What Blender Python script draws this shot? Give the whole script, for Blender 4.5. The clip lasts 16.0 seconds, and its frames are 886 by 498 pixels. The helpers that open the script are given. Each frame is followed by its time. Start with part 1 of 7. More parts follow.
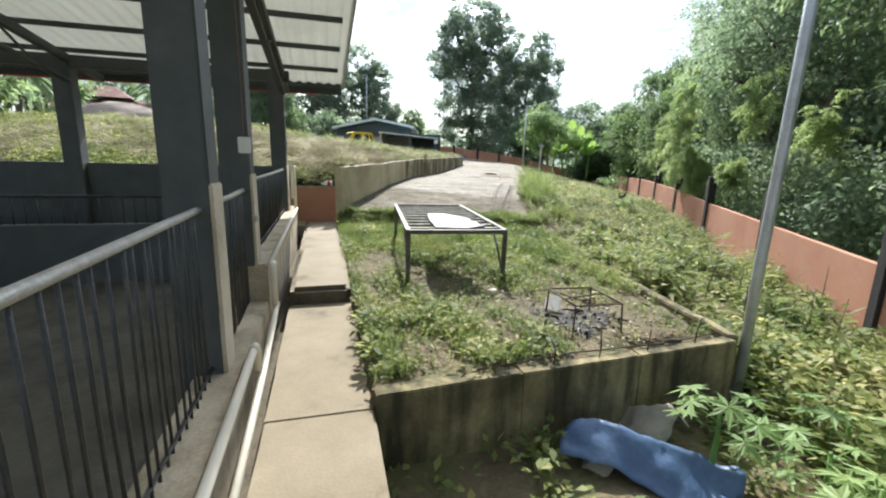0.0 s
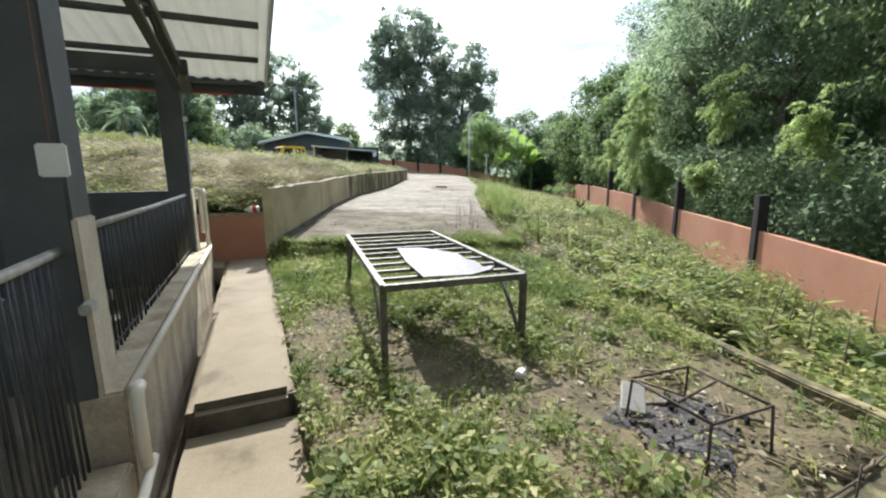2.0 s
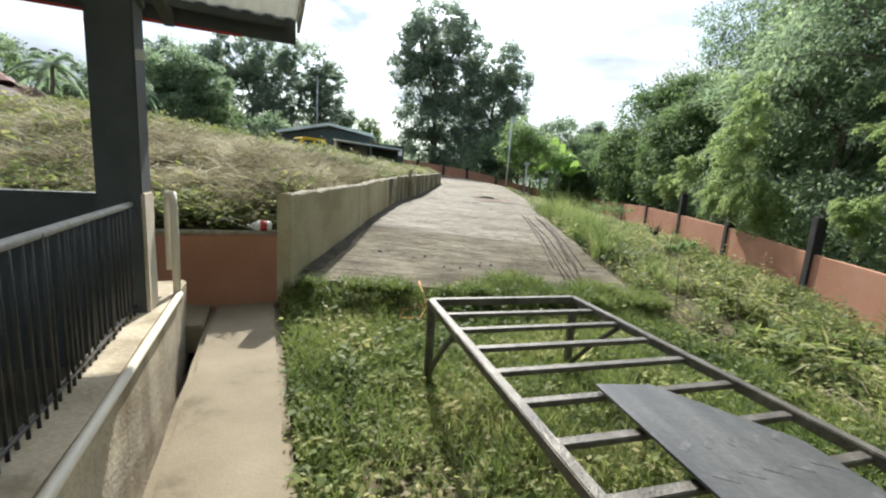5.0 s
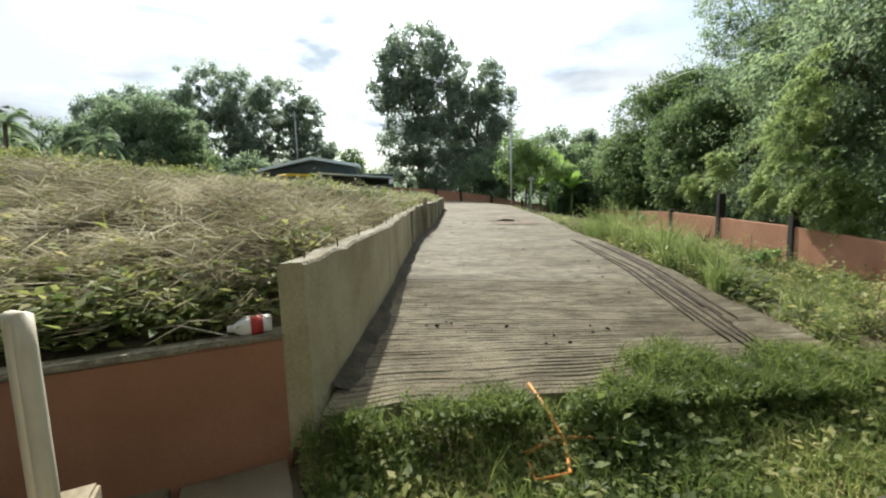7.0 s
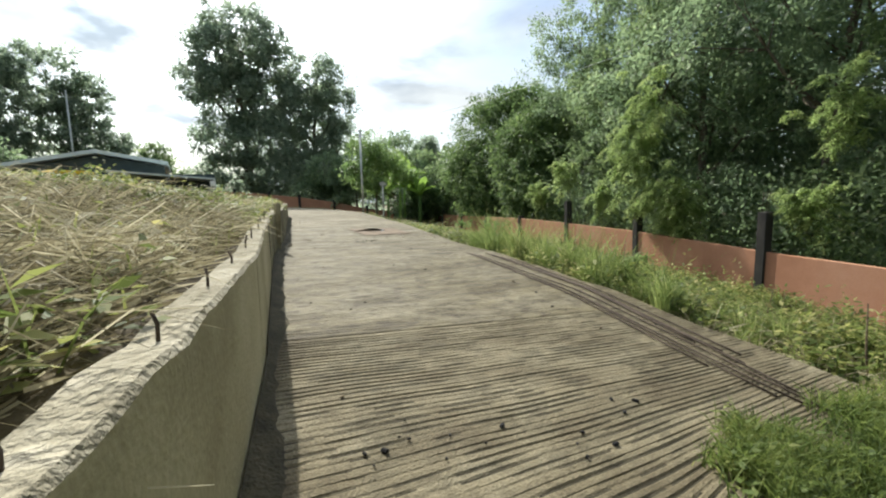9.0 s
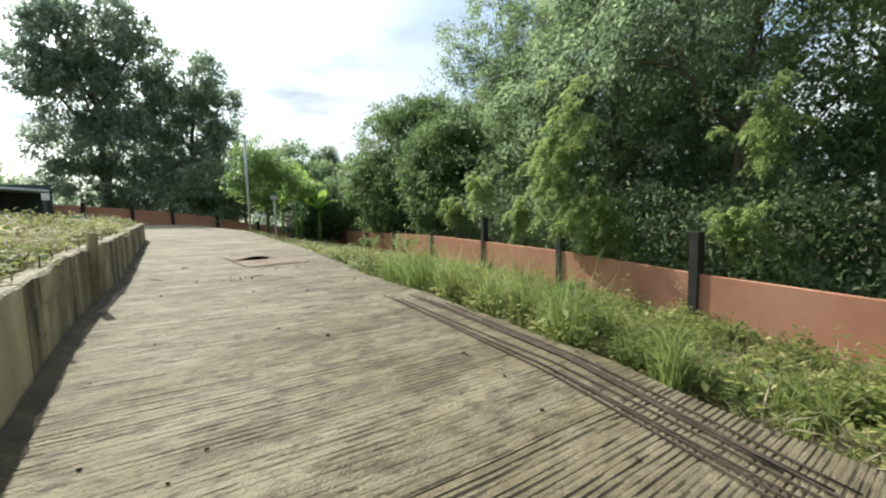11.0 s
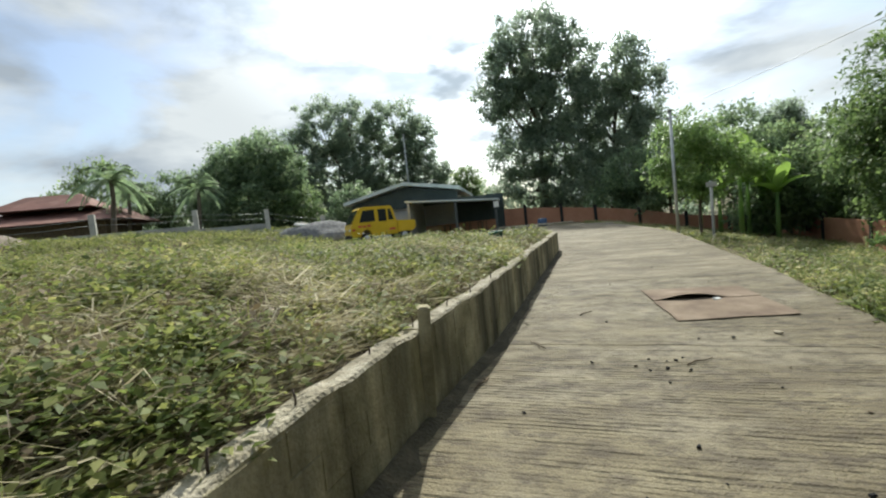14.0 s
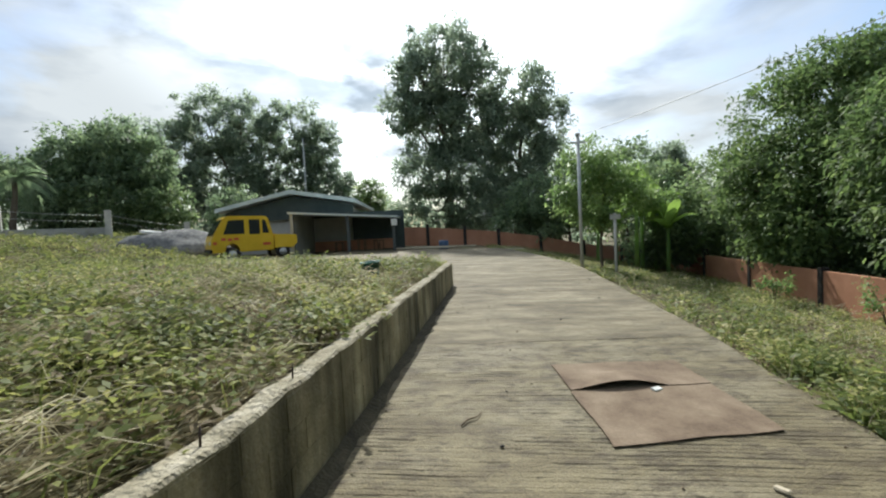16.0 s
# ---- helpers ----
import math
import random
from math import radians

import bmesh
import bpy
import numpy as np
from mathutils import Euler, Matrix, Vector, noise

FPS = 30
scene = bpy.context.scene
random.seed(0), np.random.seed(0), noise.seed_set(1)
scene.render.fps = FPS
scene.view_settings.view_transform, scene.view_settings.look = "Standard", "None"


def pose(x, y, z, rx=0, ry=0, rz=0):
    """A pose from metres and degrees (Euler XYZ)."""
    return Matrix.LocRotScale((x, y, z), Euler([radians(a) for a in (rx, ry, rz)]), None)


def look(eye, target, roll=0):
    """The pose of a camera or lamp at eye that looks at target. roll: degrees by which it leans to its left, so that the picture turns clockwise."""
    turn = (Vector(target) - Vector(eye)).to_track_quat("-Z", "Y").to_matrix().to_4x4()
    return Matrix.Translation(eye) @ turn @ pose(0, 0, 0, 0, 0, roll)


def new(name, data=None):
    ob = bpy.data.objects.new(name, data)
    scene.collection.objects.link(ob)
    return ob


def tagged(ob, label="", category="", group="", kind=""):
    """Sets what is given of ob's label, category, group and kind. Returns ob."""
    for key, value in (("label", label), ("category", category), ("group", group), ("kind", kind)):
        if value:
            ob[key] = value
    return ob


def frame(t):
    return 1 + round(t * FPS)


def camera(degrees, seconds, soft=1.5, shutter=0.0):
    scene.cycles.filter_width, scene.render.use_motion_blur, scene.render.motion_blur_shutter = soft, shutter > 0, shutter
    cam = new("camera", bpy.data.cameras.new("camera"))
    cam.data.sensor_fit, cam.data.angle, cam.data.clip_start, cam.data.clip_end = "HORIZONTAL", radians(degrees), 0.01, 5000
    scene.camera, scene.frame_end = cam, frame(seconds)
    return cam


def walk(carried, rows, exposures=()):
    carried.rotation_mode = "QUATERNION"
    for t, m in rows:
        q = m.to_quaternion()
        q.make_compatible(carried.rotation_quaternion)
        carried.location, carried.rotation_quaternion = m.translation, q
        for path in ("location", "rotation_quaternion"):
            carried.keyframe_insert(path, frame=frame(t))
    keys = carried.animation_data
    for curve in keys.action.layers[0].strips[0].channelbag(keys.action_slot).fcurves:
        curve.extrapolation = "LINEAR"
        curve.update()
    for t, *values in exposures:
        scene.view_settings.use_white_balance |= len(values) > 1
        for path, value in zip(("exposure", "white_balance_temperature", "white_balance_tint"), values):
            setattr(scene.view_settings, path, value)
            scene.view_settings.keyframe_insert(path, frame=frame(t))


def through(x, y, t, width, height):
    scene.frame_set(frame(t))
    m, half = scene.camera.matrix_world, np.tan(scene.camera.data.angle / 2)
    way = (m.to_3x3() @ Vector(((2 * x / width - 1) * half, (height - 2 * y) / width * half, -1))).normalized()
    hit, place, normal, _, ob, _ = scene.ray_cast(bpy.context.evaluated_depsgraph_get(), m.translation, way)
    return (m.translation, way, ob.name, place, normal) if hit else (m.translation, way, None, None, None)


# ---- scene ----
cam = camera(91.9, 16.0, soft=2.1)
PATH = [
    (0, (-0.016, -0.179, 1.578), (0.0, 1.779, 1.168), 1.5),
    (0.5, (-0.094, 0.227, 1.581), (0.027, 2.178, 1.159), -2.3),
    (1, (-0.17, 0.762, 1.595), (0.069, 2.683, 1.089), -1.3),
    (1.5, (-0.314, 1.236, 1.608), (0.032, 3.162, 1.194), 0.4),
    (2, (-0.428, 1.751, 1.593), (-0.135, 3.698, 1.239), -0.5),
    (2.5, (-0.577, 2.261, 1.627), (-0.429, 4.217, 1.237), -0.2),
    (3, (-0.77, 2.8, 1.653), (-0.488, 4.739, 1.252), -2.2),
    (3.5, (-0.914, 3.275, 1.565), (-0.787, 5.257, 1.328), -7.0),
    (4, (-1.039, 3.755, 1.542), (-0.848, 5.713, 1.186), -4.8),
    (4.5, (-1.14, 4.31, 1.505), (-0.814, 6.255, 1.174), -2.5),
    (5, (-1.244, 4.884, 1.659), (-0.983, 6.838, 1.32), 3.8),
    (5.2, (-1.307, 5.03, 1.714), (-1.212, 7.004, 1.41), 1.0),
    (7.3, (-1.948, 7.588, 1.701), (-1.563, 9.537, 1.47), -2.0),
    (7.5, (-1.984, 7.858, 1.711), (-1.511, 9.789, 1.489), -0.7),
    (8, (-2.091, 8.351, 1.724), (-1.514, 10.262, 1.591), -1.3),
    (8.5, (-2.15, 8.805, 1.722), (-1.293, 10.6, 1.509), -2.7),
    (9, (-2.084, 9.229, 1.719), (-1.065, 10.935, 1.492), -1.6),
    (9.2, (-2.039, 9.368, 1.722), (-0.941, 11.032, 1.566), -4.2),
    (11.3, (-0.943, 11.206, 1.928), (0.451, 12.623, 1.709), -1.1),
    (11.5, (-0.784, 11.44, 1.948), (0.589, 12.868, 1.671), -0.3),
    (12, (-0.534, 11.977, 2.007), (0.639, 13.585, 1.817), -1.9),
    (12.5, (-0.265, 12.536, 2.105), (0.821, 14.2, 1.874), -3.2),
    (13, (-0.079, 13.087, 2.231), (0.422, 14.999, 1.926), -1.5),
    (13.5, (-0.065, 13.748, 2.269), (0.024, 15.733, 2.04), -3.5),
    (14, (-0.003, 14.3, 2.324), (-0.316, 16.272, 2.204), -6.3),
    (14.5, (0.185, 14.807, 2.403), (0.014, 16.793, 2.246), -2.2),
    (15, (0.299, 15.427, 2.413), (0.453, 17.412, 2.23), -2.5),
    (15.5, (0.386, 16.075, 2.436), (0.518, 18.067, 2.311), -2.5),
    (16, (0.533, 16.72, 2.47), (0.648, 18.715, 2.386), -3.0),
]
walk(cam, [(t, look(eye, target, roll)) for t, eye, target, roll in PATH],
     exposures=[(0, 1.3, 5900, 11), (2.5, 1.18, 5900, 12), (5, 1.0, 6050, 10), (7.5, 0.76, 6350, 7), (9.2, 0.76, 6350, 6), (12, 0.95, 6250, 6), (14, 0.52, 6300, 5), (16, 0.47, 6200, 6)])

# ---- world and light ----
SUN_ELEV, SUN_AZ = 43.0, 0.0     # the sun stands ahead, along +y
world = bpy.data.worlds.new("sky")
scene.world = world
world.use_nodes = True
wn, wl = world.node_tree.nodes, world.node_tree.links
wn.clear()
w_out = wn.new("ShaderNodeOutputWorld")
w_bg = wn.new("ShaderNodeBackground")
w_sky = wn.new("ShaderNodeTexSky")
w_sky.sky_type = "NISHITA"
w_sky.sun_disc = False
w_sky.sun_elevation = radians(SUN_ELEV)
w_sky.sun_rotation = radians(SUN_AZ)
w_sky.dust_density = 2.0
w_co = wn.new("ShaderNodeTexCoord")
w_map = wn.new("ShaderNodeMapping")
w_map.inputs["Scale"].default_value = (1.0, 1.0, 2.6)
w_map.inputs["Location"].default_value = (0.35, 0.1, 0.0)
w_n = wn.new("ShaderNodeTexNoise")
w_n.inputs["Scale"].default_value = 2.3
w_n.inputs["Detail"].default_value = 7.0
w_n.inputs["Roughness"].default_value = 0.52
w_n.inputs["Distortion"].default_value = 0.35
w_r = wn.new("ShaderNodeValToRGB")
w_r.color_ramp.elements[0].position, w_r.color_ramp.elements[1].position = 0.4, 0.56
w_n2 = wn.new("ShaderNodeTexNoise")
w_n2.inputs["Scale"].default_value = 3.6
w_n2.inputs["Detail"].default_value = 6.0
w_r2 = wn.new("ShaderNodeValToRGB")
w_r2.color_ramp.elements[0].position, w_r2.color_ramp.elements[1].position = 0.4, 0.6
w_r2.color_ramp.elements[0].color = (2.6, 2.9, 3.3, 1)
w_r2.color_ramp.elements[1].color = (4.9, 5.05, 5.15, 1)
w_mix = wn.new("ShaderNodeMixRGB")
wl.new(w_co.outputs["Generated"], w_map.inputs["Vector"])
wl.new(w_map.outputs["Vector"], w_n.inputs["Vector"])
wl.new(w_map.outputs["Vector"], w_n2.inputs["Vector"])
wl.new(w_n.outputs["Fac"], w_r.inputs["Fac"])
wl.new(w_n2.outputs["Fac"], w_r2.inputs["Fac"])
wl.new(w_r.outputs["Color"], w_mix.inputs["Fac"])
wl.new(w_sky.outputs["Color"], w_mix.inputs["Color1"])
wl.new(w_r2.outputs["Color"], w_mix.inputs["Color2"])
w_dot = wn.new("ShaderNodeVectorMath")
w_dot.operation = "DOT_PRODUCT"
w_dot.inputs[1].default_value = (math.sin(radians(SUN_AZ)) * math.cos(radians(SUN_ELEV)), math.cos(radians(SUN_AZ)) * math.cos(radians(SUN_ELEV)), math.sin(radians(SUN_ELEV)))
w_glow = wn.new("ShaderNodeMapRange")
w_glow.interpolation_type = "SMOOTHSTEP"
w_glow.inputs["From Min"].default_value, w_glow.inputs["From Max"].default_value = 0.76, 1.0
w_glow.inputs["To Min"].default_value, w_glow.inputs["To Max"].default_value = 1.0, 2.7
# one small grey cloud below the bright part of the sky
w_cd = wn.new("ShaderNodeVectorMath")
w_cd.operation = "DISTANCE"
w_cd.inputs[1].default_value = (-0.079, 0.946, 0.315)
w_cadd = wn.new("ShaderNodeMath")
w_cadd.operation = "MULTIPLY_ADD"
w_cadd.inputs[1].default_value = 0.16
w_cm = wn.new("ShaderNodeMapRange")
w_cm.interpolation_type = "SMOOTHSTEP"
w_cm.inputs["From Min"].default_value, w_cm.inputs["From Max"].default_value = 0.11, 0.155
w_cm.inputs["To Min"].default_value, w_cm.inputs["To Max"].default_value = 0.62, 0.0
w_cmix = wn.new("ShaderNodeMixRGB")
w_cmix.inputs["Color2"].default_value = (2.3, 2.7, 3.1, 1)
w_n3 = wn.new("ShaderNodeTexNoise")
w_n3.inputs["Scale"].default_value, w_n3.inputs["Detail"].default_value = 14.0, 4.0
wl.new(w_map.outputs["Vector"], w_n3.inputs["Vector"])
wl.new(w_co.outputs["Generated"], w_cd.inputs[0])
wl.new(w_n3.outputs["Fac"], w_cadd.inputs[0])
wl.new(w_cd.outputs["Value"], w_cadd.inputs[2])
wl.new(w_cadd.outputs[0], w_cm.inputs["Value"])
wl.new(w_cm.outputs["Result"], w_cmix.inputs["Fac"])
w_mul = wn.new("ShaderNodeVectorMath")
w_mul.operation = "SCALE"
wl.new(w_co.outputs["Generated"], w_dot.inputs[0])
wl.new(w_dot.outputs["Value"], w_glow.inputs["Value"])
wl.new(w_mix.outputs["Color"], w_mul.inputs[0])
wl.new(w_glow.outputs["Result"], w_mul.inputs["Scale"])
wl.new(w_mul.outputs["Vector"], w_cmix.inputs["Color1"])
wl.new(w_cmix.outputs["Color"], w_bg.inputs["Color"])
w_bg.inputs["Strength"].default_value = 0.115
wl.new(w_bg.outputs["Background"], w_out.inputs["Surface"])

sun = new("sun", bpy.data.lights.new("sun", "SUN"))
sun.data.energy, sun.data.angle, sun.data.color = 3.9, radians(0.9), (1.0, 0.945, 0.84)
sun.matrix_world = look((0, 0, 0), (-math.sin(radians(SUN_AZ)) * math.cos(radians(SUN_ELEV)), -math.cos(radians(SUN_AZ)) * math.cos(radians(SUN_ELEV)), -math.sin(radians(SUN_ELEV))))
scene.view_settings.exposure = 0.0


# ---- materials ----
def ramp(nodes, stops):
    r = nodes.new("ShaderNodeValToRGB")
    while len(r.color_ramp.elements) < len(stops):
        r.color_ramp.elements.new(0.5)
    for el, (p, c) in zip(r.color_ramp.elements, stops):
        el.position, el.color = p, (*c, 1)
    return r


def mat(name, stops, scale=2.0, fine=30.0, rough=0.85, bump=0.3, metal=0.0, stretch=(1, 1, 1), grain=0.25, spec=0.4, dist=0.02):
    """Painted, mineral or metal surface: coarse blotches from the stops, fine grain over them, fine relief."""
    m = bpy.data.materials.new(name)
    m.use_nodes = True
    n, l = m.node_tree.nodes, m.node_tree.links
    b = n["Principled BSDF"]
    geo = n.new("ShaderNodeNewGeometry")
    mp = n.new("ShaderNodeMapping")
    mp.inputs["Scale"].default_value = stretch
    l.new(geo.outputs["Position"], mp.inputs["Vector"])
    a = n.new("ShaderNodeTexNoise")
    a.inputs["Scale"].default_value, a.inputs["Detail"].default_value, a.inputs["Roughness"].default_value = scale, 8, 0.62
    f = n.new("ShaderNodeTexNoise")
    f.inputs["Scale"].default_value, f.inputs["Detail"].default_value = fine, 5
    l.new(mp.outputs["Vector"], a.inputs["Vector"])
    l.new(geo.outputs["Position"], f.inputs["Vector"])
    r = ramp(n, stops)
    l.new(a.outputs["Fac"], r.inputs["Fac"])
    mx = n.new("ShaderNodeMixRGB")
    mx.blend_type = "OVERLAY"
    mx.inputs["Fac"].default_value = grain
    l.new(r.outputs["Color"], mx.inputs["Color1"])
    l.new(f.outputs["Fac"], mx.inputs["Color2"])
    l.new(mx.outputs["Color"], b.inputs["Base Color"])
    bp = n.new("ShaderNodeBump")
    bp.inputs["Strength"].default_value, bp.inputs["Distance"].default_value = bump, dist
    l.new(f.outputs["Fac"], bp.inputs["Height"])
    l.new(bp.outputs["Normal"], b.inputs["Normal"])
    b.inputs["Roughness"].default_value, b.inputs["Metallic"].default_value = rough, metal
    b.inputs["Specular IOR Level"].default_value = spec
    return m


def leaf_mat(name, stops, through=0.35, rough=0.5):
    """Leaves: each one has its own shade, light comes through them."""
    m = bpy.data.materials.new(name)
    m.use_nodes = True
    n, l = m.node_tree.nodes, m.node_tree.links
    b = n["Principled BSDF"]
    out = n["Material Output"]
    geo = n.new("ShaderNodeNewGeometry")
    big = n.new("ShaderNodeTexNoise")
    big.inputs["Scale"].default_value = 0.9
    big.inputs["Detail"].default_value = 3.0
    l.new(geo.outputs["Position"], big.inputs["Vector"])
    mm = n.new("ShaderNodeMath")
    mm.operation = "MULTIPLY_ADD"
    mm.inputs[1].default_value = 0.65
    l.new(geo.outputs["Random Per Island"], mm.inputs[0])
    m2 = n.new("ShaderNodeMath")
    m2.operation = "MULTIPLY_ADD"
    m2.inputs[1].default_value, m2.inputs[2].default_value = 1.3, -0.47
    l.new(big.outputs["Fac"], m2.inputs[0])
    l.new(m2.outputs[0], mm.inputs[2])
    r = ramp(n, stops)
    l.new(mm.outputs[0], r.inputs["Fac"])
    l.new(r.outputs["Color"], b.inputs["Base Color"])
    b.inputs["Roughness"].default_value = rough
    b.inputs["Specular IOR Level"].default_value = 0.3
    t = n.new("ShaderNodeBsdfTranslucent")
    hs = n.new("ShaderNodeHueSaturation")
    hs.inputs["Saturation"].default_value, hs.inputs["Value"].default_value = 0.98, 2.0
    l.new(r.outputs["Color"], hs.inputs["Color"])
    l.new(hs.outputs["Color"], t.inputs["Color"])
    ms = n.new("ShaderNodeMixShader")
    ms.inputs["Fac"].default_value = through
    l.new(b.outputs["BSDF"], ms.inputs[1])
    l.new(t.outputs["BSDF"], ms.inputs[2])
    l.new(ms.outputs["Shader"], out.inputs["Surface"])
    return m


def add_streaks(m, colour, scale=3.0, lo=0.5, hi=0.75, amount=0.8):
    """Vertical run-off stains over a wall's own colour."""
    n, l = m.node_tree.nodes, m.node_tree.links
    b = n["Principled BSDF"]
    src = b.inputs["Base Color"].links[0].from_socket
    geo = n.new("ShaderNodeNewGeometry")
    mp = n.new("ShaderNodeMapping")
    mp.inputs["Scale"].default_value = (1, 1, 0.13)
    l.new(geo.outputs["Position"], mp.inputs["Vector"])
    t = n.new("ShaderNodeTexNoise")
    t.inputs["Scale"].default_value, t.inputs["Detail"].default_value = scale, 6
    l.new(mp.outputs["Vector"], t.inputs["Vector"])
    r = ramp(n, [(lo, (0, 0, 0)), (hi, (amount, amount, amount))])
    l.new(t.outputs["Fac"], r.inputs["Fac"])
    mx = n.new("ShaderNodeMixRGB")
    mx.inputs["Color2"].default_value = (*colour, 1)
    l.new(r.outputs["Color"], mx.inputs["Fac"])
    l.new(src, mx.inputs["Color1"])
    l.new(mx.outputs["Color"], b.inputs["Base Color"])
    return m


def grooved(m, per_metre=46.0, depth=0.013, dark=0.66):
    """Raked concrete: uneven grooves across the drive, with dirt in them."""
    n, l = m.node_tree.nodes, m.node_tree.links
    b = n["Principled BSDF"]
    src = b.inputs["Base Color"].links[0].from_socket
    old = b.inputs["Normal"].links[0].from_node
    geo = n.new("ShaderNodeNewGeometry")
    mp = n.new("ShaderNodeMapping")
    mp.inputs["Rotation"].default_value = (0, 0, radians(10))
    l.new(geo.outputs["Position"], mp.inputs["Vector"])
    w = n.new("ShaderNodeTexWave")
    w.bands_direction = "Y"
    w.inputs["Scale"].default_value = per_metre * 0.05 * 6.2832 / 2
    w.inputs["Distortion"].default_value = 2.3
    w.inputs["Detail"].default_value = 3.0
    w.inputs["Detail Scale"].default_value = 0.5
    l.new(mp.outputs["Vector"], w.inputs["Vector"])
    patch = n.new("ShaderNodeTexNoise")
    patch.inputs["Scale"].default_value, patch.inputs["Detail"].default_value = 1.5, 9
    mq = n.new("ShaderNodeMapping")
    mq.inputs["Scale"].default_value = (0.55, 2.6, 1)
    l.new(geo.outputs["Position"], mq.inputs["Vector"])
    l.new(mq.outputs["Vector"], patch.inputs["Vector"])
    pr = ramp(n, [(0.4, (0.04, 0.04, 0.04)), (0.64, (1, 1, 1))])
    l.new(patch.outputs["Fac"], pr.inputs["Fac"])
    wr = ramp(n, [(0.05, (1, 1, 1)), (0.5, (0, 0, 0))])
    l.new(w.outputs["Fac"], wr.inputs["Fac"])
    mu = n.new("ShaderNodeMath")
    mu.operation = "MULTIPLY"
    l.new(wr.outputs["Color"], mu.inputs[0])
    l.new(pr.outputs["Color"], mu.inputs[1])
    sc = n.new("ShaderNodeMath")
    sc.operation = "MULTIPLY"
    sc.inputs[1].default_value = dark
    l.new(mu.outputs[0], sc.inputs[0])
    mx = n.new("ShaderNodeMixRGB")
    mx.inputs["Color2"].default_value = (0.06, 0.05, 0.035, 1)
    l.new(sc.outputs[0], mx.inputs["Fac"])
    l.new(src, mx.inputs["Color1"])
    l.new(mx.outputs["Color"], b.inputs["Base Color"])
    bp = n.new("ShaderNodeBump")
    bp.invert = True
    bp.inputs["Strength"].default_value, bp.inputs["Distance"].default_value = 0.9, depth
    l.new(mu.outputs[0], bp.inputs["Height"])
    l.new(old.outputs["Normal"], bp.inputs["Normal"])
    l.new(bp.outputs["Normal"], b.inputs["Normal"])
    return m


M_soil = mat("soil", [(0.3, (0.07, 0.055, 0.03)), (0.5, (0.14, 0.11, 0.06)), (0.62, (0.1, 0.11, 0.04)), (0.75, (0.2, 0.17, 0.1))], 1.4, 24, 0.95, 0.7, dist=0.04)
M_bare = mat("bare_soil", [(0.3, (0.05, 0.043, 0.02)), (0.46, (0.095, 0.08, 0.04)), (0.6, (0.145, 0.115, 0.062)), (0.78, (0.075, 0.075, 0.03))], 3.4, 34, 0.95, 0.7, dist=0.02)
M_bank = mat("bank_soil", [(0.3, (0.04, 0.03, 0.018)), (0.5, (0.085, 0.066, 0.036)), (0.7, (0.15, 0.12, 0.065))], 1.8, 22, 0.95, 0.8, dist=0.05)
ROAD_STOPS = [(0.3, (0.087, 0.067, 0.037)), (0.43, (0.155, 0.126, 0.074)), (0.55, (0.215, 0.181, 0.112)), (0.7, (0.295, 0.256, 0.17))]
M_road = grooved(mat("raked_concrete", ROAD_STOPS, 1.5, 46, 0.8, 0.4, stretch=(0.5, 1.9, 1), grain=0.45))
M_roadnear = mat("raked_concrete_ridge", ROAD_STOPS, 2.0, 70, 0.85, 0.6, stretch=(0.75, 1.35, 1), grain=0.6)


def stained(m, scale, lo, hi, colour, amount):
    """Scattered stains of their own shape, with a finer mottling inside them."""
    n, l = m.node_tree.nodes, m.node_tree.links
    b = n["Principled BSDF"]
    src = b.inputs["Base Color"].links[0].from_socket
    geo = n.new("ShaderNodeNewGeometry")
    mp = n.new("ShaderNodeMapping")
    mp.inputs["Scale"].default_value = (0.7, 1.2, 1)
    l.new(geo.outputs["Position"], mp.inputs["Vector"])
    t = n.new("ShaderNodeTexNoise")
    t.inputs["Scale"].default_value, t.inputs["Detail"].default_value, t.inputs["Roughness"].default_value = scale, 12, 0.72
    l.new(mp.outputs["Vector"], t.inputs["Vector"])
    r = ramp(n, [(lo, (0, 0, 0)), (hi, (amount, amount, amount))])
    l.new(t.outputs["Fac"], r.inputs["Fac"])
    mx = n.new("ShaderNodeMixRGB")
    mx.inputs["Color2"].default_value = (*colour, 1)
    l.new(r.outputs["Color"], mx.inputs["Fac"])
    l.new(src, mx.inputs["Color1"])
    l.new(mx.outputs["Color"], b.inputs["Base Color"])
    return m


stained(M_roadnear, 4.5, 0.47, 0.64, (0.075, 0.062, 0.035), 0.75)
ROAD_WORN = [(p, (0.79 * c[0], 0.775 * c[1], 0.69 * c[2])) for p, c in ROAD_STOPS]
M_roadmid = stained(stained(mat("worn_raked_concrete", ROAD_WORN, 2.2, 60, 0.75, 0.6, stretch=(0.45, 1.9, 1), grain=0.6), 1.1, 0.48, 0.6, (0.26, 0.228, 0.155), 0.5), 6.5, 0.47, 0.62, (0.06, 0.045, 0.025), 0.85)
stained(M_road, 4.0, 0.46, 0.66, (0.07, 0.058, 0.036), 0.7)
M_groove = mat("groove_dirt", [(0.3, (0.028, 0.023, 0.014)), (0.55, (0.06, 0.05, 0.03)), (0.75, (0.13, 0.11, 0.07))], 4.0, 60, 0.95, 0.6)
M_slab = mat("smooth_concrete", [(0.3, (0.125, 0.099, 0.058)), (0.42, (0.2, 0.163, 0.103)), (0.72, (0.26, 0.216, 0.143))], 1.9, 60, 0.85, 0.15, grain=0.15)
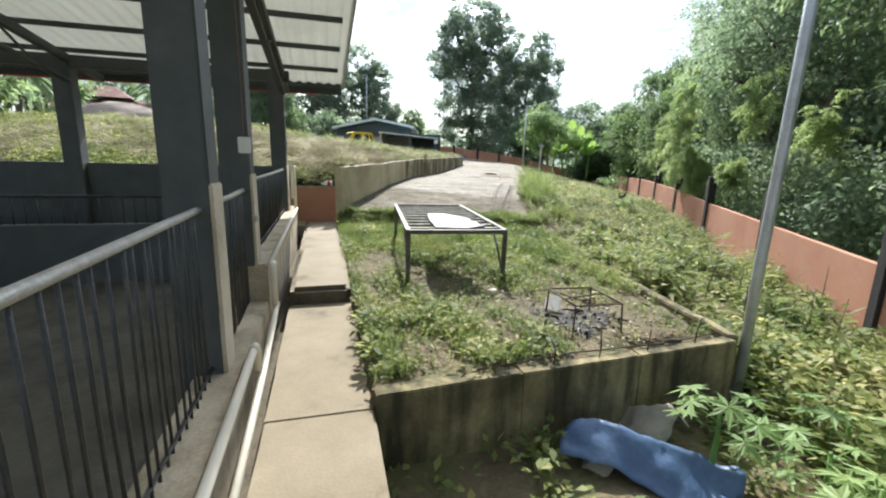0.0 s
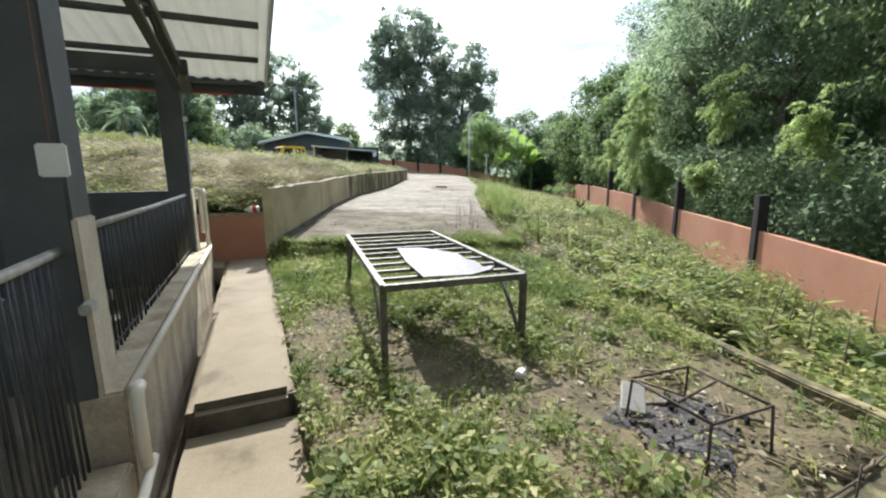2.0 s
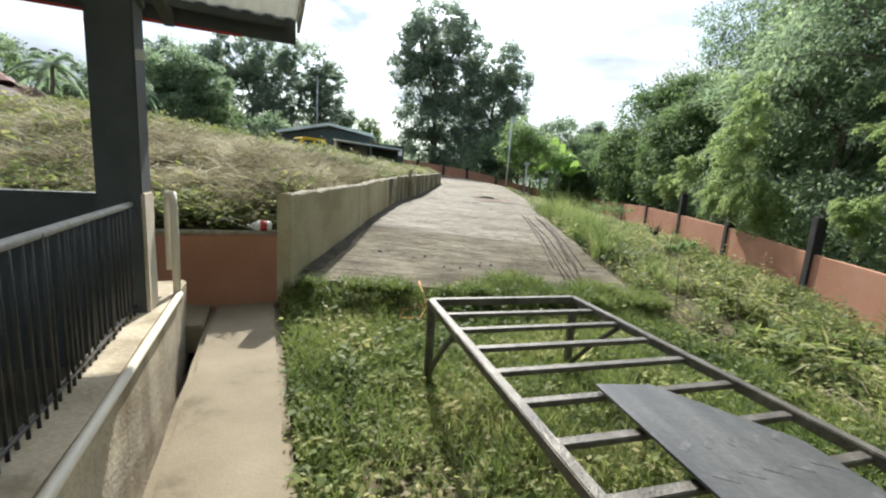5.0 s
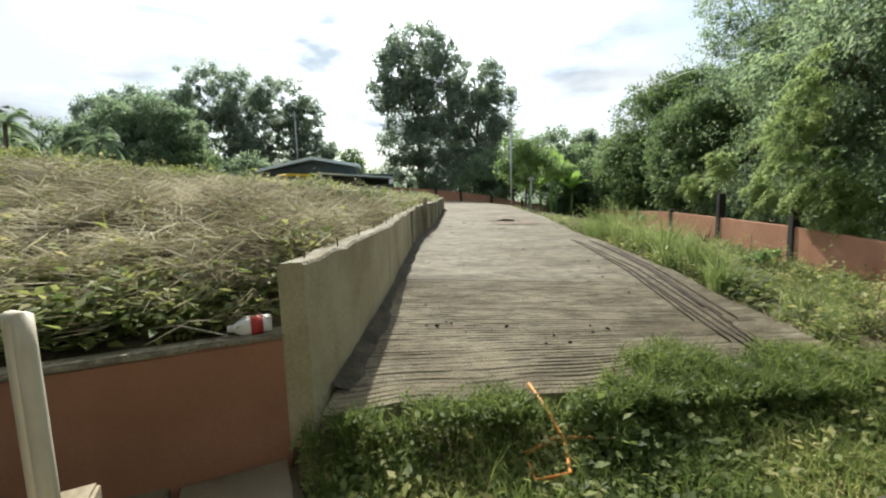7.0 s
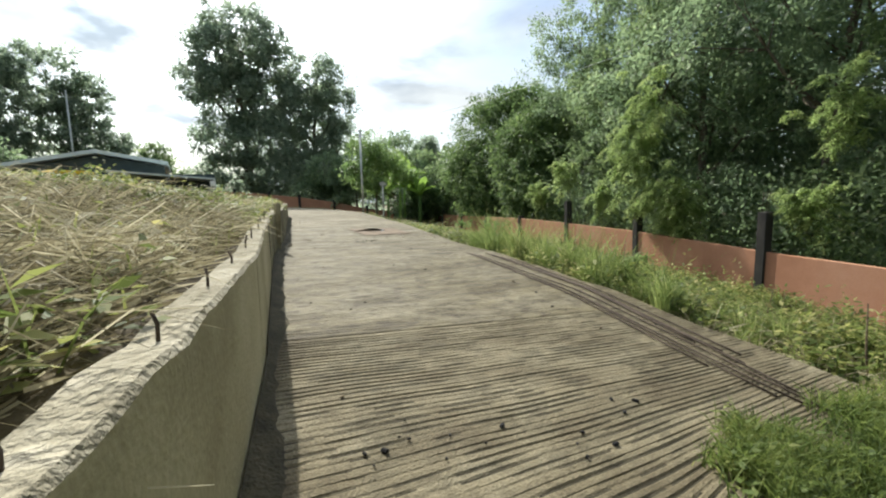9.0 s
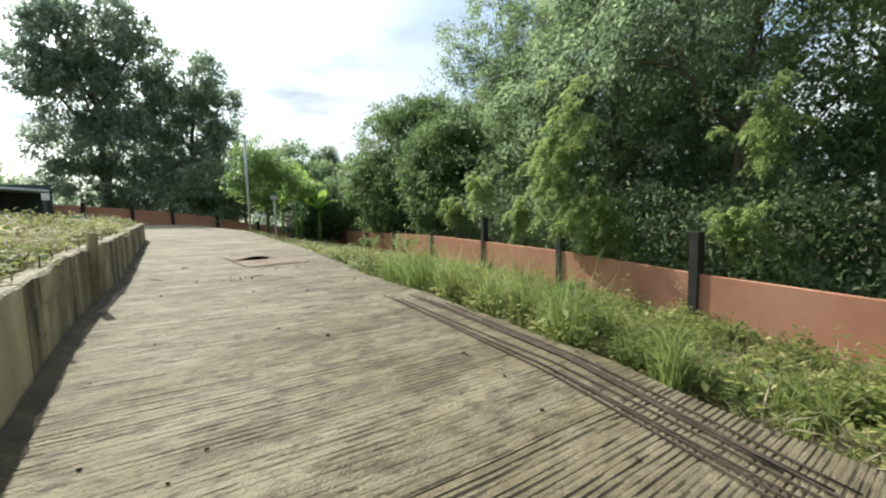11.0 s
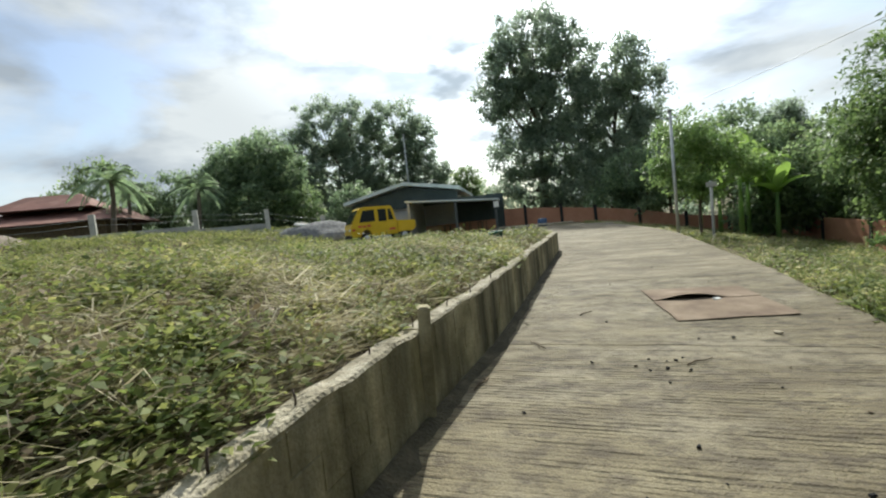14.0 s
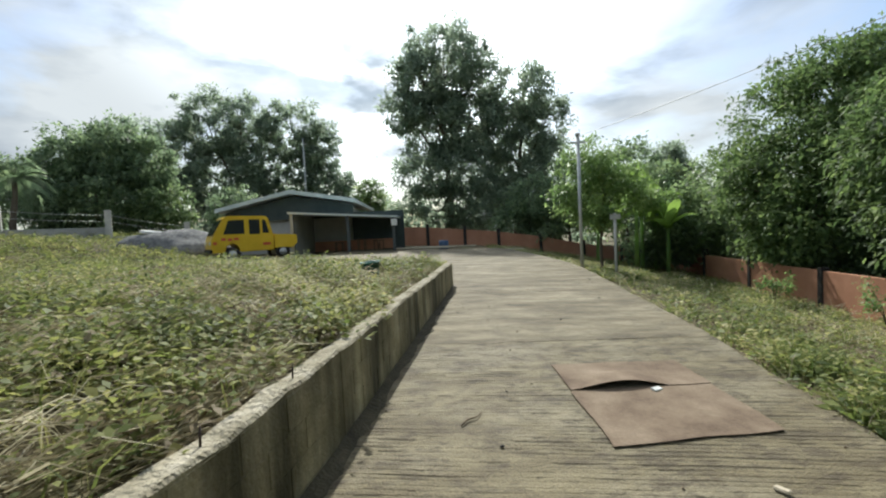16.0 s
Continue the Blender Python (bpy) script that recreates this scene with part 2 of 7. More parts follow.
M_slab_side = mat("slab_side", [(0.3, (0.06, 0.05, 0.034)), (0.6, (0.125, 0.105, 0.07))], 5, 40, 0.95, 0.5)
M_wall = add_streaks(mat("aged_concrete", [(0.3, (0.2, 0.175, 0.115)), (0.5, (0.32, 0.285, 0.195)), (0.7, (0.42, 0.38, 0.27))], 1.7, 42, 0.9, 0.35), (0.05, 0.045, 0.025), 4.0, 0.42, 0.62, 0.92)
M_wallnew = add_streaks(mat("cream_concrete", [(0.3, (0.31, 0.265, 0.15)), (0.5, (0.43, 0.375, 0.225)), (0.7, (0.52, 0.465, 0.3))], 1.2, 42, 0.9, 0.3), (0.15, 0.125, 0.06), 2.4, 0.5, 0.74, 0.5)
M_walltop = mat("broken_mortar", [(0.3, (0.2, 0.175, 0.115)), (0.5, (0.34, 0.305, 0.22)), (0.7, (0.48, 0.435, 0.34))], 6, 30, 0.95, 1.0, dist=0.05)
M_terrace = add_streaks(mat("mossy_concrete", [(0.3, (0.065, 0.055, 0.028)), (0.5, (0.19, 0.157, 0.08)), (0.7, (0.33, 0.275, 0.14))], 2.4, 36, 0.95, 0.5), (0.03, 0.03, 0.015), 5.0, 0.42, 0.62, 0.9)
M_orange = add_streaks(mat("terracotta_paint", [(0.3, (0.33, 0.15, 0.085)), (0.55, (0.42, 0.205, 0.122)), (0.75, (0.47, 0.255, 0.165))], 0.8, 40, 0.85, 0.2, grain=0.12), (0.3, 0.15, 0.09), 1.6, 0.56, 0.8, 0.5)
M_dark = mat("dark_paint", [(0.3, (0.06, 0.067, 0.067)), (0.6, (0.08, 0.088, 0.086)), (0.8, (0.11, 0.116, 0.108))], 3, 50, 0.6, 0.15, grain=0.1)
M_postdark = mat("fence_post_paint", [(0.3, (0.018, 0.016, 0.014)), (0.6, (0.03, 0.027, 0.024)), (0.8, (0.06, 0.05, 0.04))], 4, 50, 0.85, 0.3)
M_cream = mat("bare_render", [(0.3, (0.42, 0.36, 0.26)), (0.55, (0.55, 0.49, 0.38)), (0.75, (0.6, 0.54, 0.43))], 3, 46, 0.9, 0.25, grain=0.2)
M_curb = add_streaks(mat("curb_render", [(0.3, (0.3, 0.25, 0.17)), (0.55, (0.45, 0.385, 0.27)), (0.75, (0.52, 0.45, 0.33))], 2.5, 40, 0.9, 0.3), (0.14, 0.1, 0.05), 4, 0.5, 0.75, 0.7)
M_pvc = mat("cream_pvc", [(0.3, (0.6, 0.55, 0.43)), (0.7, (0.7, 0.65, 0.53))], 3, 30, 0.45, 0.05, grain=0.08)
M_galv = mat("galvanised_steel", [(0.3, (0.4, 0.41, 0.4)), (0.6, (0.52, 0.53, 0.52)), (0.8, (0.6, 0.6, 0.58))], 5, 60, 0.5, 0.08, metal=0.6)
M_rail = mat("worn_rail_steel", [(0.3, (0.3, 0.29, 0.26)), (0.6, (0.46, 0.45, 0.41)), (0.8, (0.56, 0.54, 0.5))], 12, 60, 0.5, 0.3, metal=0.3)
M_bar = mat("black_bar", [(0.3, (0.03, 0.03, 0.029)), (0.6, (0.06, 0.058, 0.055)), (0.8, (0.13, 0.12, 0.1))], 9, 70, 0.35, 0.3, metal=0.3, spec=0.6)
M_tin = mat("roof_sheet_underside", [(0.3, (0.62, 0.61, 0.54)), (0.55, (0.74, 0.73, 0.66)), (0.75, (0.78, 0.77, 0.71))], 1.2, 30, 0.6, 0.08, metal=0.0, grain=0.12)

def translucent(m, share, colour):
    """Thin sheet that lets part of the daylight through."""
    n, l = m.node_tree.nodes, m.node_tree.links
    t = n.new("ShaderNodeBsdfTranslucent")
    t.inputs["Color"].default_value = (*colour, 1)
    mx = n.new("ShaderNodeMixShader")
    mx.inputs["Fac"].default_value = share
    l.new(n["Principled BSDF"].outputs["BSDF"], mx.inputs[1])
    l.new(t.outputs["BSDF"], mx.inputs[2])
    l.new(mx.outputs["Shader"], n["Material Output"].inputs["Surface"])
    return m


# translucency is added here to brighten the underside of the roof
translucent(M_tin, 0.36, (0.8, 0.8, 0.74))
M_rust = mat("rusty_rebar", [(0.3, (0.045, 0.033, 0.025)), (0.55, (0.085, 0.062, 0.045)), (0.75, (0.15, 0.115, 0.085))], 14, 80, 0.85, 0.4, metal=0.2)
M_table = mat("weathered_steel_frame", [(0.3, (0.06, 0.053, 0.042)), (0.55, (0.125, 0.113, 0.09)), (0.75, (0.2, 0.183, 0.15))], 9, 70, 0.45, 0.25, metal=0.3)
M_ply = mat("film_faced_board", [(0.3, (0.045, 0.045, 0.043)), (0.5, (0.075, 0.075, 0.071)), (0.72, (0.125, 0.12, 0.112))], 2.6, 40, 0.47, 0.1, stretch=(3.0, 0.6, 1), grain=0.4, spec=0.4)
M_print = mat("faded_print", [(0.35, (0.05, 0.05, 0.047)), (0.65, (0.125, 0.12, 0.112))], 26, 60, 0.5, 0.1, spec=0.4)
M_char = mat("charcoal", [(0.3, (0.008, 0.008, 0.008)), (0.55, (0.02, 0.019, 0.019)), (0.75, (0.05, 0.047, 0.045))], 9, 40, 0.95, 0.9, dist=0.03)
M_ash = mat("grey_ash", [(0.3, (0.03, 0.028, 0.026)), (0.55, (0.085, 0.078, 0.07)), (0.78, (0.19, 0.175, 0.155))], 7, 40, 0.98, 0.9, dist=0.03)
M_tile = mat("pale_block", [(0.3, (0.55, 0.5, 0.42)), (0.7, (0.68, 0.63, 0.54))], 5, 50, 0.8, 0.2)
M_blue = mat("blue_tarpaulin", [(0.3, (0.038, 0.07, 0.145)), (0.55, (0.062, 0.11, 0.2)), (0.75, (0.11, 0.165, 0.26))], 3, 25, 0.45, 0.25, grain=0.2, spec=0.5)
M_sack = mat("woven_sack", [(0.3, (0.24, 0.21, 0.15)), (0.6, (0.38, 0.34, 0.26)), (0.8, (0.45, 0.41, 0.32))], 4, 60, 0.8, 0.4)
M_card = mat("wet_cardboard", [(0.3, (0.1, 0.066, 0.042)), (0.5, (0.175, 0.126, 0.083)), (0.72, (0.25, 0.193, 0.135))], 2.4, 40, 0.9, 0.25)
M_bark = mat("bark", [(0.3, (0.07, 0.055, 0.04)), (0.55, (0.14, 0.115, 0.085)), (0.75, (0.22, 0.19, 0.15))], 4, 24, 0.95, 0.9, stretch=(1, 1, 0.3), dist=0.04)
M_twig = mat("dead_wood", [(0.3, (0.07, 0.05, 0.03)), (0.6, (0.16, 0.12, 0.075)), (0.8, (0.26, 0.21, 0.14))], 9, 40, 0.95, 0.5)
M_yellow = mat("yellow_van_paint", [(0.3, (0.62, 0.4, 0.02)), (0.6, (0.72, 0.48, 0.03)), (0.8, (0.76, 0.53, 0.08))], 2, 40, 0.35, 0.03, grain=0.06, spec=0.5)
M_decal = mat("red_decal", [(0.3, (0.5, 0.08, 0.04)), (0.7, (0.6, 0.12, 0.06))], 4, 40, 0.5, 0.02)
M_black = mat("black_rubber", [(0.3, (0.015, 0.015, 0.015)), (0.7, (0.04, 0.038, 0.035))], 6, 60, 0.85, 0.3)
M_house = mat("grey_render", [(0.3, (0.28, 0.28, 0.26)), (0.6, (0.4, 0.4, 0.37)), (0.8, (0.46, 0.45, 0.42))], 0.8, 30, 0.9, 0.2)
M_roofgreen = mat("pale_green_roof_sheet", [(0.3, (0.44, 0.5, 0.48)), (0.6, (0.57, 0.63, 0.61)), (0.8, (0.63, 0.68, 0.66))], 0.9, 30, 0.5, 0.1, grain=0.15)
# gable green set dark: the shadow under the roof is painted in
M_gableshade = mat("shaded_green_gable", [(0.3, (0.035, 0.05, 0.048)), (0.7, (0.065, 0.085, 0.08))], 1, 30, 0.8, 0.1)
M_roofred = mat("rusty_red_roof", [(0.3, (0.1, 0.045, 0.035)), (0.55, (0.19, 0.09, 0.068)), (0.75, (0.26, 0.17, 0.14))], 0.8, 20, 0.8, 0.2)
M_gravel = mat("gravel", [(0.3, (0.1, 0.1, 0.1)), (0.55, (0.2, 0.2, 0.195)), (0.75, (0.3, 0.295, 0.28))], 6, 18, 0.95, 1.0, dist=0.06)
M_bucket = mat("green_plastic", [(0.3, (0.02, 0.1, 0.075)), (0.7, (0.04, 0.15, 0.11))], 4, 40, 0.5, 0.05)
M_white = mat("white_plastic", [(0.3, (0.66, 0.66, 0.62)), (0.7, (0.78, 0.78, 0.74))], 4, 40, 0.4, 0.05, grain=0.08)
M_red = mat("red_plastic", [(0.3, (0.4, 0.03, 0.03)), (0.7, (0.5, 0.06, 0.05))], 4, 40, 0.45, 0.05)
M_conduit = mat("dull_red_conduit", [(0.3, (0.2, 0.11, 0.1)), (0.7, (0.29, 0.17, 0.155))], 4, 40, 0.6, 0.05)
M_hose = mat("orange_hose", [(0.3, (0.6, 0.22, 0.04)), (0.7, (0.7, 0.3, 0.07))], 8, 40, 0.5, 0.05)
M_concpost = mat("pale_concrete_post", [(0.3, (0.38, 0.37, 0.33)), (0.6, (0.5, 0.49, 0.44)), (0.8, (0.56, 0.55, 0.5))], 2, 40, 0.9, 0.3)
M_rock = mat("brown_mound", [(0.3, (0.1, 0.08, 0.06)), (0.55, (0.2, 0.165, 0.13)), (0.75, (0.28, 0.24, 0.2))], 1.2, 20, 0.95, 0.8, dist=0.06)

G = lambda *c: c
L_weed = leaf_mat("weed_leaf", [(0.0, G(0.045, 0.068, 0.018)), (0.3, G(0.1, 0.135, 0.034)), (0.56, G(0.175, 0.205, 0.055)), (0.78, G(0.29, 0.285, 0.1)), (1.0, G(0.43, 0.38, 0.19))], 0.38, 0.62)
L_grass = leaf_mat("grass_blade", [(0.0, G(0.045, 0.07, 0.018)), (0.4, G(0.1, 0.14, 0.035)), (0.75, G(0.175, 0.21, 0.055)), (1.0, G(0.35, 0.32, 0.14))], 0.42, 0.6)
L_straw = leaf_mat("dry_straw", [(0.0, G(0.06, 0.05, 0.03)), (0.3, G(0.17, 0.145, 0.085)), (0.65, G(0.38, 0.34, 0.22)), (1.0, G(0.66, 0.61, 0.46))], 0.25, 0.7)
L_bankleaf = leaf_mat("vine_leaf", [(0.0, G(0.045, 0.062, 0.018)), (0.35, G(0.105, 0.13, 0.035)), (0.7, G(0.2, 0.215, 0.065)), (1.0, G(0.36, 0.33, 0.13))], 0.38, 0.65)
L_dark = leaf_mat("dark_tree_leaf", [(0.0, G(0.08, 0.115, 0.068)), (0.45, G(0.13, 0.18, 0.1)), (0.8, G(0.18, 0.235, 0.122)), (1.0, G(0.23, 0.285, 0.15))], 0.6, 0.5)
L_mid = leaf_mat("tree_leaf", [(0.0, G(0.075, 0.112, 0.052)), (0.45, G(0.125, 0.178, 0.078)), (0.8, G(0.18, 0.235, 0.098)), (1.0, G(0.24, 0.29, 0.125))], 0.58, 0.5)
L_bright = leaf_mat("bright_frond_leaf", [(0.0, G(0.13, 0.18, 0.065)), (0.45, G(0.21, 0.275, 0.1)), (0.8, G(0.3, 0.36, 0.14)), (1.0, G(0.42, 0.45, 0.21))], 0.58, 0.5)
# paler, bluer stops: distance haze is put into this leaf colour
L_far_haze = leaf_mat("hazed_far_leaf", [(0.0, G(0.12, 0.155, 0.115)), (0.5, G(0.185, 0.23, 0.165)), (1.0, G(0.26, 0.3, 0.215))], 0.68, 0.5)
L_mango = leaf_mat("mango_leaf", [(0.0, G(0.05, 0.085, 0.032)), (0.45, G(0.09, 0.14, 0.048)), (0.8, G(0.14, 0.2, 0.065)), (1.0, G(0.2, 0.26, 0.09))], 0.42, 0.62)
L_banana = leaf_mat("banana_leaf", [(0.0, G(0.09, 0.15, 0.028)), (0.6, G(0.16, 0.245, 0.048)), (1.0, G(0.25, 0.32, 0.08))], 0.5)
L_papaya = leaf_mat("papaya_leaf", [(0.0, G(0.1, 0.17, 0.055)), (0.6, G(0.17, 0.26, 0.085)), (1.0, G(0.27, 0.35, 0.13))], 0.4)

L_litter = leaf_mat("fallen_leaf", [(0.0, G(0.07, 0.05, 0.028)), (0.5, G(0.16, 0.125, 0.07)), (0.85, G(0.28, 0.235, 0.14)), (1.0, G(0.42, 0.38, 0.26))], 0.2, 0.7)
L_tall = leaf_mat("tall_grass_blade", [(0.0, G(0.06, 0.09, 0.028)), (0.4, G(0.13, 0.175, 0.05)), (0.75, G(0.22, 0.255, 0.085)), (1.0, G(0.42, 0.4, 0.2))], 0.46)
L_pale = leaf_mat("pale_feather_leaf", [(0.0, G(0.09, 0.15, 0.05)), (0.5, G(0.15, 0.225, 0.075)), (1.0, G(0.23, 0.3, 0.11))], 0.5, 0.4)
M_floor = mat("shed_floor", [(0.3, (0.05, 0.046, 0.036)), (0.6, (0.11, 0.1, 0.075))], 2.0, 30, 0.9, 0.4)

M_glass = bpy.data.materials.new("van_glass")
M_glass.use_nodes = True
M_glass.node_tree.nodes["Principled BSDF"].inputs["Base Color"].default_value = (0.03, 0.035, 0.035, 1)
M_glass.node_tree.nodes["Principled BSDF"].inputs["Roughness"].default_value = 0.08

M_silt = mat("dark_silt", [(0.3, (0.035, 0.03, 0.018)), (0.55, (0.07, 0.06, 0.035)), (0.75, (0.12, 0.1, 0.06))], 5, 40, 0.95, 0.9, dist=0.03)


def block_mat():
    """Rendered blocks: every block a little lighter or darker, run-off stains over all of them."""
    m = mat("stained_block", [(0.3, (0.17, 0.15, 0.078)), (0.5, (0.32, 0.28, 0.165)), (0.7, (0.48, 0.43, 0.285))], 2.6, 42, 0.92, 0.5)
    n, l = m.node_tree.nodes, m.node_tree.links
    b = n["Principled BSDF"]
    src = b.inputs["Base Color"].links[0].from_socket
    info = n.new("ShaderNodeObjectInfo")
    rng = n.new("ShaderNodeMapRange")
    rng.inputs["To Min"].default_value, rng.inputs["To Max"].default_value = 0.95, 1.05
    l.new(info.outputs["Random"], rng.inputs["Value"])
    hs = n.new("ShaderNodeHueSaturation")
    l.new(rng.outputs["Result"], hs.inputs["Value"])
    l.new(src, hs.inputs["Color"])
    l.new(hs.outputs["Color"], b.inputs["Base Color"])
    return add_streaks(m, (0.04, 0.037, 0.017), 2.9, 0.42, 0.66, 0.92)


M_block = block_mat()


# ---- mesh helpers ----
def mesh_of(name, verts, faces, material):
    me = bpy.data.meshes.new(name)
    me.from_pydata([tuple(v) for v in verts], [], faces)
    me.materials.append(material)
    me.update()
    return me


def quads(name, verts, nv, material):
    """A mesh of many quads; verts is (n, 4, 3)."""
    v = np.asarray(verts, np.float32).reshape(-1, 3)
    n = len(v) // 4
    me = bpy.data.meshes.new(name)
    me.vertices.add(len(v))
    me.vertices.foreach_set("co", v.ravel())
    me.loops.add(4 * n)
    me.loops.foreach_set("vertex_index", np.arange(4 * n, dtype=np.int32))
    me.polygons.add(n)
    me.polygons.foreach_set("loop_start", np.arange(0, 4 * n, 4, dtype=np.int32))
    me.materials.append(material)
    me.update(calc_edges=True)
    return me


def finish(bm, material, smooth=False):
    bmesh.ops.recalc_face_normals(bm, faces=bm.faces)
    me = bpy.data.meshes.new("mesh")
    bm.to_mesh(me)
    bm.free()
    if material:
        me.materials.append(material)
    if smooth:
        for p in me.polygons:
            p.use_smooth = True
    return me


def part(name, me, parent=None, label="", m=None):
    """One mesh object under its thing, at the pose m in the thing's own space."""
    ob = new(name, me)
    ob.parent = parent
    if m is not None:
        ob.matrix_basis = m
    if label:
        ob["label"] = label
    return ob


def thing(name, label, category, m=None, group="", kind="", me=None):
    ob = new(name, me)
    if m is not None:
        ob.matrix_basis = m
    return tagged(ob, label, category, group, kind)


def box(sx, sy, sz, material, at=(0, 0, 0), bevel=0.006, rot=None, wob=0.0, cuts=0):
    """A bevelled block, centred on at."""
    bm = bmesh.new()
    bmesh.ops.create_cube(bm, size=1.0)
    bmesh.ops.scale(bm, vec=(sx, sy, sz), verts=bm.verts)
    if bevel:
        bmesh.ops.bevel(bm, geom=bm.edges[:], offset=min(bevel, 0.3 * min(sx, sy, sz)), segments=2, affect="EDGES")
    if cuts:
        bmesh.ops.subdivide_edges(bm, edges=bm.edges[:], cuts=cuts, use_grid_fill=True)
    if wob:
        for v in bm.verts:
            v.co += noise.noise_vector(v.co * 3.1 + Vector(at)) * wob
    if rot is not None:
        bmesh.ops.transform(bm, matrix=rot, verts=bm.verts)
    bmesh.ops.translate(bm, vec=at, verts=bm.verts)
    return finish(bm, material)


def tube_into(bm, pts, radii, sides=8, cap=True):
    pts = [Vector(p) for p in pts]
    rings = []
    for i, p in enumerate(pts):
        d = (pts[min(i + 1, len(pts) - 1)] - pts[max(i - 1, 0)]).normalized()
        a = d.orthogonal().normalized() if i == 0 else (a - d * a.dot(d)).normalized()
        b = d.cross(a)
        r = radii[i] if hasattr(radii, "__len__") else radii
        rings.append([bm.verts.new(p + (a * math.cos(k) + b * math.sin(k)) * r) for k in (2 * math.pi * j / sides for j in range(sides))])
    for r0, r1 in zip(rings, rings[1:]):
        for j in range(sides):
            bm.faces.new((r0[j], r0[(j + 1) % sides], r1[(j + 1) % sides], r1[j]))
    if cap:
        bm.faces.new(rings[0][::-1])
        bm.faces.new(rings[-1])


def tube(pts, radii, material, sides=8):
    bm = bmesh.new()
    tube_into(bm, pts, radii, sides)
    return finish(bm, material, True)


def prism(outline, z0, z1, material, bevel=0.0):
    """An upright block on a plan outline (counter-clockwise)."""
    bm = bmesh.new()
    lo = [bm.verts.new((x, y, z0)) for x, y in outline]
    hi = [bm.verts.new((x, y, z1)) for x, y in outline]
    n = len(outline)
    bm.faces.new(lo[::-1])
    bm.faces.new(hi)
    for i in range(n):
        bm.faces.new((lo[i], lo[(i + 1) % n], hi[(i + 1) % n], hi[i]))
    if bevel:
        bmesh.ops.bevel(bm, geom=bm.edges[:], offset=bevel, segments=2, affect="EDGES")
    return finish(bm, material)


# ---- the lie of the land ----
ROAD_Y = np.array([-60, 9.8, 10.4, 11.3, 12.65, 15.3, 19.6, 21, 29, 36, 45, 70, 400])
ROAD_Z = np.array([0.25, 0.27, 0.36, 0.49, 0.68, 0.83, 0.93, 1.0, 1.42, 1.6, 1.75, 1.2, 0.5])
EDGE_Y = np.array([-60, 3.4, 5.5, 9.0, 10.3, 11.6, 13.1, 15.1, 17.5, 19.7, 22.4, 24.9, 27.8, 30, 34, 40, 60])
EDGE_X = np.array([2.7, 2.7, 2.5, 2.1, 2.15, 2.14, 2.3, 2.66, 3.07, 3.75, 4.4, 4.7, 5.1, 5.3, 5.2, 4.5, 4.5])
WALL_Y = np.array([9.86, 10.47, 12.2, 15.86, 17.07, 18.97, 21.4, 25.1, 26.2])
WALL_X = np.array([-2.32, -2.14, -1.70, -1.03, -0.77, -0.28, 0.23, 1.03, 1.27])
FENCE_AT = np.array([-5.7, -1.8, 2.1, 5.95, 9.75, 13.6, 17.27, 20.9, 24.7, 28.75, 32.8, 37.0, 41.1])
FENCE = [(7.63 + 0.2568 * (y - 9.75), y) for y in FENCE_AT] + [(13.7, 43.8), (11.3, 44.1), (8.55, 44.3), (5.8, 44.4), (3.6, 44.5), (1.2, 44.6), (-1.6, 44.7), (-4.5, 44.8)]
FENCE_TOP = np.array([-0.15, -0.02, 0.08, 0.18, 0.3, 0.42, 0.62, 0.7, 0.76, 0.7, 0.66, 0.62, 0.6, 0.85, 1.15, 1.8, 2.24, 2.5, 2.75, 2.9, 2.95])
FENCE_RISE = [0.7, 0.7, 0.8, 0.8, 0.75, 0.85, 0.92, 0.85, 0.12, 0.1, 0.2, 0.3, 0.2, 0.2, 0.25, 0.2, 0.2, 0.25, 0.2, 0.2, 0.2]
FENCE_Y, FENCE_X = FENCE_AT, np.array([p[0] for p in FENCE[:13]])
FENCE_BASE = FENCE_TOP[:13] - 1.16
FRONT_A, FRONT_B = np.array([-0.42, 2.46]), np.array([2.74, 3.52])


def smooth(a):
    a = np.clip(a, 0, 1)
    return a * a * (3 - 2 * a)


def road_z(x, y):
    return np.interp(y, ROAD_Y, ROAD_Z) - 0.035 * np.clip(x, -3, 6)


def bumps(x, y, s=1.0):
    return (np.sin(1.7 * x * s + 0.6) * np.cos(1.3 * y * s) + 0.6 * np.sin(3.9 * x * s + 2.1 * y * s) + 0.4 * np.cos(7.3 * y * s - 5.1 * x * s)) / 2


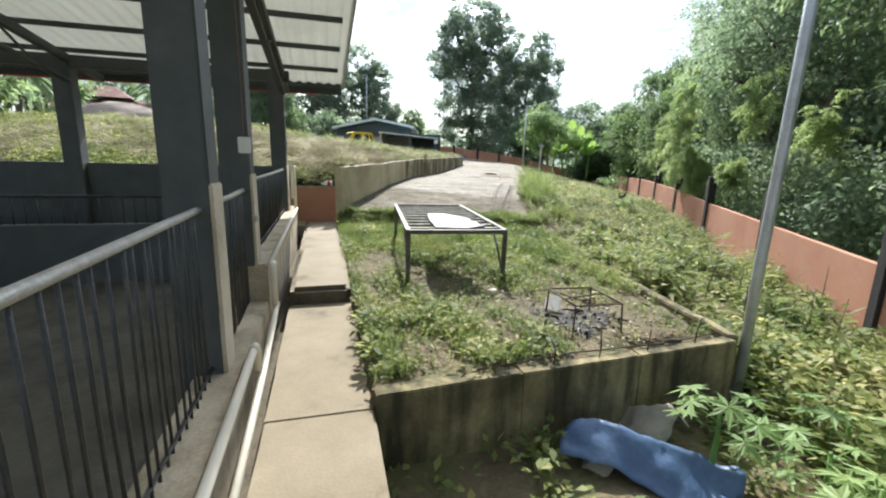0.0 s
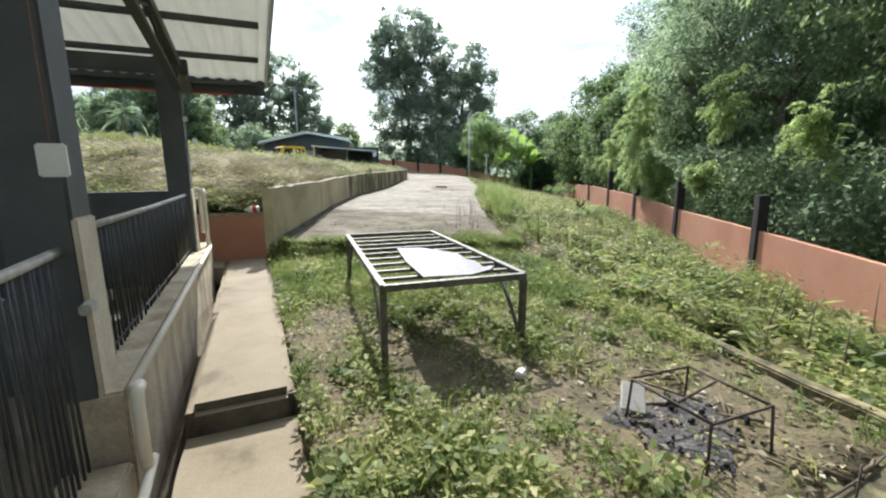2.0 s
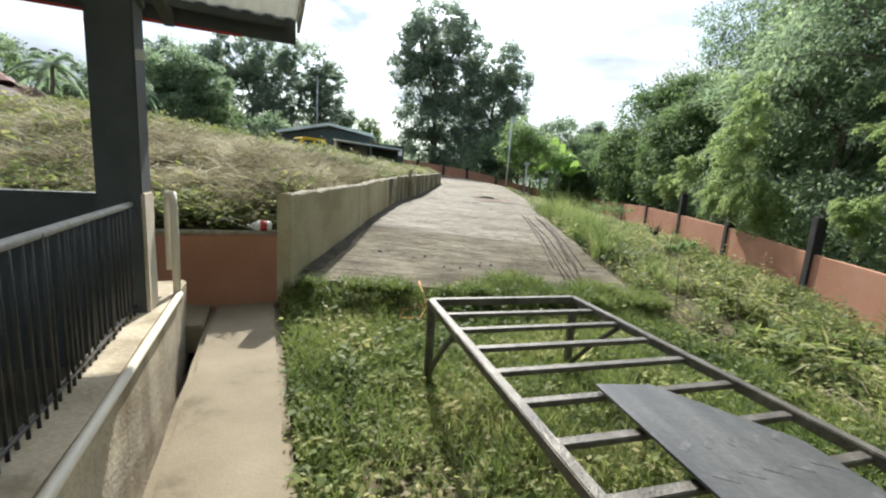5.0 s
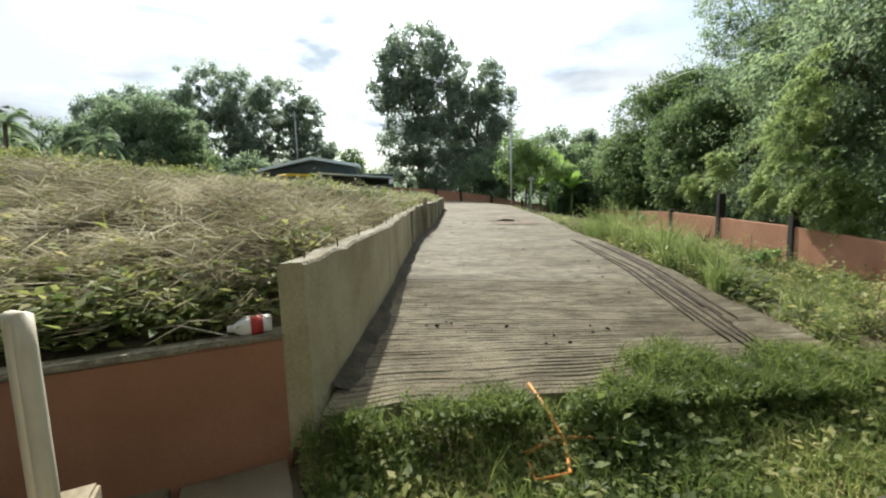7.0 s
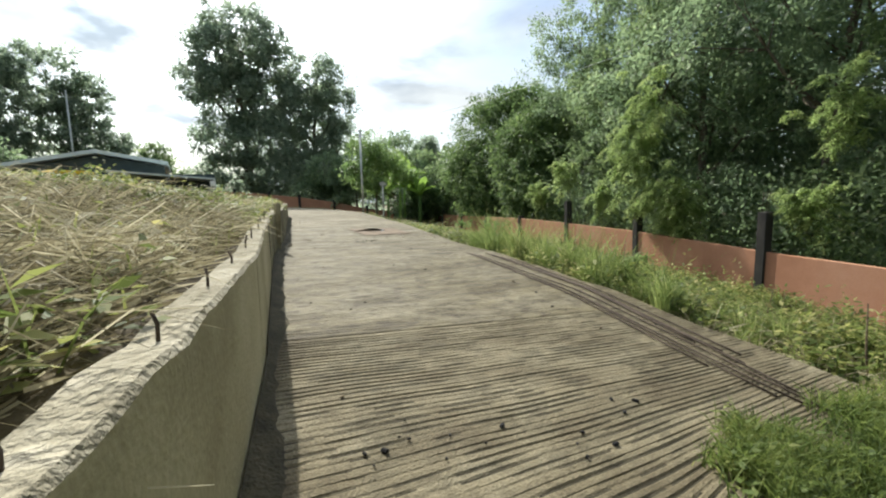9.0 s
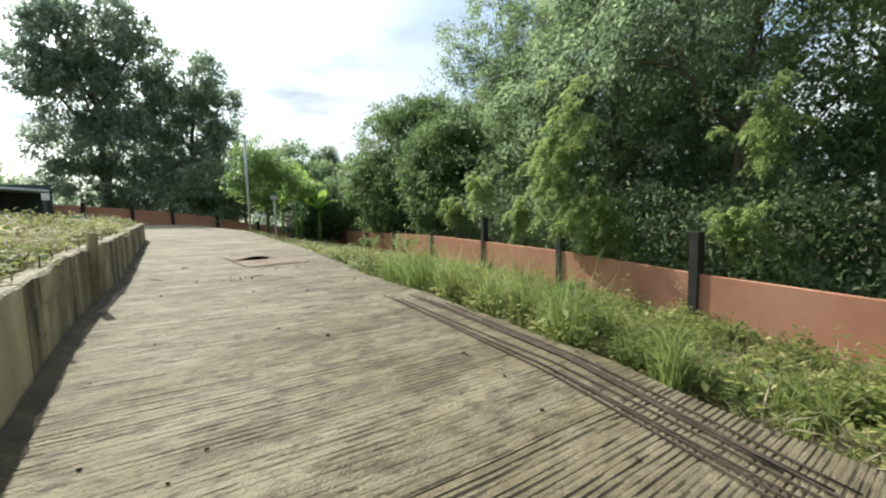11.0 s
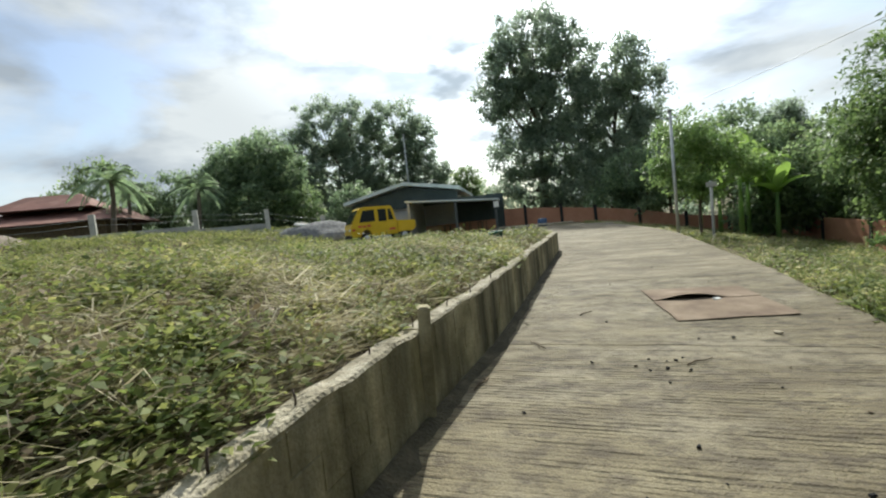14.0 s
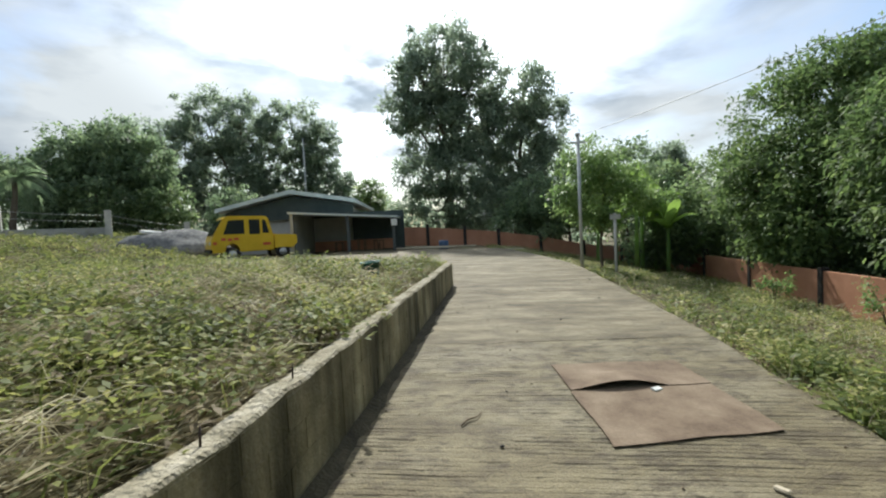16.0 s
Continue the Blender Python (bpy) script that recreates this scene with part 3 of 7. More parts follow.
def ground_z(x, y):
    x, y = np.asarray(x, float), np.asarray(y, float)
    edge, fx = np.interp(y, EDGE_Y, EDGE_X), np.interp(y, FENCE_Y, FENCE_X)
    fb = np.interp(y, FENCE_Y, FENCE_BASE)
    on_drive = smooth((y - 9.2) / 0.9)
    flat = np.where(y < 9.2, 0.0, on_drive * (road_z(x, y) - 0.07))
    # below the terrace
    d1 = ((x - FRONT_A[0]) * -(FRONT_B - FRONT_A)[1] + (y - FRONT_A[1]) * (FRONT_B - FRONT_A)[0]) / np.hypot(*(FRONT_B - FRONT_A))
    d2 = np.where(y < 6.2, np.interp(y, [3.5, 5.45, 6.2], [2.7, 2.5, 2.3]) - x, 9.0)
    inside = smooth(np.minimum(d1, np.where(y < 5.6, d2, 9.0)) / 0.07)
    edge_h = np.where(y < 9.2, 0.0, on_drive * (np.interp(y, ROAD_Y, ROAD_Z) - 0.035 * edge - 0.1))
    edge_h = edge_h - 0.38 * smooth((6.4 - y) / 1.4) * (1 - inside)
    w = np.clip((x - edge) / np.maximum(fx - edge, 0.5), 0, 1)
    strip = edge_h + (fb - edge_h) * w ** 0.8
    low = -0.58 - 0.07 * np.clip(x - 1, 0, 8)
    z = np.where(x > edge, strip, flat)
    z = np.where((y < 5.6) & (x <= edge), low + (0 - low) * inside, z)
    z = np.where((d1 < 0) & (x > edge), np.minimum(z, low + 0.1), z)
    across = (x + 1.87) * 0.965 + (y - 4.1) * 0.262
    along = (x + 1.87) * -0.262 + (y - 4.1) * 0.965
    shed = smooth((0.95 - across) / 0.05) * smooth((6.0 - along) / 0.05) * (y > -9) * (across > -7)
    z = z + (-0.55 - z) * shed
    corner = smooth((y - 39) / 5) * smooth((12.5 - x) / 9) * (y < 90)
    z = np.where((x > edge), z + (1.45 - 0.09 * np.clip(x - 3, 0, 9) - z) * corner, z)
    near = np.exp(-((x / 40) ** 2) - ((y - 12) / 60) ** 2)
    return z + 0.025 * bumps(x, y, 1.3) * np.where(np.abs(x) < 30, 1, 0) + 0.3 * (1 - near) * bumps(x, y, 0.05)


def axis(parts):
    return np.concatenate([np.linspace(a, b, n, endpoint=False) for a, b, n in parts])


gx = np.append(axis([(-1500, -200, 8), (-200, -30, 14), (-30, -4, 26), (-4, 6, 150), (6, 12, 30), (12, 40, 22), (40, 200, 12), (200, 1500, 8)]), 1500)
gy = np.append(axis([(-1500, -200, 8), (-200, -10, 14), (-10, 0, 20), (0, 11, 160), (11, 34, 92), (34, 60, 40), (60, 200, 20), (200, 1500, 8)]), 1500)
GX, GY = np.meshgrid(gx, gy)
GZ = ground_z(GX, GY)
nx, ny = len(gx), len(gy)
gv = np.stack([GX, GY, GZ], -1).reshape(-1, 3)
gi = np.arange(nx * ny).reshape(ny, nx)
gf = np.stack([gi[:-1, :-1], gi[:-1, 1:], gi[1:, 1:], gi[1:, :-1]], -1).reshape(-1, 4)
ground = thing("ground", "uneven brown earth under cut weeds and grass", "ground", kind="structure", me=mesh_of("ground", gv, gf.tolist(), M_soil))

# bare trodden patches on the terrace: thin earth skins with a ragged rim
def earth_patch(name, cx, cy, rx, ry, material, label, turn=0.0, seed=0, lift=0.012, kind="structure"):
    r0 = random.Random(seed)
    bm = bmesh.new()
    rings = []
    for k, f in enumerate((0.0, 0.35, 0.65, 0.85, 1.0)):
        ring = []
        for j in range(40 if k else 1):
            a = 2 * math.pi * j / 40
            wob = 1 + 0.16 * math.sin(3 * a + seed) + 0.1 * math.sin(7 * a + 2 * seed) + r0.uniform(-0.05, 0.05)
            px, py = rx * f * wob * math.cos(a), ry * f * wob * math.sin(a)
            X = cx + px * math.cos(turn) - py * math.sin(turn)
            Y = cy + px * math.sin(turn) + py * math.cos(turn)
            z = float(ground_z(X, Y)) + (lift + 0.012 * noise.noise((X * 5, Y * 5, seed)) if f < 1 else -0.03)
            ring.append(bm.verts.new((X, Y, z)))
        rings.append(ring)
    for j in range(40):
        bm.faces.new((rings[0][0], rings[1][j], rings[1][(j + 1) % 40]))
    for a, b in zip(rings[1:], rings[2:]):
        for j in range(40):
            bm.faces.new((a[j], b[j], b[(j + 1) % 40], a[(j + 1) % 40]))
    return thing(name, label, "ground", kind=kind, me=finish(bm, material, True))


earth_patch("trodden_earth", -0.98, 6.0, 0.42, 1.35, M_bare, "bare trodden earth beside the steel table", 0.16, 2)
earth_patch("trodden_earth", 0.25, 4.95, 0.95, 0.95, M_bare, "bare trodden earth in front of the steel table", 0.0, 4, 0.008)
earth_patch("trodden_earth", 1.72, 4.2, 0.95, 1.1, M_bare, "bare reddish earth round the fireplace", 0.25, 5)
earth_patch("ash_bed", 1.38, 3.98, 0.42, 0.4, M_ash, "bed of grey ash and charcoal on bare earth", 0.2, 7, 0.03, "stuff")

# ---- embankment behind the retaining wall ----
V = np.array([-0.965, -0.262])
BOUND = np.array([(-2.2, -18.0), (-5.33, -7.2), (-7.95, 2.45), (-9.4, 8.1), (-2.45, 9.98)] + [(x - 0.1, y) for x, y in zip(WALL_X[1:], WALL_Y[1:])] + [(1.2, 27.2), (0.2, 28.6), (-1.6, 30.2), (-3.2, 31.6), (-6.2, 32.4), (-9.5, 36.0), (-11.5, 41.0), (-12.0, 60.0)])
BOUND_H = np.array([1.2, 1.25, 1.3, 1.0, 0.86] + list(np.interp(WALL_Y[1:], [9.86, 16, 26.2], [1.26, 1.46, 1.66])) + [1.5, 1.5, 1.55, 1.6, 1.7, 2.1, 2.2, 2.0])


def bank_z(x, y):
    x, y = np.asarray(x, float), np.asarray(y, float)
    best, h, wsum = np.full(x.shape, 1e9), np.zeros(x.shape), np.zeros(x.shape)
    for a, b, ha, hb in zip(BOUND, BOUND[1:], BOUND_H, BOUND_H[1:]):
        d = b - a
        f = np.clip(((x - a[0]) * d[0] + (y - a[1]) * d[1]) / (d @ d), 0, 1)
        r = np.hypot(x - a[0] - f * d[0], y - a[1] - f * d[1])
        w = 1 / (r + 0.08) ** 3
        h, wsum = h + w * (ha + (hb - ha) * f), wsum + w
        best = np.minimum(best, r)
    h = h / wsum
    far = 1 - 0.78 * smooth((y - 15.2) / 10) * smooth((x + 15) / 7)
    return h + 1.55 * (1 - np.exp(-best / 5.5)) * far + 0.1 * bumps(x, y, 1.1) * smooth(best / 1.0) + 0.05 * bumps(x, y, 2.6) * smooth(best / 0.6) + 0.12 * bumps(x, y, 0.3) * smooth(best / 3.0)


by = np.append(axis([(-18, 7, 24), (7, 10, 30), (10, 27, 110), (27, 33, 30), (33, 60, 20)]), 60)
bd = np.append(axis([(0, 6, 44), (6, 14, 30), (14, 70, 22)]), 70)
BD, BY = np.meshgrid(bd, by)
BX = np.interp(BY, BOUND[:, 1], BOUND[:, 0]) - BD
BZ = bank_z(BX, BY)
BZ[:, 0] -= 0.05
bv = np.stack([BX, BY, BZ], -1).reshape(-1, 3)
bi = np.arange(BX.size).reshape(BX.shape)
bf = np.stack([bi[:-1, :-1], bi[1:, :-1], bi[1:, 1:], bi[:-1, 1:]], -1).reshape(-1, 4)
thing("embankment", "raised earth bank with cut straw and creeping weeds", "bank", kind="structure", me=mesh_of("bank", bv, bf.tolist(), M_bank))

# ---- drive of raked concrete, in cast bays ----
drive = thing("driveway", "raked grey-brown concrete driveway with dirt in its grooves", "driveway", kind="structure")


def bay(y0, y1, k):
    rows = max(4, int((y1 - y0) / 0.25))
    bm = bmesh.new()
    grid = []
    for i in range(rows + 1):
        y = y0 + (y1 - y0) * i / rows
        xl = float(np.interp(y, WALL_Y, WALL_X)) + 0.02 if y < 26.2 else float(np.interp(y, [26.2, 28, 31, 34, 38], [1.3, -0.6, -3.6, -4.6, -3.0]))
        xr = float(np.interp(y, EDGE_Y, EDGE_X))
        row = []
        for j in range(13):
            x = xl + (xr - xl) * j / 12
            wob = 0.05 * noise.noise((y * 1.7, 3.0, k)) if j == 12 else 0
            yy = y + (0.18 * noise.noise((x * 1.1, 9.0, 1.0)) + (0.1 * x if y0 < 10.2 else 0) if i == 0 and y0 < 10.2 else 0)
            row.append(bm.verts.new((x + wob, yy, float(road_z(x, y)) + 0.006 * noise.noise((x * 2, y * 2, 0)))))
        grid.append(row)
    for a, b in zip(grid, grid[1:]):
        for j in range(12):
            bm.faces.new((a[j], a[j + 1], b[j + 1], b[j]))
    rim = [e for e in bm.edges if e.is_boundary]
    down = bmesh.ops.extrude_edge_only(bm, edges=rim)
    for v in (g for g in down["geom"] if isinstance(g, bmesh.types.BMVert)):
        v.co.z -= 0.14
    return part("slab_bay", finish(bm, M_road), drive)


def raked_bay(y0, y1, k, step, depth):
    """A bay near the start of the drive: every raked groove is cut into the slab, broken here and there, with dirt lying in it."""
    rows = int((y1 - y0) / step) * 4
    cols = 84
    prof = np.array([0.0, 1.0, 1.0, 0.0])
    tt = np.arange(rows + 1)
    line = tt // 4
    rg = np.random.default_rng(k)
    nl = line.max() + 1
    width = rg.uniform(0.7, 1.5, nl)[line]
    frac = (line + np.array([0.0, 0.13, 0.3, 0.43])[tt % 4] * width) * step
    yb = y0 + np.minimum(frac, y1 - y0)
    yb[-1] = y1
    u = np.linspace(0, 1, cols + 1)
    YB, U = np.meshgrid(yb, u, indexing="ij")
    XL, XR = np.interp(YB, WALL_Y, WALL_X) + 0.02, np.interp(YB, EDGE_Y, EDGE_X)
    X = XL + (XR - XL) * U
    tilt = -0.13 * smooth((YB - 9.95) / 1.6) * smooth((22.1 - YB) / 2.5)
    Y = YB + tilt * (X - 0.6) + 0.012 * np.sin(1.3 * X + 0.9 * YB) * smooth((YB - 10.2) / 1.0) + 0.004 * np.sin(5.1 * X + 2.3 * YB)
    if y0 < 10.2:
        Y = Y + (0.04 * X + 0.035 * np.sin(2.7 * X) + 0.02 * np.sin(7.1 * X + 1)) * (1 - smooth((YB - 9.95) / 0.5))
    X = X + 0.02 * np.sin(4.1 * YB) * (U == 1)
    knots = rg.random((nl, 26))
    own = np.stack([np.interp(u * 25, np.arange(26), q) for q in knots])[line]
    wear = np.clip((0.25 + 0.9 * own + 0.35 * bumps(X * 0.9 + 2.0, YB * 1.2, 1.0)) * rg.uniform(0.65, 1.2, nl)[line][:, None], 0.03, 1)
    Z = road_z(X, Y) + 0.004 * bumps(X, Y, 1.7) - depth * prof[tt % 4][:, None] * wear
    idx = np.arange((rows + 1) * (cols + 1)).reshape(rows + 1, cols + 1)
    f = np.stack([idx[:-1, :-1], idx[:-1, 1:], idx[1:, 1:], idx[1:, :-1]], -1)
    v = np.stack([X, Y, Z], -1).reshape(-1, 3)
    rim = np.concatenate([idx[0, :], idx[1:, -1], idx[-1, -2::-1], idx[-2:0:-1, 0]])
    low = v[rim] - np.array([0, 0, 0.14])
    n0 = len(v)
    m = len(rim)
    skirt = [(int(rim[(q + 1) % m]), int(rim[q]), n0 + q, n0 + (q + 1) % m) for q in range(m)]
    me = mesh_of("bay", np.concatenate([v, low]), f.reshape(-1, 4).tolist() + skirt, M_roadnear if k == 0 else M_roadmid)
    me.materials.append(M_groove)
    dirty = ((tt[:-1] % 4 == 1)[:, None] & (wear[:-1, :-1] > (0.55 if k == 0 else 0.86))).ravel().astype(np.int32)
    me.polygons.foreach_set("material_index", np.concatenate([dirty, np.zeros(m, np.int32)]))
    me.update()
    return part("slab_bay", me, drive)


for k, (y0, y1, step, depth) in enumerate([(9.95, 12.2, 0.043, 0.008), (12.212, 15.6, 0.05, 0.0042), (15.612, 18.9, 0.052, 0.0042), (18.912, 22.1, 0.054, 0.0042)]):
    raked_bay(y0, y1, k, step, depth)
for k, (y0, y1) in enumerate([(22.112, 25.4), (25.412, 29.0), (29.012, 33.5), (33.512, 38.0)]):
    bay(y0, y1, k + 4)

# ---- retaining wall ----
ret = thing("retaining_wall", "stained grey concrete retaining wall with a rough broken top", "wall", kind="structure")


def wall_top(y):
    return float(np.interp(y, [9.86, 16, 26.2], [1.34, 1.56, 1.76]))


def wall_panel(y0, y1, seed, face=M_wall):
    """One cast length of the wall: plain faces, ragged top."""
    n = max(4, int((y1 - y0) / 0.12))
    bm = bmesh.new()
    lines = []
    for i in range(n + 1):
        y = y0 + (y1 - y0) * i / n
        x = float(np.interp(y, WALL_Y, WALL_X))
        dx = float(np.interp(y + 0.1, WALL_Y, WALL_X)) - float(np.interp(y - 0.1, WALL_Y, WALL_X))
        t = Vector((dx, 0.2)).normalized()
        left = Vector((-t.y, t.x))
        zt = wall_top(y) + 0.025 * noise.noise((y * 4, seed, 0)) - 0.03 * max(0, noise.noise((y * 1.1, seed, 5)))
        zb = float(np.interp(y, ROAD_Y, ROAD_Z)) - 0.3
        out = []
        for off, z in ((0.0, zb), (0.0, zb + 0.5), (0.0, zt - 0.02), (0.015, zt), (0.08, zt + 0.015 * noise.noise((y * 7, 2, seed))), (0.15, zt - 0.005), (0.165, zt - 0.03), (0.165, zb)):
            o = off + 0.006 * noise.noise((y * 2.3, z * 2.3, seed))
            out.append(bm.verts.new((x + left.x * o, y + left.y * o, z)))
        lines.append(out)
    for a, b in zip(lines, lines[1:]):
        for j in range(7):
            f = bm.faces.new((a[j], b[j], b[j + 1], a[j + 1]))
            f.material_index = 1 if 2 <= j <= 5 else 0
    bm.faces.new(lines[0])
    bm.faces.new(lines[-1][::-1])
    me = finish(bm, face)
    me.materials.append(M_walltop)
    return part("wall_panel", me, ret)


joints = [9.86, 12.1, 14.7, 17.3, 19.9, 22.4, 24.4, 26.2]
for k, (a, b) in enumerate(zip(joints, joints[1:])):
    wall_panel(a + 0.004, b - 0.004, k * 3.3, M_wallnew if k < 2 else M_block)
y = joints[3]
x = float(np.interp(y, WALL_Y, WALL_X))
part("rib", box(0.09, 0.11, wall_top(y) - road_z(x, y) + 0.42, M_block, (0, 0, 0), 0.012, wob=0.01, cuts=2), ret, "leaning stained concrete rib", pose(x + 0.015, y, (wall_top(y) + road_z(x, y)) / 2 - 0.05, 2, 3, 12))
for k in range(16):
    y = 10.0 + k * 0.62 + random.uniform(-0.1, 0.1)
    x = float(np.interp(y, WALL_Y, WALL_X)) - random.uniform(0.06, 0.1)
    h = random.uniform(0.035, 0.08)
    part("rebar_stub", tube([(0, 0, -0.05), (0.004, 0, h * 0.5), (random.uniform(-0.02, 0.02), 0.01, h)], 0.006, M_rust, 6), ret, m=pose(x, y, wall_top(y)))

# block courses showing through the thin render on the upper stretch of the wall
block_me = box(0.398, 0.03, 0.198, M_block, (0, 0, 0), 0.003)
for row in range(5):
    yy = 14.72 + (0.2 if row % 2 else 0.0)
    while yy < 25.9:
        yc = yy + 0.2
        if min(abs(yc - q) for q in joints) > 0.24:
            xa, xb = float(np.interp(yc - 0.2, WALL_Y, WALL_X)), float(np.interp(yc + 0.2, WALL_Y, WALL_X))
            zc = wall_top(yc) - 0.14 - 0.2 * row
            if zc > float(np.interp(yc, ROAD_Y, ROAD_Z)) - 0.12:
                part("block", block_me, ret, m=pose((xa + xb) / 2 - 0.0115 + 0.002 * noise.noise((yc * 3, row, 0)), yc, zc + 0.004 * noise.noise((yc, row, 4)), 0, 0, math.degrees(math.atan2(0.4, xb - xa))))
        yy += 0.4

# silt washed down along the foot of the wall
bm = bmesh.new()
prev = None
for k in range(150):
    y = 10.1 + 15.9 * k / 149
    xw = float(np.interp(y, WALL_Y, WALL_X)) + 0.012
    w = 0.13 + 0.1 * noise.noise((y * 1.3, 0.3, 0)) + 0.07 * noise.noise((y * 5.0, 4.0, 0))
    w = max(0.03, w)
    cur = []
    for f, h in ((0.0, 0.05), (0.35, 0.035), (0.75, 0.016), (1.0, -0.01)):
        xx = xw + w * f
        cur.append(bm.verts.new((xx, y, float(road_z(xx, y)) + h + 0.012 * noise.noise((xx * 9, y * 9, 1)) * (f < 1))))
    if prev:
        for a in range(3):
            bm.faces.new((prev[a], prev[a + 1], cur[a + 1], cur[a]))
    prev = cur
thing("silt", "dark damp silt washed along the foot of the wall", "soil", kind="stuff", me=finish(bm, M_silt, True))

# ---- low terracotta wall across the end of the path ----
O_A, O_B = Vector((-2.44, 9.97)), Vector((-9.3, 8.1))
od = (O_B - O_A).normalized()
tw = thing("wall_west", "low terracotta-painted wall with a rough mortar top", "wall", kind="structure")
ang = math.degrees(math.atan2(od.y, od.x))
for k in range(3):
    c = O_A + od * (k * 2.36 + 1.18)
    part("wall_panel", box(2.355, 0.13, 1.28, M_orange, (0, 0, 0), 0.012, wob=0.01, cuts=3), tw, m=pose(c.x, c.y, 0.23, 0, 0, ang))
    part("coping", box(2.35, 0.15, 0.04, M_walltop, (0, 0, 0), 0.012, wob=0.02, cuts=4), tw, m=pose(c.x, c.y, 0.885, 0, 0, ang))

# ---- boundary fence: posts with painted panels between ----
fence = thing("wall_east", "long terracotta boundary wall between tall dark concrete posts", "wall", kind="structure")
base_all = list(FENCE_TOP - 1.16)
for i, ((x, y), zb) in enumerate(zip(FENCE, base_all)):
    nxt = FENCE[min(i + 1, len(FENCE) - 1)]
    prv = FENCE[max(i - 1, 0)]
    a = math.degrees(math.atan2(nxt[1] - prv[1], nxt[0] - prv[0]))
    hp = 1.16 + FENCE_RISE[i]
    part("post", box(0.2, 0.22, hp + 0.6, M_postdark, (0, 0, (hp - 0.6) / 2), 0.012, wob=0.012, cuts=2), fence, m=pose(x, y, zb, random.uniform(-1.2, 1.2), random.uniform(-1.2, 1.2), a))
    if i in (5, 7):
        for dx, dy in ((-0.06, -0.06), (0.06, -0.05), (0.05, 0.06)):
            part("rebar_stub", tube([(dx, dy, hp), (dx * 1.05, dy, hp + 0.2), (dx * 1.3 + 0.01, dy * 1.1, hp + random.uniform(0.3, 0.45))], 0.006, M_rust, 5), fence, m=pose(x, y, zb))
    if i + 1 < len(FENCE):
        za, zc = zb, base_all[i + 1]
        L = math.hypot(nxt[0] - x, nxt[1] - y)
        d = Vector((nxt[0] - x, nxt[1] - y)).normalized()
        nrm = Vector((-d.y, d.x))
        tops = (za + 1.16, zc + 1.16)
        bm = bmesh.new()
        cols = []
        for j in range(9):
            f = 0.09 / L + (1 - 0.18 / L) * j / 8
            p = Vector((x, y)) + d * (L * f)
            zt = tops[0] + (tops[1] - tops[0]) * f + 0.008 * noise.noise((i, j, 0.5))
            z0 = za + (zc - za) * f - 0.6
            w = 0.05
            cols.append([bm.verts.new((p.x + nrm.x * s, p.y + nrm.y * s, z)) for s, z in ((w, z0), (w, zt - 0.01), (w - 0.012, zt), (-w + 0.012, zt), (-w, zt - 0.01), (-w, z0))])
        for a0, b0 in zip(cols, cols[1:]):
            for q in range(5):
                bm.faces.new((a0[q], b0[q], b0[q + 1], a0[q + 1]))
        bm.faces.new(cols[0])
        bm.faces.new(cols[-1][::-1])
        part("wall_panel", finish(bm, M_orange), fence)

# ---- path slabs beside the shed ----
SHED = pose(-1.87, 4.1, 0, 0, 0, 15.19)
for y0, y1, z, label in ((-6.6, -1.943, -0.112, "smooth pale concrete path slab with damp marks"), (-1.94, 0.36, -0.11, "smooth pale concrete path slab, stained, one step down"), (0.37, 5.78, 0.085, "raised smooth concrete path slab with a rounded worn end")):
    bm = bmesh.new()
    bmesh.ops.create_cube(bm, size=1.0)
    bmesh.ops.scale(bm, vec=(0.7, y1 - y0, 0.62), verts=bm.verts)
    bmesh.ops.bevel(bm, geom=bm.edges[:], offset=0.06 if y0 > 0 else 0.006, segments=4, affect="EDGES")
    bmesh.ops.subdivide_edges(bm, edges=[e for e in bm.edges if e.calc_length() > 0.8], cuts=18, use_grid_fill=True)
    for v in bm.verts:
        v.co.x += 0.012 * noise.noise((v.co.y * 2.2, v.co.z, y0))
        v.co.z += 0.004 * noise.noise((v.co.x * 3, v.co.y * 3, y0))
    for f in bm.faces:
        f.material_index = 0
    bm.faces.ensure_lookup_table()
    me = finish(bm, M_slab)
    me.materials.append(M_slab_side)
    # the near end face takes the darker side material
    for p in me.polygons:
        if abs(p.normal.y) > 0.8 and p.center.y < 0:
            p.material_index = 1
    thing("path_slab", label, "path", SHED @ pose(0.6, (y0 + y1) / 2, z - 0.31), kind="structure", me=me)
thing("landing", "pale concrete landing below the terracotta wall", "path", SHED @ pose(0.3, 5.42, -0.05), kind="structure", me=box(0.62, 0.72, 0.28, M_slab, (-0.36, 0, 0), 0.015))
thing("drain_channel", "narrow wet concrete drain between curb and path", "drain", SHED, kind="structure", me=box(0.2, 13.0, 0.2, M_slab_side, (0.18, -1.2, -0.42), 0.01))

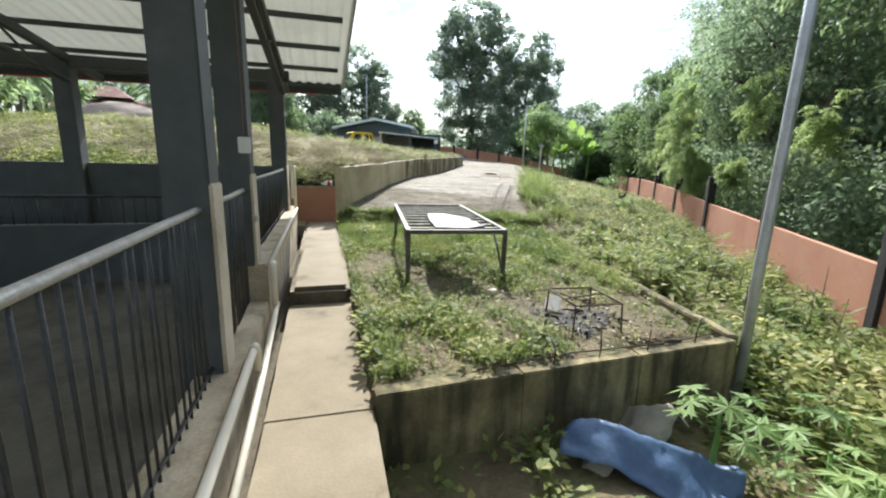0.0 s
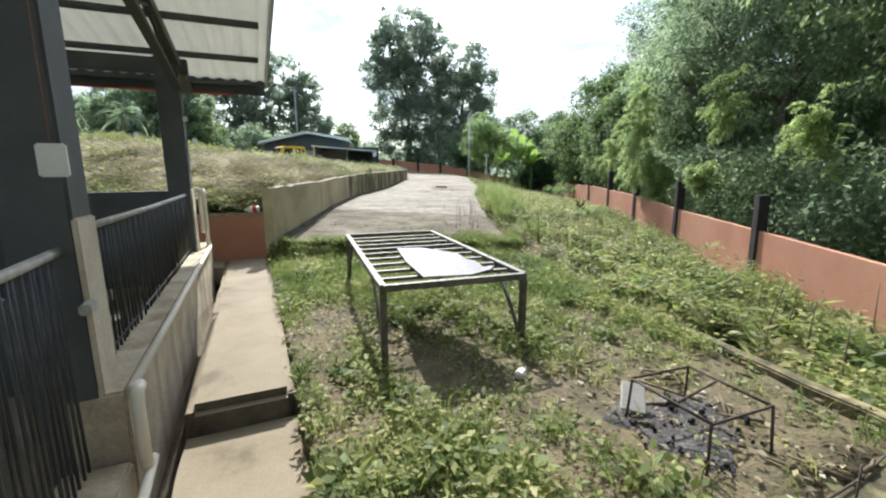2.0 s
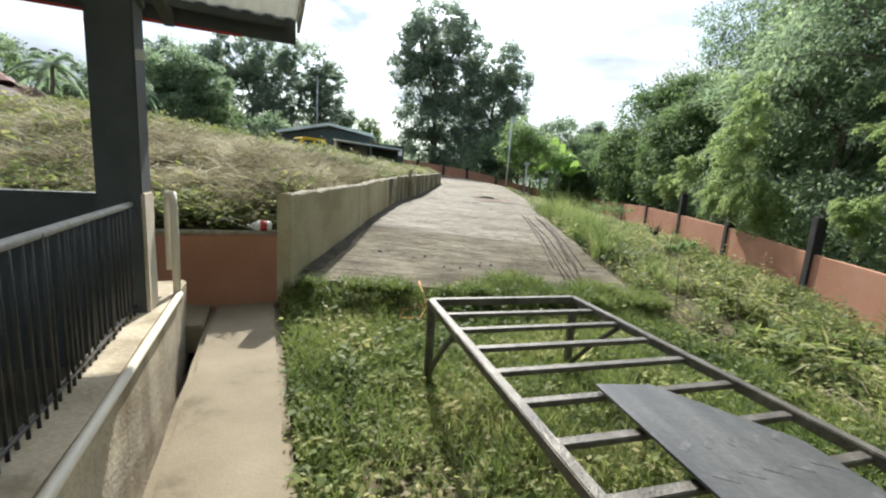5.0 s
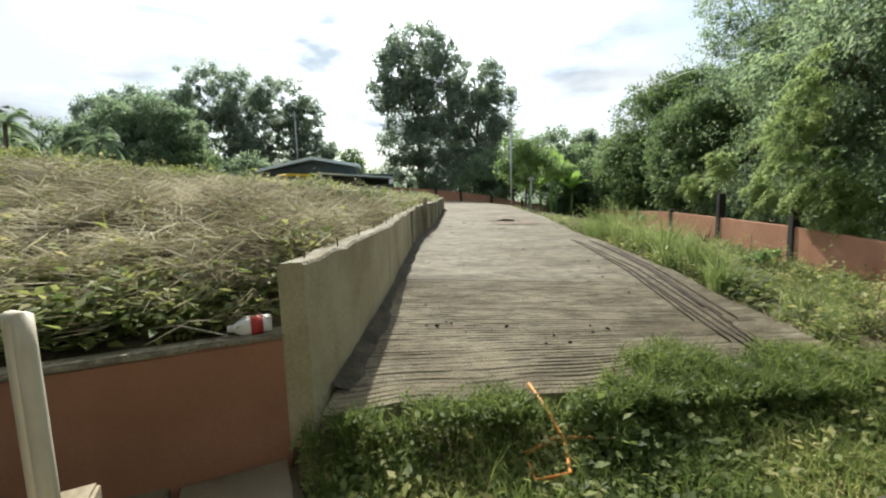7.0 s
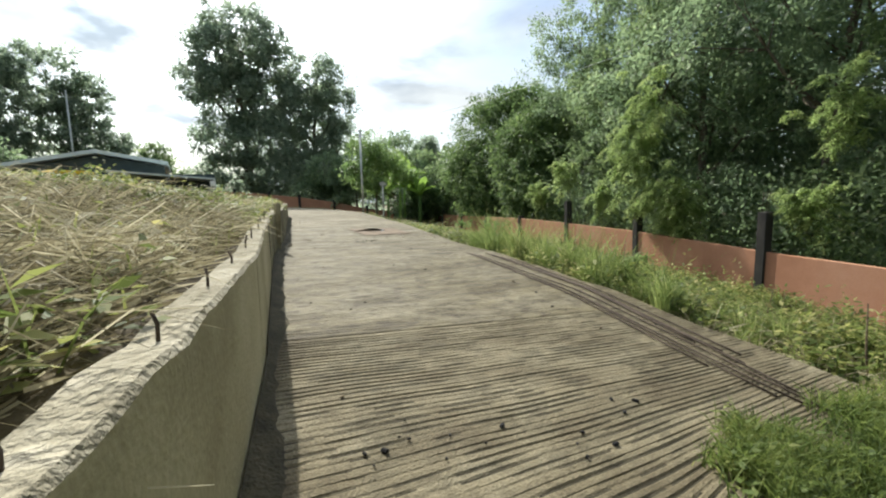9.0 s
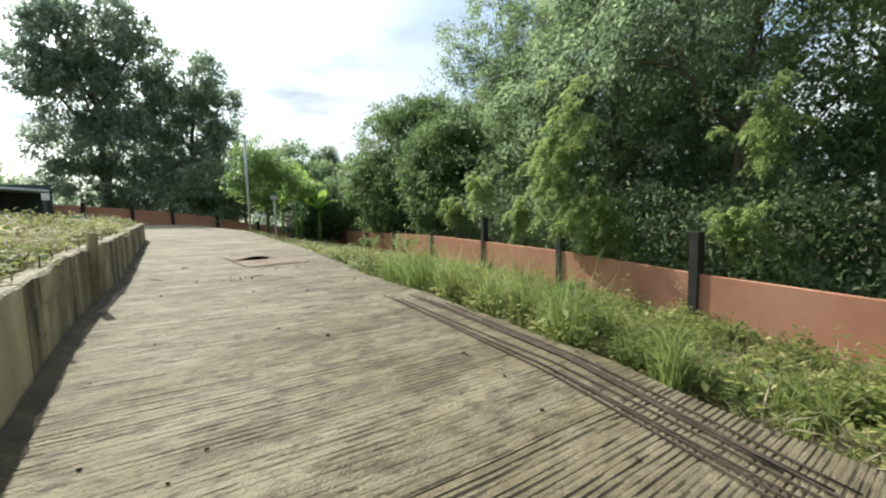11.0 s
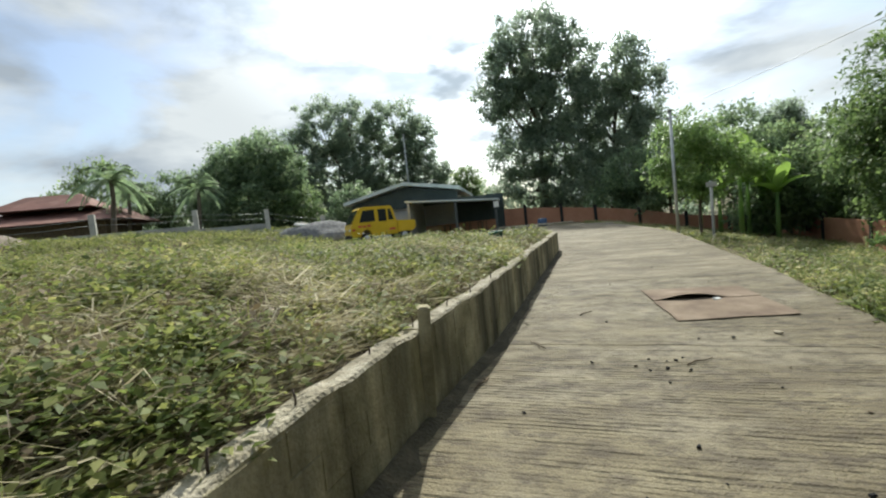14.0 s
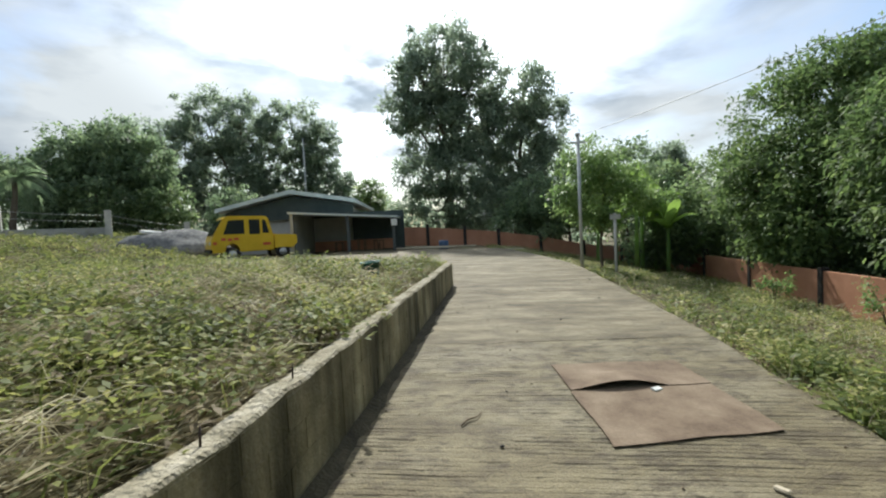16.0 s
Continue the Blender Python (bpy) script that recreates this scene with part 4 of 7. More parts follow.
# ---- terrace edge ----
ter = thing("terrace_wall", "mossy stained concrete edge of the grass terrace", "wall", kind="structure")
fd = FRONT_B - FRONT_A
fl = float(np.hypot(*fd))
fa = math.degrees(math.atan2(fd[1], fd[0]))
for k in range(3):
    f = (k + 0.5) / 3
    c = FRONT_A + fd * f
    part("wall_panel", box(fl / 3 - 0.003, 0.13, 1.15, M_terrace, (0, 0, 0), 0.01, wob=0.012, cuts=4), ter, m=pose(c[0] - 0.01, c[1] + 0.04, -0.565, 0, 0, fa))
c0, c1 = Vector((2.74, 3.56)), Vector((2.53, 5.5))
part("curb", box(0.12, (c1 - c0).length, 0.5, M_terrace, (0, 0, 0), 0.014, wob=0.018, cuts=5), ter, "pale worn concrete curb", pose((c0.x + c1.x) / 2, (c0.y + c1.y) / 2, -0.2, 0, 0, math.degrees(math.atan2(c1.y - c0.y, c1.x - c0.x)) - 90))
for k, f in enumerate((0.42, 0.55, 0.7, 0.86)):
    c = FRONT_A + fd * f
    part("rebar_stub", tube([(0, 0, -0.1), (0.01, 0, 0.12), (0.02 * (k - 1), 0.01, 0.2 + 0.05 * (k % 2))], 0.006, M_rust, 5), ter, m=pose(c[0], c[1] + 0.05, 0))
c = FRONT_A + fd * 0.6
part("rebar", tube([(-1.25, 0, 0.03), (-0.4, 0.02, 0.05), (0.5, 0.0, 0.03), (1.2, 0.03, 0.04)], 0.007, M_rust, 6), ter, "rusty bar lying along the edge", pose(c[0], c[1] + 0.1, 0, 0, 0, fa))


# ---- pig shed ----
def in_shed(x, y, z=0.0, rx=0, ry=0, rz=0):
    return SHED @ pose(x, y, z, rx, ry, rz)


def roof_at(y):
    return 3.06 + 0.118 * (5.66 - y)


shed = thing("livestock_shed", "open dark-painted livestock shed with a sheet-metal roof", "shed", SHED)
part("floor", box(6.6, 14.5, 0.5, M_floor, (-3.25, -2.2, -0.23), 0.01), shed, "dirty concrete floor")
# low curb along the path, higher beyond the second post
part("curb", box(0.26, 5.35, 0.95, M_curb, (-0.03, 2.55, 0.03), 0.015, wob=0.012, cuts=6), shed, "stained cream-rendered curb")
part("curb", box(0.3, 7.2, 0.66, M_curb, (-0.05, -3.75, -0.2), 0.015, wob=0.012, cuts=6), shed, "stained cream-rendered low curb")
# half walls at the far end and on the far side
part("half_wall", box(6.4, 0.13, 1.9, M_dark, (-3.3, 4.58, 0.41), 0.01), shed, "dark-painted half-height wall")
part("half_wall", box(0.13, 13.0, 1.9, M_dark, (-6.45, -2.0, 0.38), 0.01), shed, "dark-painted half-height wall")
part("pen_wall", box(5.6, 0.1, 0.75, M_dark, (-3.6, 1.3, 0.35), 0.01), shed, "low dark pen wall")
part("pen_ledge", box(5.4, 0.24, 0.12, M_cream, (-3.6, 3.7, 0.12), 0.02), shed, "sunlit pale feeding ledge")
part("pen_ledge", box(0.24, 5.0, 0.14, M_cream, (-4.9, -2.4, 0.12), 0.02), shed, "sunlit pale feeding ledge")


def shed_post(x, y, tall, bare=True):
    p = part("post", box(0.27, 0.27, tall + 0.4, M_dark, (0, 0, (tall - 0.4) / 2), 0.012, wob=0.006, cuts=2), shed, m=pose(x, y, 0))
    if bare:
        part("bare_edge", box(0.03, 0.262, 1.3, M_cream, (0.136, 0, 0.74), 0.008, wob=0.004, cuts=3), p, "unpainted cream render low on the post")


for y in (-5.6, -1.55, 0.02, 4.38):
    shed_post(-0.14, y, roof_at(y) - 0.1)
for x, y in ((-3.5, 4.5), (-6.4, 4.5), (-6.4, 0.2), (-6.4, -4.2), (-3.4, -4.6)):
    shed_post(x, y, roof_at(y) - 0.1, False)


def barred(y0, y1, z0, z1, gap, name, label):
    """A run of upright bars under a worn top rail."""
    g = part(name, tube([(-0.08, y0, z1), (-0.08, (y0 + y1) / 2, z1 - 0.01), (-0.08, y1, z1)], 0.022, M_rail, 10), shed, label)
    bar = tube([(0, 0, z0 - 0.03), (0, 0, (z0 + z1) / 2), (0, 0, z1)], 0.0085, M_bar, 6)
    n = int((y1 - y0) / gap)
    for k in range(1, n):
        part("bar", bar, g, m=pose(-0.08 + random.uniform(-0.006, 0.006), y0 + (y1 - y0) * k / n, 0, random.uniform(-0.5, 0.5), random.uniform(-0.5, 0.5), 0))
    part("bottom_rail", tube([(-0.08, y0, z0 + 0.06), (-0.08, y1, z0 + 0.06)], 0.012, M_bar, 6), g)
    return g


barred(-5.47, -1.68, 0.12, 1.235, 0.098, "bar_panel", "upright steel bars under a worn pale top rail")
barred(-1.42, -0.11, 0.02, 1.24, 0.06, "gate", "dark barred gate between two posts")
barred(0.155, 4.25, 0.5, 1.31, 0.075, "bar_panel", "closely set black bars under a worn top rail")
g = part("pen_rail", tube([(-6.3, 1.3, 1.05), (-0.9, 1.3, 1.05)], 0.02, M_bar, 8), shed, "black pen rail with bars")
bar = tube([(0, 1.3, 0.7), (0, 1.3, 1.05)], 0.009, M_bar, 6)
for k in range(44):
    part("bar", bar, g, m=pose(-6.2 + k * 0.12, 0, 0))
g = part("pen_rail", tube([(-3.3, -5.4, 0.95), (-3.3, 1.2, 0.95)], 0.02, M_bar, 8), shed, "black pen rail with bars")
bar = tube([(-3.3, 0, 0.0), (-3.3, 0, 0.95)], 0.009, M_bar, 6)
for k in range(50):
    part("bar", bar, g, m=pose(0, -5.3 + k * 0.13, 0))
part("latch", box(0.05, 0.12, 0.05, M_rail, (0.03, -0.2, 0.98), 0.008), shed, "worn steel latch")

# roof: ribbed sheets on purlins and rafters, low eave beyond the last post
slope = math.degrees(math.atan(0.118))
bm = bmesh.new()
prev = None
nrib = 168
for k in range(nrib + 1):
    x = -7.4 + 8.52 * k / nrib
    dz = (0.0, 0.0, 0.028, 0.028)[k % 4]
    cur = [bm.verts.new((x, y, roof_at(y) + 0.06 + dz)) for y in (5.66, -1.0, -8.6)] + [bm.verts.new((x, y, roof_at(y) + 0.064 + dz)) for y in (-8.6, -1.0, 5.66)]
    if prev:
        for a in range(6):
            bm.faces.new((prev[a], cur[a], cur[(a + 1) % 6], prev[(a + 1) % 6]))
    prev = cur
roof = part("roof", finish(bm, M_tin), shed, "pale ribbed roof sheets, translucency added to brighten their underside")
for y in np.arange(-8.1, 5.7, 1.14):
    part("purlin", box(8.3, 0.045, 0.075, M_dark, (-3.15, float(y) + 0.02, roof_at(float(y)) + 0.0), 0.006), roof)
for x in (-0.02, -3.4, -6.4):
    for z, h in ((-0.14, 0.13), (-0.5, 0.06)):
        part("rafter", box(0.09, 14.2, h, M_dark, (0, 0, 0), 0.006), roof, m=pose(x, -1.45, roof_at(-1.45) + z, -slope, 0, 0) if z > -0.2 else pose(x, -2.6, roof_at(-2.6) + z, -slope, 0, 0))
    for k in range(15):
        ya, yb = -8.2 + k * 0.78, -8.2 + (k + 1) * 0.78
        part("truss_web", tube([(x, ya, roof_at(ya) - (0.48 if k % 2 else 0.16)), (x, yb, roof_at(yb) - (0.16 if k % 2 else 0.48))], 0.02, M_dark, 6), roof)
part("cross_beam", box(6.6, 0.12, 0.2, M_dark, (-3.2, 4.45, roof_at(4.45) - 0.18), 0.008), roof)
part("cross_beam", box(6.6, 0.1, 0.16, M_dark, (-3.2, -1.4, roof_at(-1.4) - 0.2), 0.008), roof)
part("fascia", box(8.5, 0.03, 0.3, M_dark, (-3.14, 5.69, 3.06), 0.004), roof, "dark eave board")
part("fascia", box(0.03, 14.2, 0.17, M_galv, (1.13, -1.45, roof_at(-1.45) + 0.02), 0.004, rot=None), roof, "pale metal edge trim", pose(0, 0, 0)).matrix_basis = Matrix.Translation((0, -1.45, roof_at(-1.45))) @ pose(0, 0, 0, -slope, 0, 0) @ Matrix.Translation((0, 1.45, -roof_at(-1.45)))
part("trim", box(8.0, 0.02, 0.025, M_red, (-3.4, 5.66, 2.905), 0.003), roof, "thin red eave strip")

# electrics on the second post
sw = thing("switch_box", "small white electrical switch box with a conduit above", "switch", in_shed(-0.04, -0.1, 0))
part("cover", box(0.11, 0.035, 0.15, M_white, (0, -0.015, 1.66), 0.008), sw)
part("conduit", tube([(0, -0.01, 1.73), (0.005, -0.01, 2.4), (0.0, -0.01, 3.3)], 0.009, M_conduit, 8), sw, "thin dull red conduit")
thing("socket_plate", "small pale plate on a dark post", "switch", in_shed(-0.02, 4.27, 2.33), me=box(0.14, 0.02, 0.07, M_white, (0, 0, 0), 0.006))

# drain pipes
pipe = thing("drain_pipe", "cream plastic water pipe along the curb with an elbow", "pipe", SHED)
part("pipe_run", tube([(0.145, -5.6, 0.17), (0.15, -3.2, 0.19), (0.155, -1.55, 0.22)], 0.028, M_pvc, 10), pipe)
part("elbow", tube([(0.155, -1.57, 0.22), (0.156, -1.48, 0.215), (0.158, -1.44, 0.16), (0.158, -1.44, 0.02)], 0.034, M_pvc, 10), pipe)
part("pipe_run", tube([(0.2, -3.4, -0.12), (0.19, -1.4, -0.02), (0.165, -0.05, 0.06)], 0.026, M_pvc, 10), pipe)
pipe = thing("drain_pipe", "cream plastic pipe along the top edge of the curb", "pipe", SHED)
part("pipe_run", tube([(0.12, -0.1, 0.5), (0.122, 2.4, 0.505), (0.12, 4.75, 0.5)], 0.026, M_pvc, 10), pipe)
part("elbow", tube([(0.15, -0.06, 0.5), (0.152, -0.13, 0.49), (0.153, -0.16, 0.42), (0.155, -0.16, 0.08)], 0.031, M_pvc, 10), pipe)
pipe = thing("down_pipe", "upright cream plastic pipe loop at the shed corner", "pipe", SHED)
part("pipe_run", tube([(0.1, 4.75, 0.42), (0.1, 4.75, 0.9), (0.1, 4.75, 1.27), (0.09, 4.78, 1.36), (0.05, 4.82, 1.36), (0.04, 4.84, 1.27), (0.04, 4.84, 0.7)], 0.03, M_pvc, 10), pipe)


# ---- steel table frame on the terrace ----
TABLE = pose(-0.41, 5.1, 0, 0, 0, 9.0)
tw_, tl_, th_ = 1.26, 3.02, 0.71
table = thing("steel_table", "weathered steel table frame with bare cross slats", "table", TABLE)
for x in (0.0, tw_):
    part("side_rail", box(0.055, tl_, 0.055, M_table, (x, tl_ / 2, th_ - 0.028), 0.005), table)
    for y in (0.03, tl_ - 0.03):
        part("leg", box(0.055, 0.055, th_, M_table, (0, 0, 0), 0.005, rot=pose(0, 0, 0, 1.5 if y < 1 else -1, 0, 0)), table, m=pose(x, y, th_ / 2 - 0.05))
for y in (0.0, tl_):
    part("end_rail", box(tw_, 0.055, 0.055, M_table, (tw_ / 2, y, th_ - 0.029), 0.005), table)
for k in range(1, 10):
    part("slat", box(tw_ - 0.03, 0.05, 0.028, M_table, (tw_ / 2, tl_ * k / 10, th_ - 0.036), 0.004), table, m=pose(0, 0, 0, 0, 0, random.uniform(-0.3, 0.3)))
for x in (0.0, tw_):
    part("brace", tube([(x, 0.62, th_ - 0.05), (x, 0.33, 0.4), (x, 0.05, 0.1)], 0.02, M_table, 4), table)
    part("brace", tube([(x, tl_ - 0.62, th_ - 0.05), (x, tl_ - 0.33, 0.4), (x, tl_ - 0.05, 0.1)], 0.02, M_table, 4), table)

bm = bmesh.new()
outline = [(0.0, 0.0), (0.42, -0.04), (0.62, 0.02), (0.7, 0.16), (0.62, 0.2), (0.64, 0.5), (0.58, 0.62), (0.6, 0.9), (0.5, 1.08), (0.3, 1.4), (0.02, 1.44), (-0.02, 0.7)]
lo = [bm.verts.new((x, y, 0)) for x, y in outline]
hi = [bm.verts.new((x, y, 0.012 + (0.02 if i in (2, 3) else 0))) for i, (x, y) in enumerate(outline)]
bm.faces.new(lo[::-1])
bm.faces.new(hi)
for i in range(len(outline)):
    j = (i + 1) % len(outline)
    bm.faces.new((lo[i], lo[j], hi[j], hi[i]))
board = thing("plywood_board", "worn grey film-faced board with broken edges on the table", "board", TABLE @ pose(0.36, 0.1, th_ + 0.002, 0, 0, -2), me=finish(bm, M_ply))
for k in range(30):
    x, y = 0.08 + 0.11 * (k % 5), 0.1 + 0.17 * (k // 5)
    part("faded_mark", box(0.085, 0.03, 0.001, M_print, (0, 0, 0), 0.0003), board, "faded printed bar", pose(x, y, 0.0128, 0, 0, 35 if (k // 5) % 2 else -35))

# ---- fireplace with a rebar stand ----
stand = thing("rebar_stand", "rusty welded rebar stand over a spent fire", "stand", pose(1.42, 3.86, 0.02, 0, 0, 12))
hw, hl, hz = 0.24, 0.27, 0.27
cs = [(-hw, -hl), (hw, -hl), (hw, hl), (-hw, hl)]
for (xa, ya), (xb, yb) in zip(cs, cs[1:] + cs[:1]):
    part("top_bar", tube([(xa, ya, hz), (xb, yb, hz + 0.005)], 0.009, M_rust, 6), stand)
    part("leg", tube([(xa, ya, hz), (xa * 1.03, ya * 1.03, 0.1), (xa * 1.06, ya * 1.06, -0.03)], 0.009, M_rust, 6), stand)
part("cross_bar", tube([(-hw, -0.05, hz), (hw, 0.06, hz)], 0.008, M_rust, 6), stand)
part("cross_bar", tube([(-hw, hl, hz), (0.02, -0.02, hz - 0.06)], 0.007, M_rust, 6), stand)
rr = random.Random(11)
for k in range(42):
    a, r = rr.uniform(0, 6.28), 0.42 * math.sqrt(rr.random())
    s = rr.uniform(0.01, 0.03)
    x, y = 1.4 + r * math.cos(a), 3.9 + r * math.sin(a)
    thing("charcoal_lump", "black lump of charcoal on ash", "charcoal", pose(x, y, float(ground_z(x, y)) + 0.035 + s * 0.25, rr.uniform(0, 360), rr.uniform(0, 360), rr.uniform(0, 360)), "charcoal in the fireplace", me=box(s * 1.8, s, s * 0.8, M_char, (0, 0, 0), s * 0.2, wob=s * 0.3, cuts=1))
thing("pale_block", "pale square tile leaning on the fire stand", "tile", pose(1.2, 4.16, 0.11, 38, 8, -22), me=box(0.15, 0.2, 0.03, M_tile, (0, 0, 0), 0.006))
for k in range(22):
    x, y = rr.uniform(0.7, 2.45), rr.uniform(3.1, 5.0)
    L = rr.uniform(0.1, 0.38)
    thing("stick", "dry broken stick on bare earth", "stick", pose(x, y, float(ground_z(x, y)) + 0.03, 0, rr.uniform(-6, 6), rr.uniform(0, 180)), "sticks round the fireplace", me=tube([(-L / 2, 0, 0), (0, rr.uniform(-0.02, 0.02), 0.01), (L / 2, 0, 0.0)], [0.012, 0.011, 0.006], M_twig, 6))
for k in range(40):
    x, y = rr.uniform(-1.0, 2.4), rr.uniform(2.9, 6.2)
    s = rr.uniform(0.015, 0.05)
    thing("stone", "small pale stone on the terrace soil", "stone", pose(x, y, float(ground_z(x, y)) + 0.01 + s * 0.15, 0, 0, rr.uniform(0, 360)), "stones on the terrace", me=box(s * 1.5, s, s * 0.7, M_walltop, (0, 0, 0), s * 0.25, wob=s * 0.3, cuts=1))
thing("flat_stone", "flat pale piece of broken concrete in the weeds", "stone", pose(-0.02, 3.62, 0.03, 2, 3, 15), me=box(0.2, 0.12, 0.04, M_tile, (0, 0, 0), 0.012, wob=0.02, cuts=2))
thing("broken_block", "broken pale lump of mortar below the table", "stone", pose(0.62, 4.75, 0.05, 20, 10, 60), me=box(0.17, 0.07, 0.06, M_tile, (0, 0, 0), 0.015, wob=0.02, cuts=2))

# ---- tall galvanised pole at the terrace corner ----
pole = thing("steel_pole", "tall leaning galvanised steel pole beside the terrace corner", "pole", pose(2.84, 3.52, -0.75))
part("shaft", tube([(0, 0, 0), (0.0, 0.0, 1.5), (0.02, -0.01, 3.2), (0.03, -0.02, 5.4)], 0.045, M_galv, 14), pole)
part("hook", tube([(0.02, 0, 3.35), (-0.1, 0.02, 3.36), (-0.16, 0.02, 3.32)], 0.005, M_rust, 6), pole)


# ---- blue sheet and sacks below the terrace ----
def drape(w, l, h, material, seed, sharp=0.0):
    """A crumpled sheet lying over something, thick enough to have two sides."""
    bm = bmesh.new()
    n, top, bot = 26, [], []
    for i in range(n + 1):
        ra, rb = [], []
        for j in range(n + 1):
            u, v = i / n - 0.5, j / n - 0.5
            x = w * u * (1 - 0.35 * (v + 0.5)) + 0.05 * noise.noise((u * 3, v * 3, seed))
            y = l * v + 0.06 * noise.noise((u * 4, v * 4, seed + 5))
            fold = abs(noise.noise((u * 2.5, v * 2.5, seed + 9)))
            crease = abs(noise.noise((u * 3.5 + v, v * 5.0, seed + 3)))
            z = h * max(0.0, 1 - 1.7 * abs(u + 0.25 * v - 0.08) - 0.75 * max(0.0, v + 0.25) - 1.2 * max(0.0, -v - 0.38)) + sharp * h * (crease - 0.2) + 0.03 * fold
            ra.append(bm.verts.new((x, y, z)))
            rb.append(bm.verts.new((x, y, z - 0.006)))
        top.append(ra)
        bot.append(rb)
    for i in range(n):
        for j in range(n):
            bm.faces.new((top[i][j], top[i + 1][j], top[i + 1][j + 1], top[i][j + 1]))
            bm.faces.new((bot[i][j], bot[i][j + 1], bot[i + 1][j + 1], bot[i + 1][j]))
    for i in range(n):
        for a, b in (((i, 0), (i + 1, 0)), ((i + 1, n), (i, n)), ((0, i + 1), (0, i)), ((n, i), (n, i + 1))):
            bm.faces.new((top[a[0]][a[1]], bot[a[0]][a[1]], bot[b[0]][b[1]], top[b[0]][b[1]]))
    return finish(bm, material, True)


thing("tarpaulin", "crumpled faded blue plastic sheet on the low ground", "tarpaulin", pose(1.56, 2.58, -0.58, 0, 0, -118), me=drape(0.75, 1.15, 0.3, M_blue, 2.0, 0.3))
thing("woven_sack", "grey-brown woven sack lying beside a blue sheet", "sack", pose(1.2, 2.72, -0.6, 0, 0, 20), me=drape(0.4, 0.5, 0.22, M_sack, 6.0))
thing("woven_sack", "grey-brown woven sack propped on the terrace wall", "sack", pose(1.72, 2.95, -0.6, 0, 0, 30), me=drape(0.42, 0.42, 0.34, M_sack, 9.0))

# ---- long rebars on the drive ----
def lay(p0, p1, off, r=0.008):
    pts = []
    for k in range(15):
        f = k / 14
        x = p0[0] + (p1[0] - p0[0]) * f + 0.02 * math.sin(5 * f + off)
        y = p0[1] + (p1[1] - p0[1]) * f
        pts.append((x, y, float(road_z(x, y)) + 0.016))
    return tube(pts, r, M_rust, 6)


for k, (a, b) in enumerate([((2.14, 15.5), (1.26, 10.45)), ((2.1, 15.35), (1.31, 10.3)), ((2.17, 15.4), (1.22, 10.9)), ((2.2, 15.2), (1.36, 10.2)), ((2.48, 15.35), (1.62, 11.2)), ((2.45, 15.2), (1.67, 11.0)), ((2.43, 14.9), (1.58, 10.8)), ((2.5, 14.7), (1.72, 10.9)), ((2.3, 13.9), (1.45, 10.4))]):
    thing("rebar", "long rusty reinforcing bar lying on the driveway", "rebar", group="bars along the driveway", me=lay(a, b, k * 1.3, 0.0075))

# ---- flattened carton on the drive ----
def carton():
    bm = bmesh.new()
    n, m2 = 16, 12
    top, bot = [], []
    for i in range(n + 1):
        ra, rb = [], []
        for j in range(m2 + 1):
            u, v = i / n, j / m2
            x = 1.38 * u + 0.02 * noise.noise((v * 3, 1, 0)) - 0.06 * (1 - v)
            y = 1.62 * v + 0.03 * noise.noise((u * 3, 2, 0)) + 0.12 * u * (1 - v)
            z = float(road_z(1.9 + x, 19.6 + y)) - float(road_z(1.9, 19.6)) + 0.012
            lift = 0.0
            if j >= 8:
                lift = 0.065 * math.sin(math.pi * min(1, max(0, (u - 0.03) / 0.66))) ** 1.1 * math.exp(-(((j - 8) / m2) / 0.13) ** 2)
                y -= 0.13 * (j == 8)
            ra.append(bm.verts.new((x, y, z + lift + 0.006)))
            rb.append(bm.verts.new((x, y, z + lift)))
        top.append(ra)
        bot.append(rb)
    for i in range(n):
        for j in range(m2):
            if j == 7 and 1 <= i < 13:
                continue
            bm.faces.new((top[i][j], top[i + 1][j], top[i + 1][j + 1], top[i][j + 1]))
            bm.faces.new((bot[i][j], bot[i][j + 1], bot[i + 1][j + 1], bot[i + 1][j]))
    return finish(bm, M_card, False)


thing("cardboard_sheet", "flattened damp brown cardboard carton with a raised torn flap", "cardboard", pose(1.9, 19.62, float(road_z(1.9, 19.6))), me=carton())

thing("paper_scrap", "crumpled scrap of white paper on the cardboard", "paper", pose(2.66, 20.52, float(road_z(2.66, 20.52)) + 0.03, 10, 5, 30), me=box(0.12, 0.06, 0.02, M_white, (0, 0, 0), 0.008, wob=0.018, cuts=3))
thing("wood_chip", "pale splintered chip of wood on the driveway", "wood", pose(2.59, 19.06, float(road_z(2.59, 19.06)) + 0.02, 0, 4, 115), me=box(0.09, 0.045, 0.022, M_cream, (0, 0, 0), 0.007, wob=0.012, cuts=2))
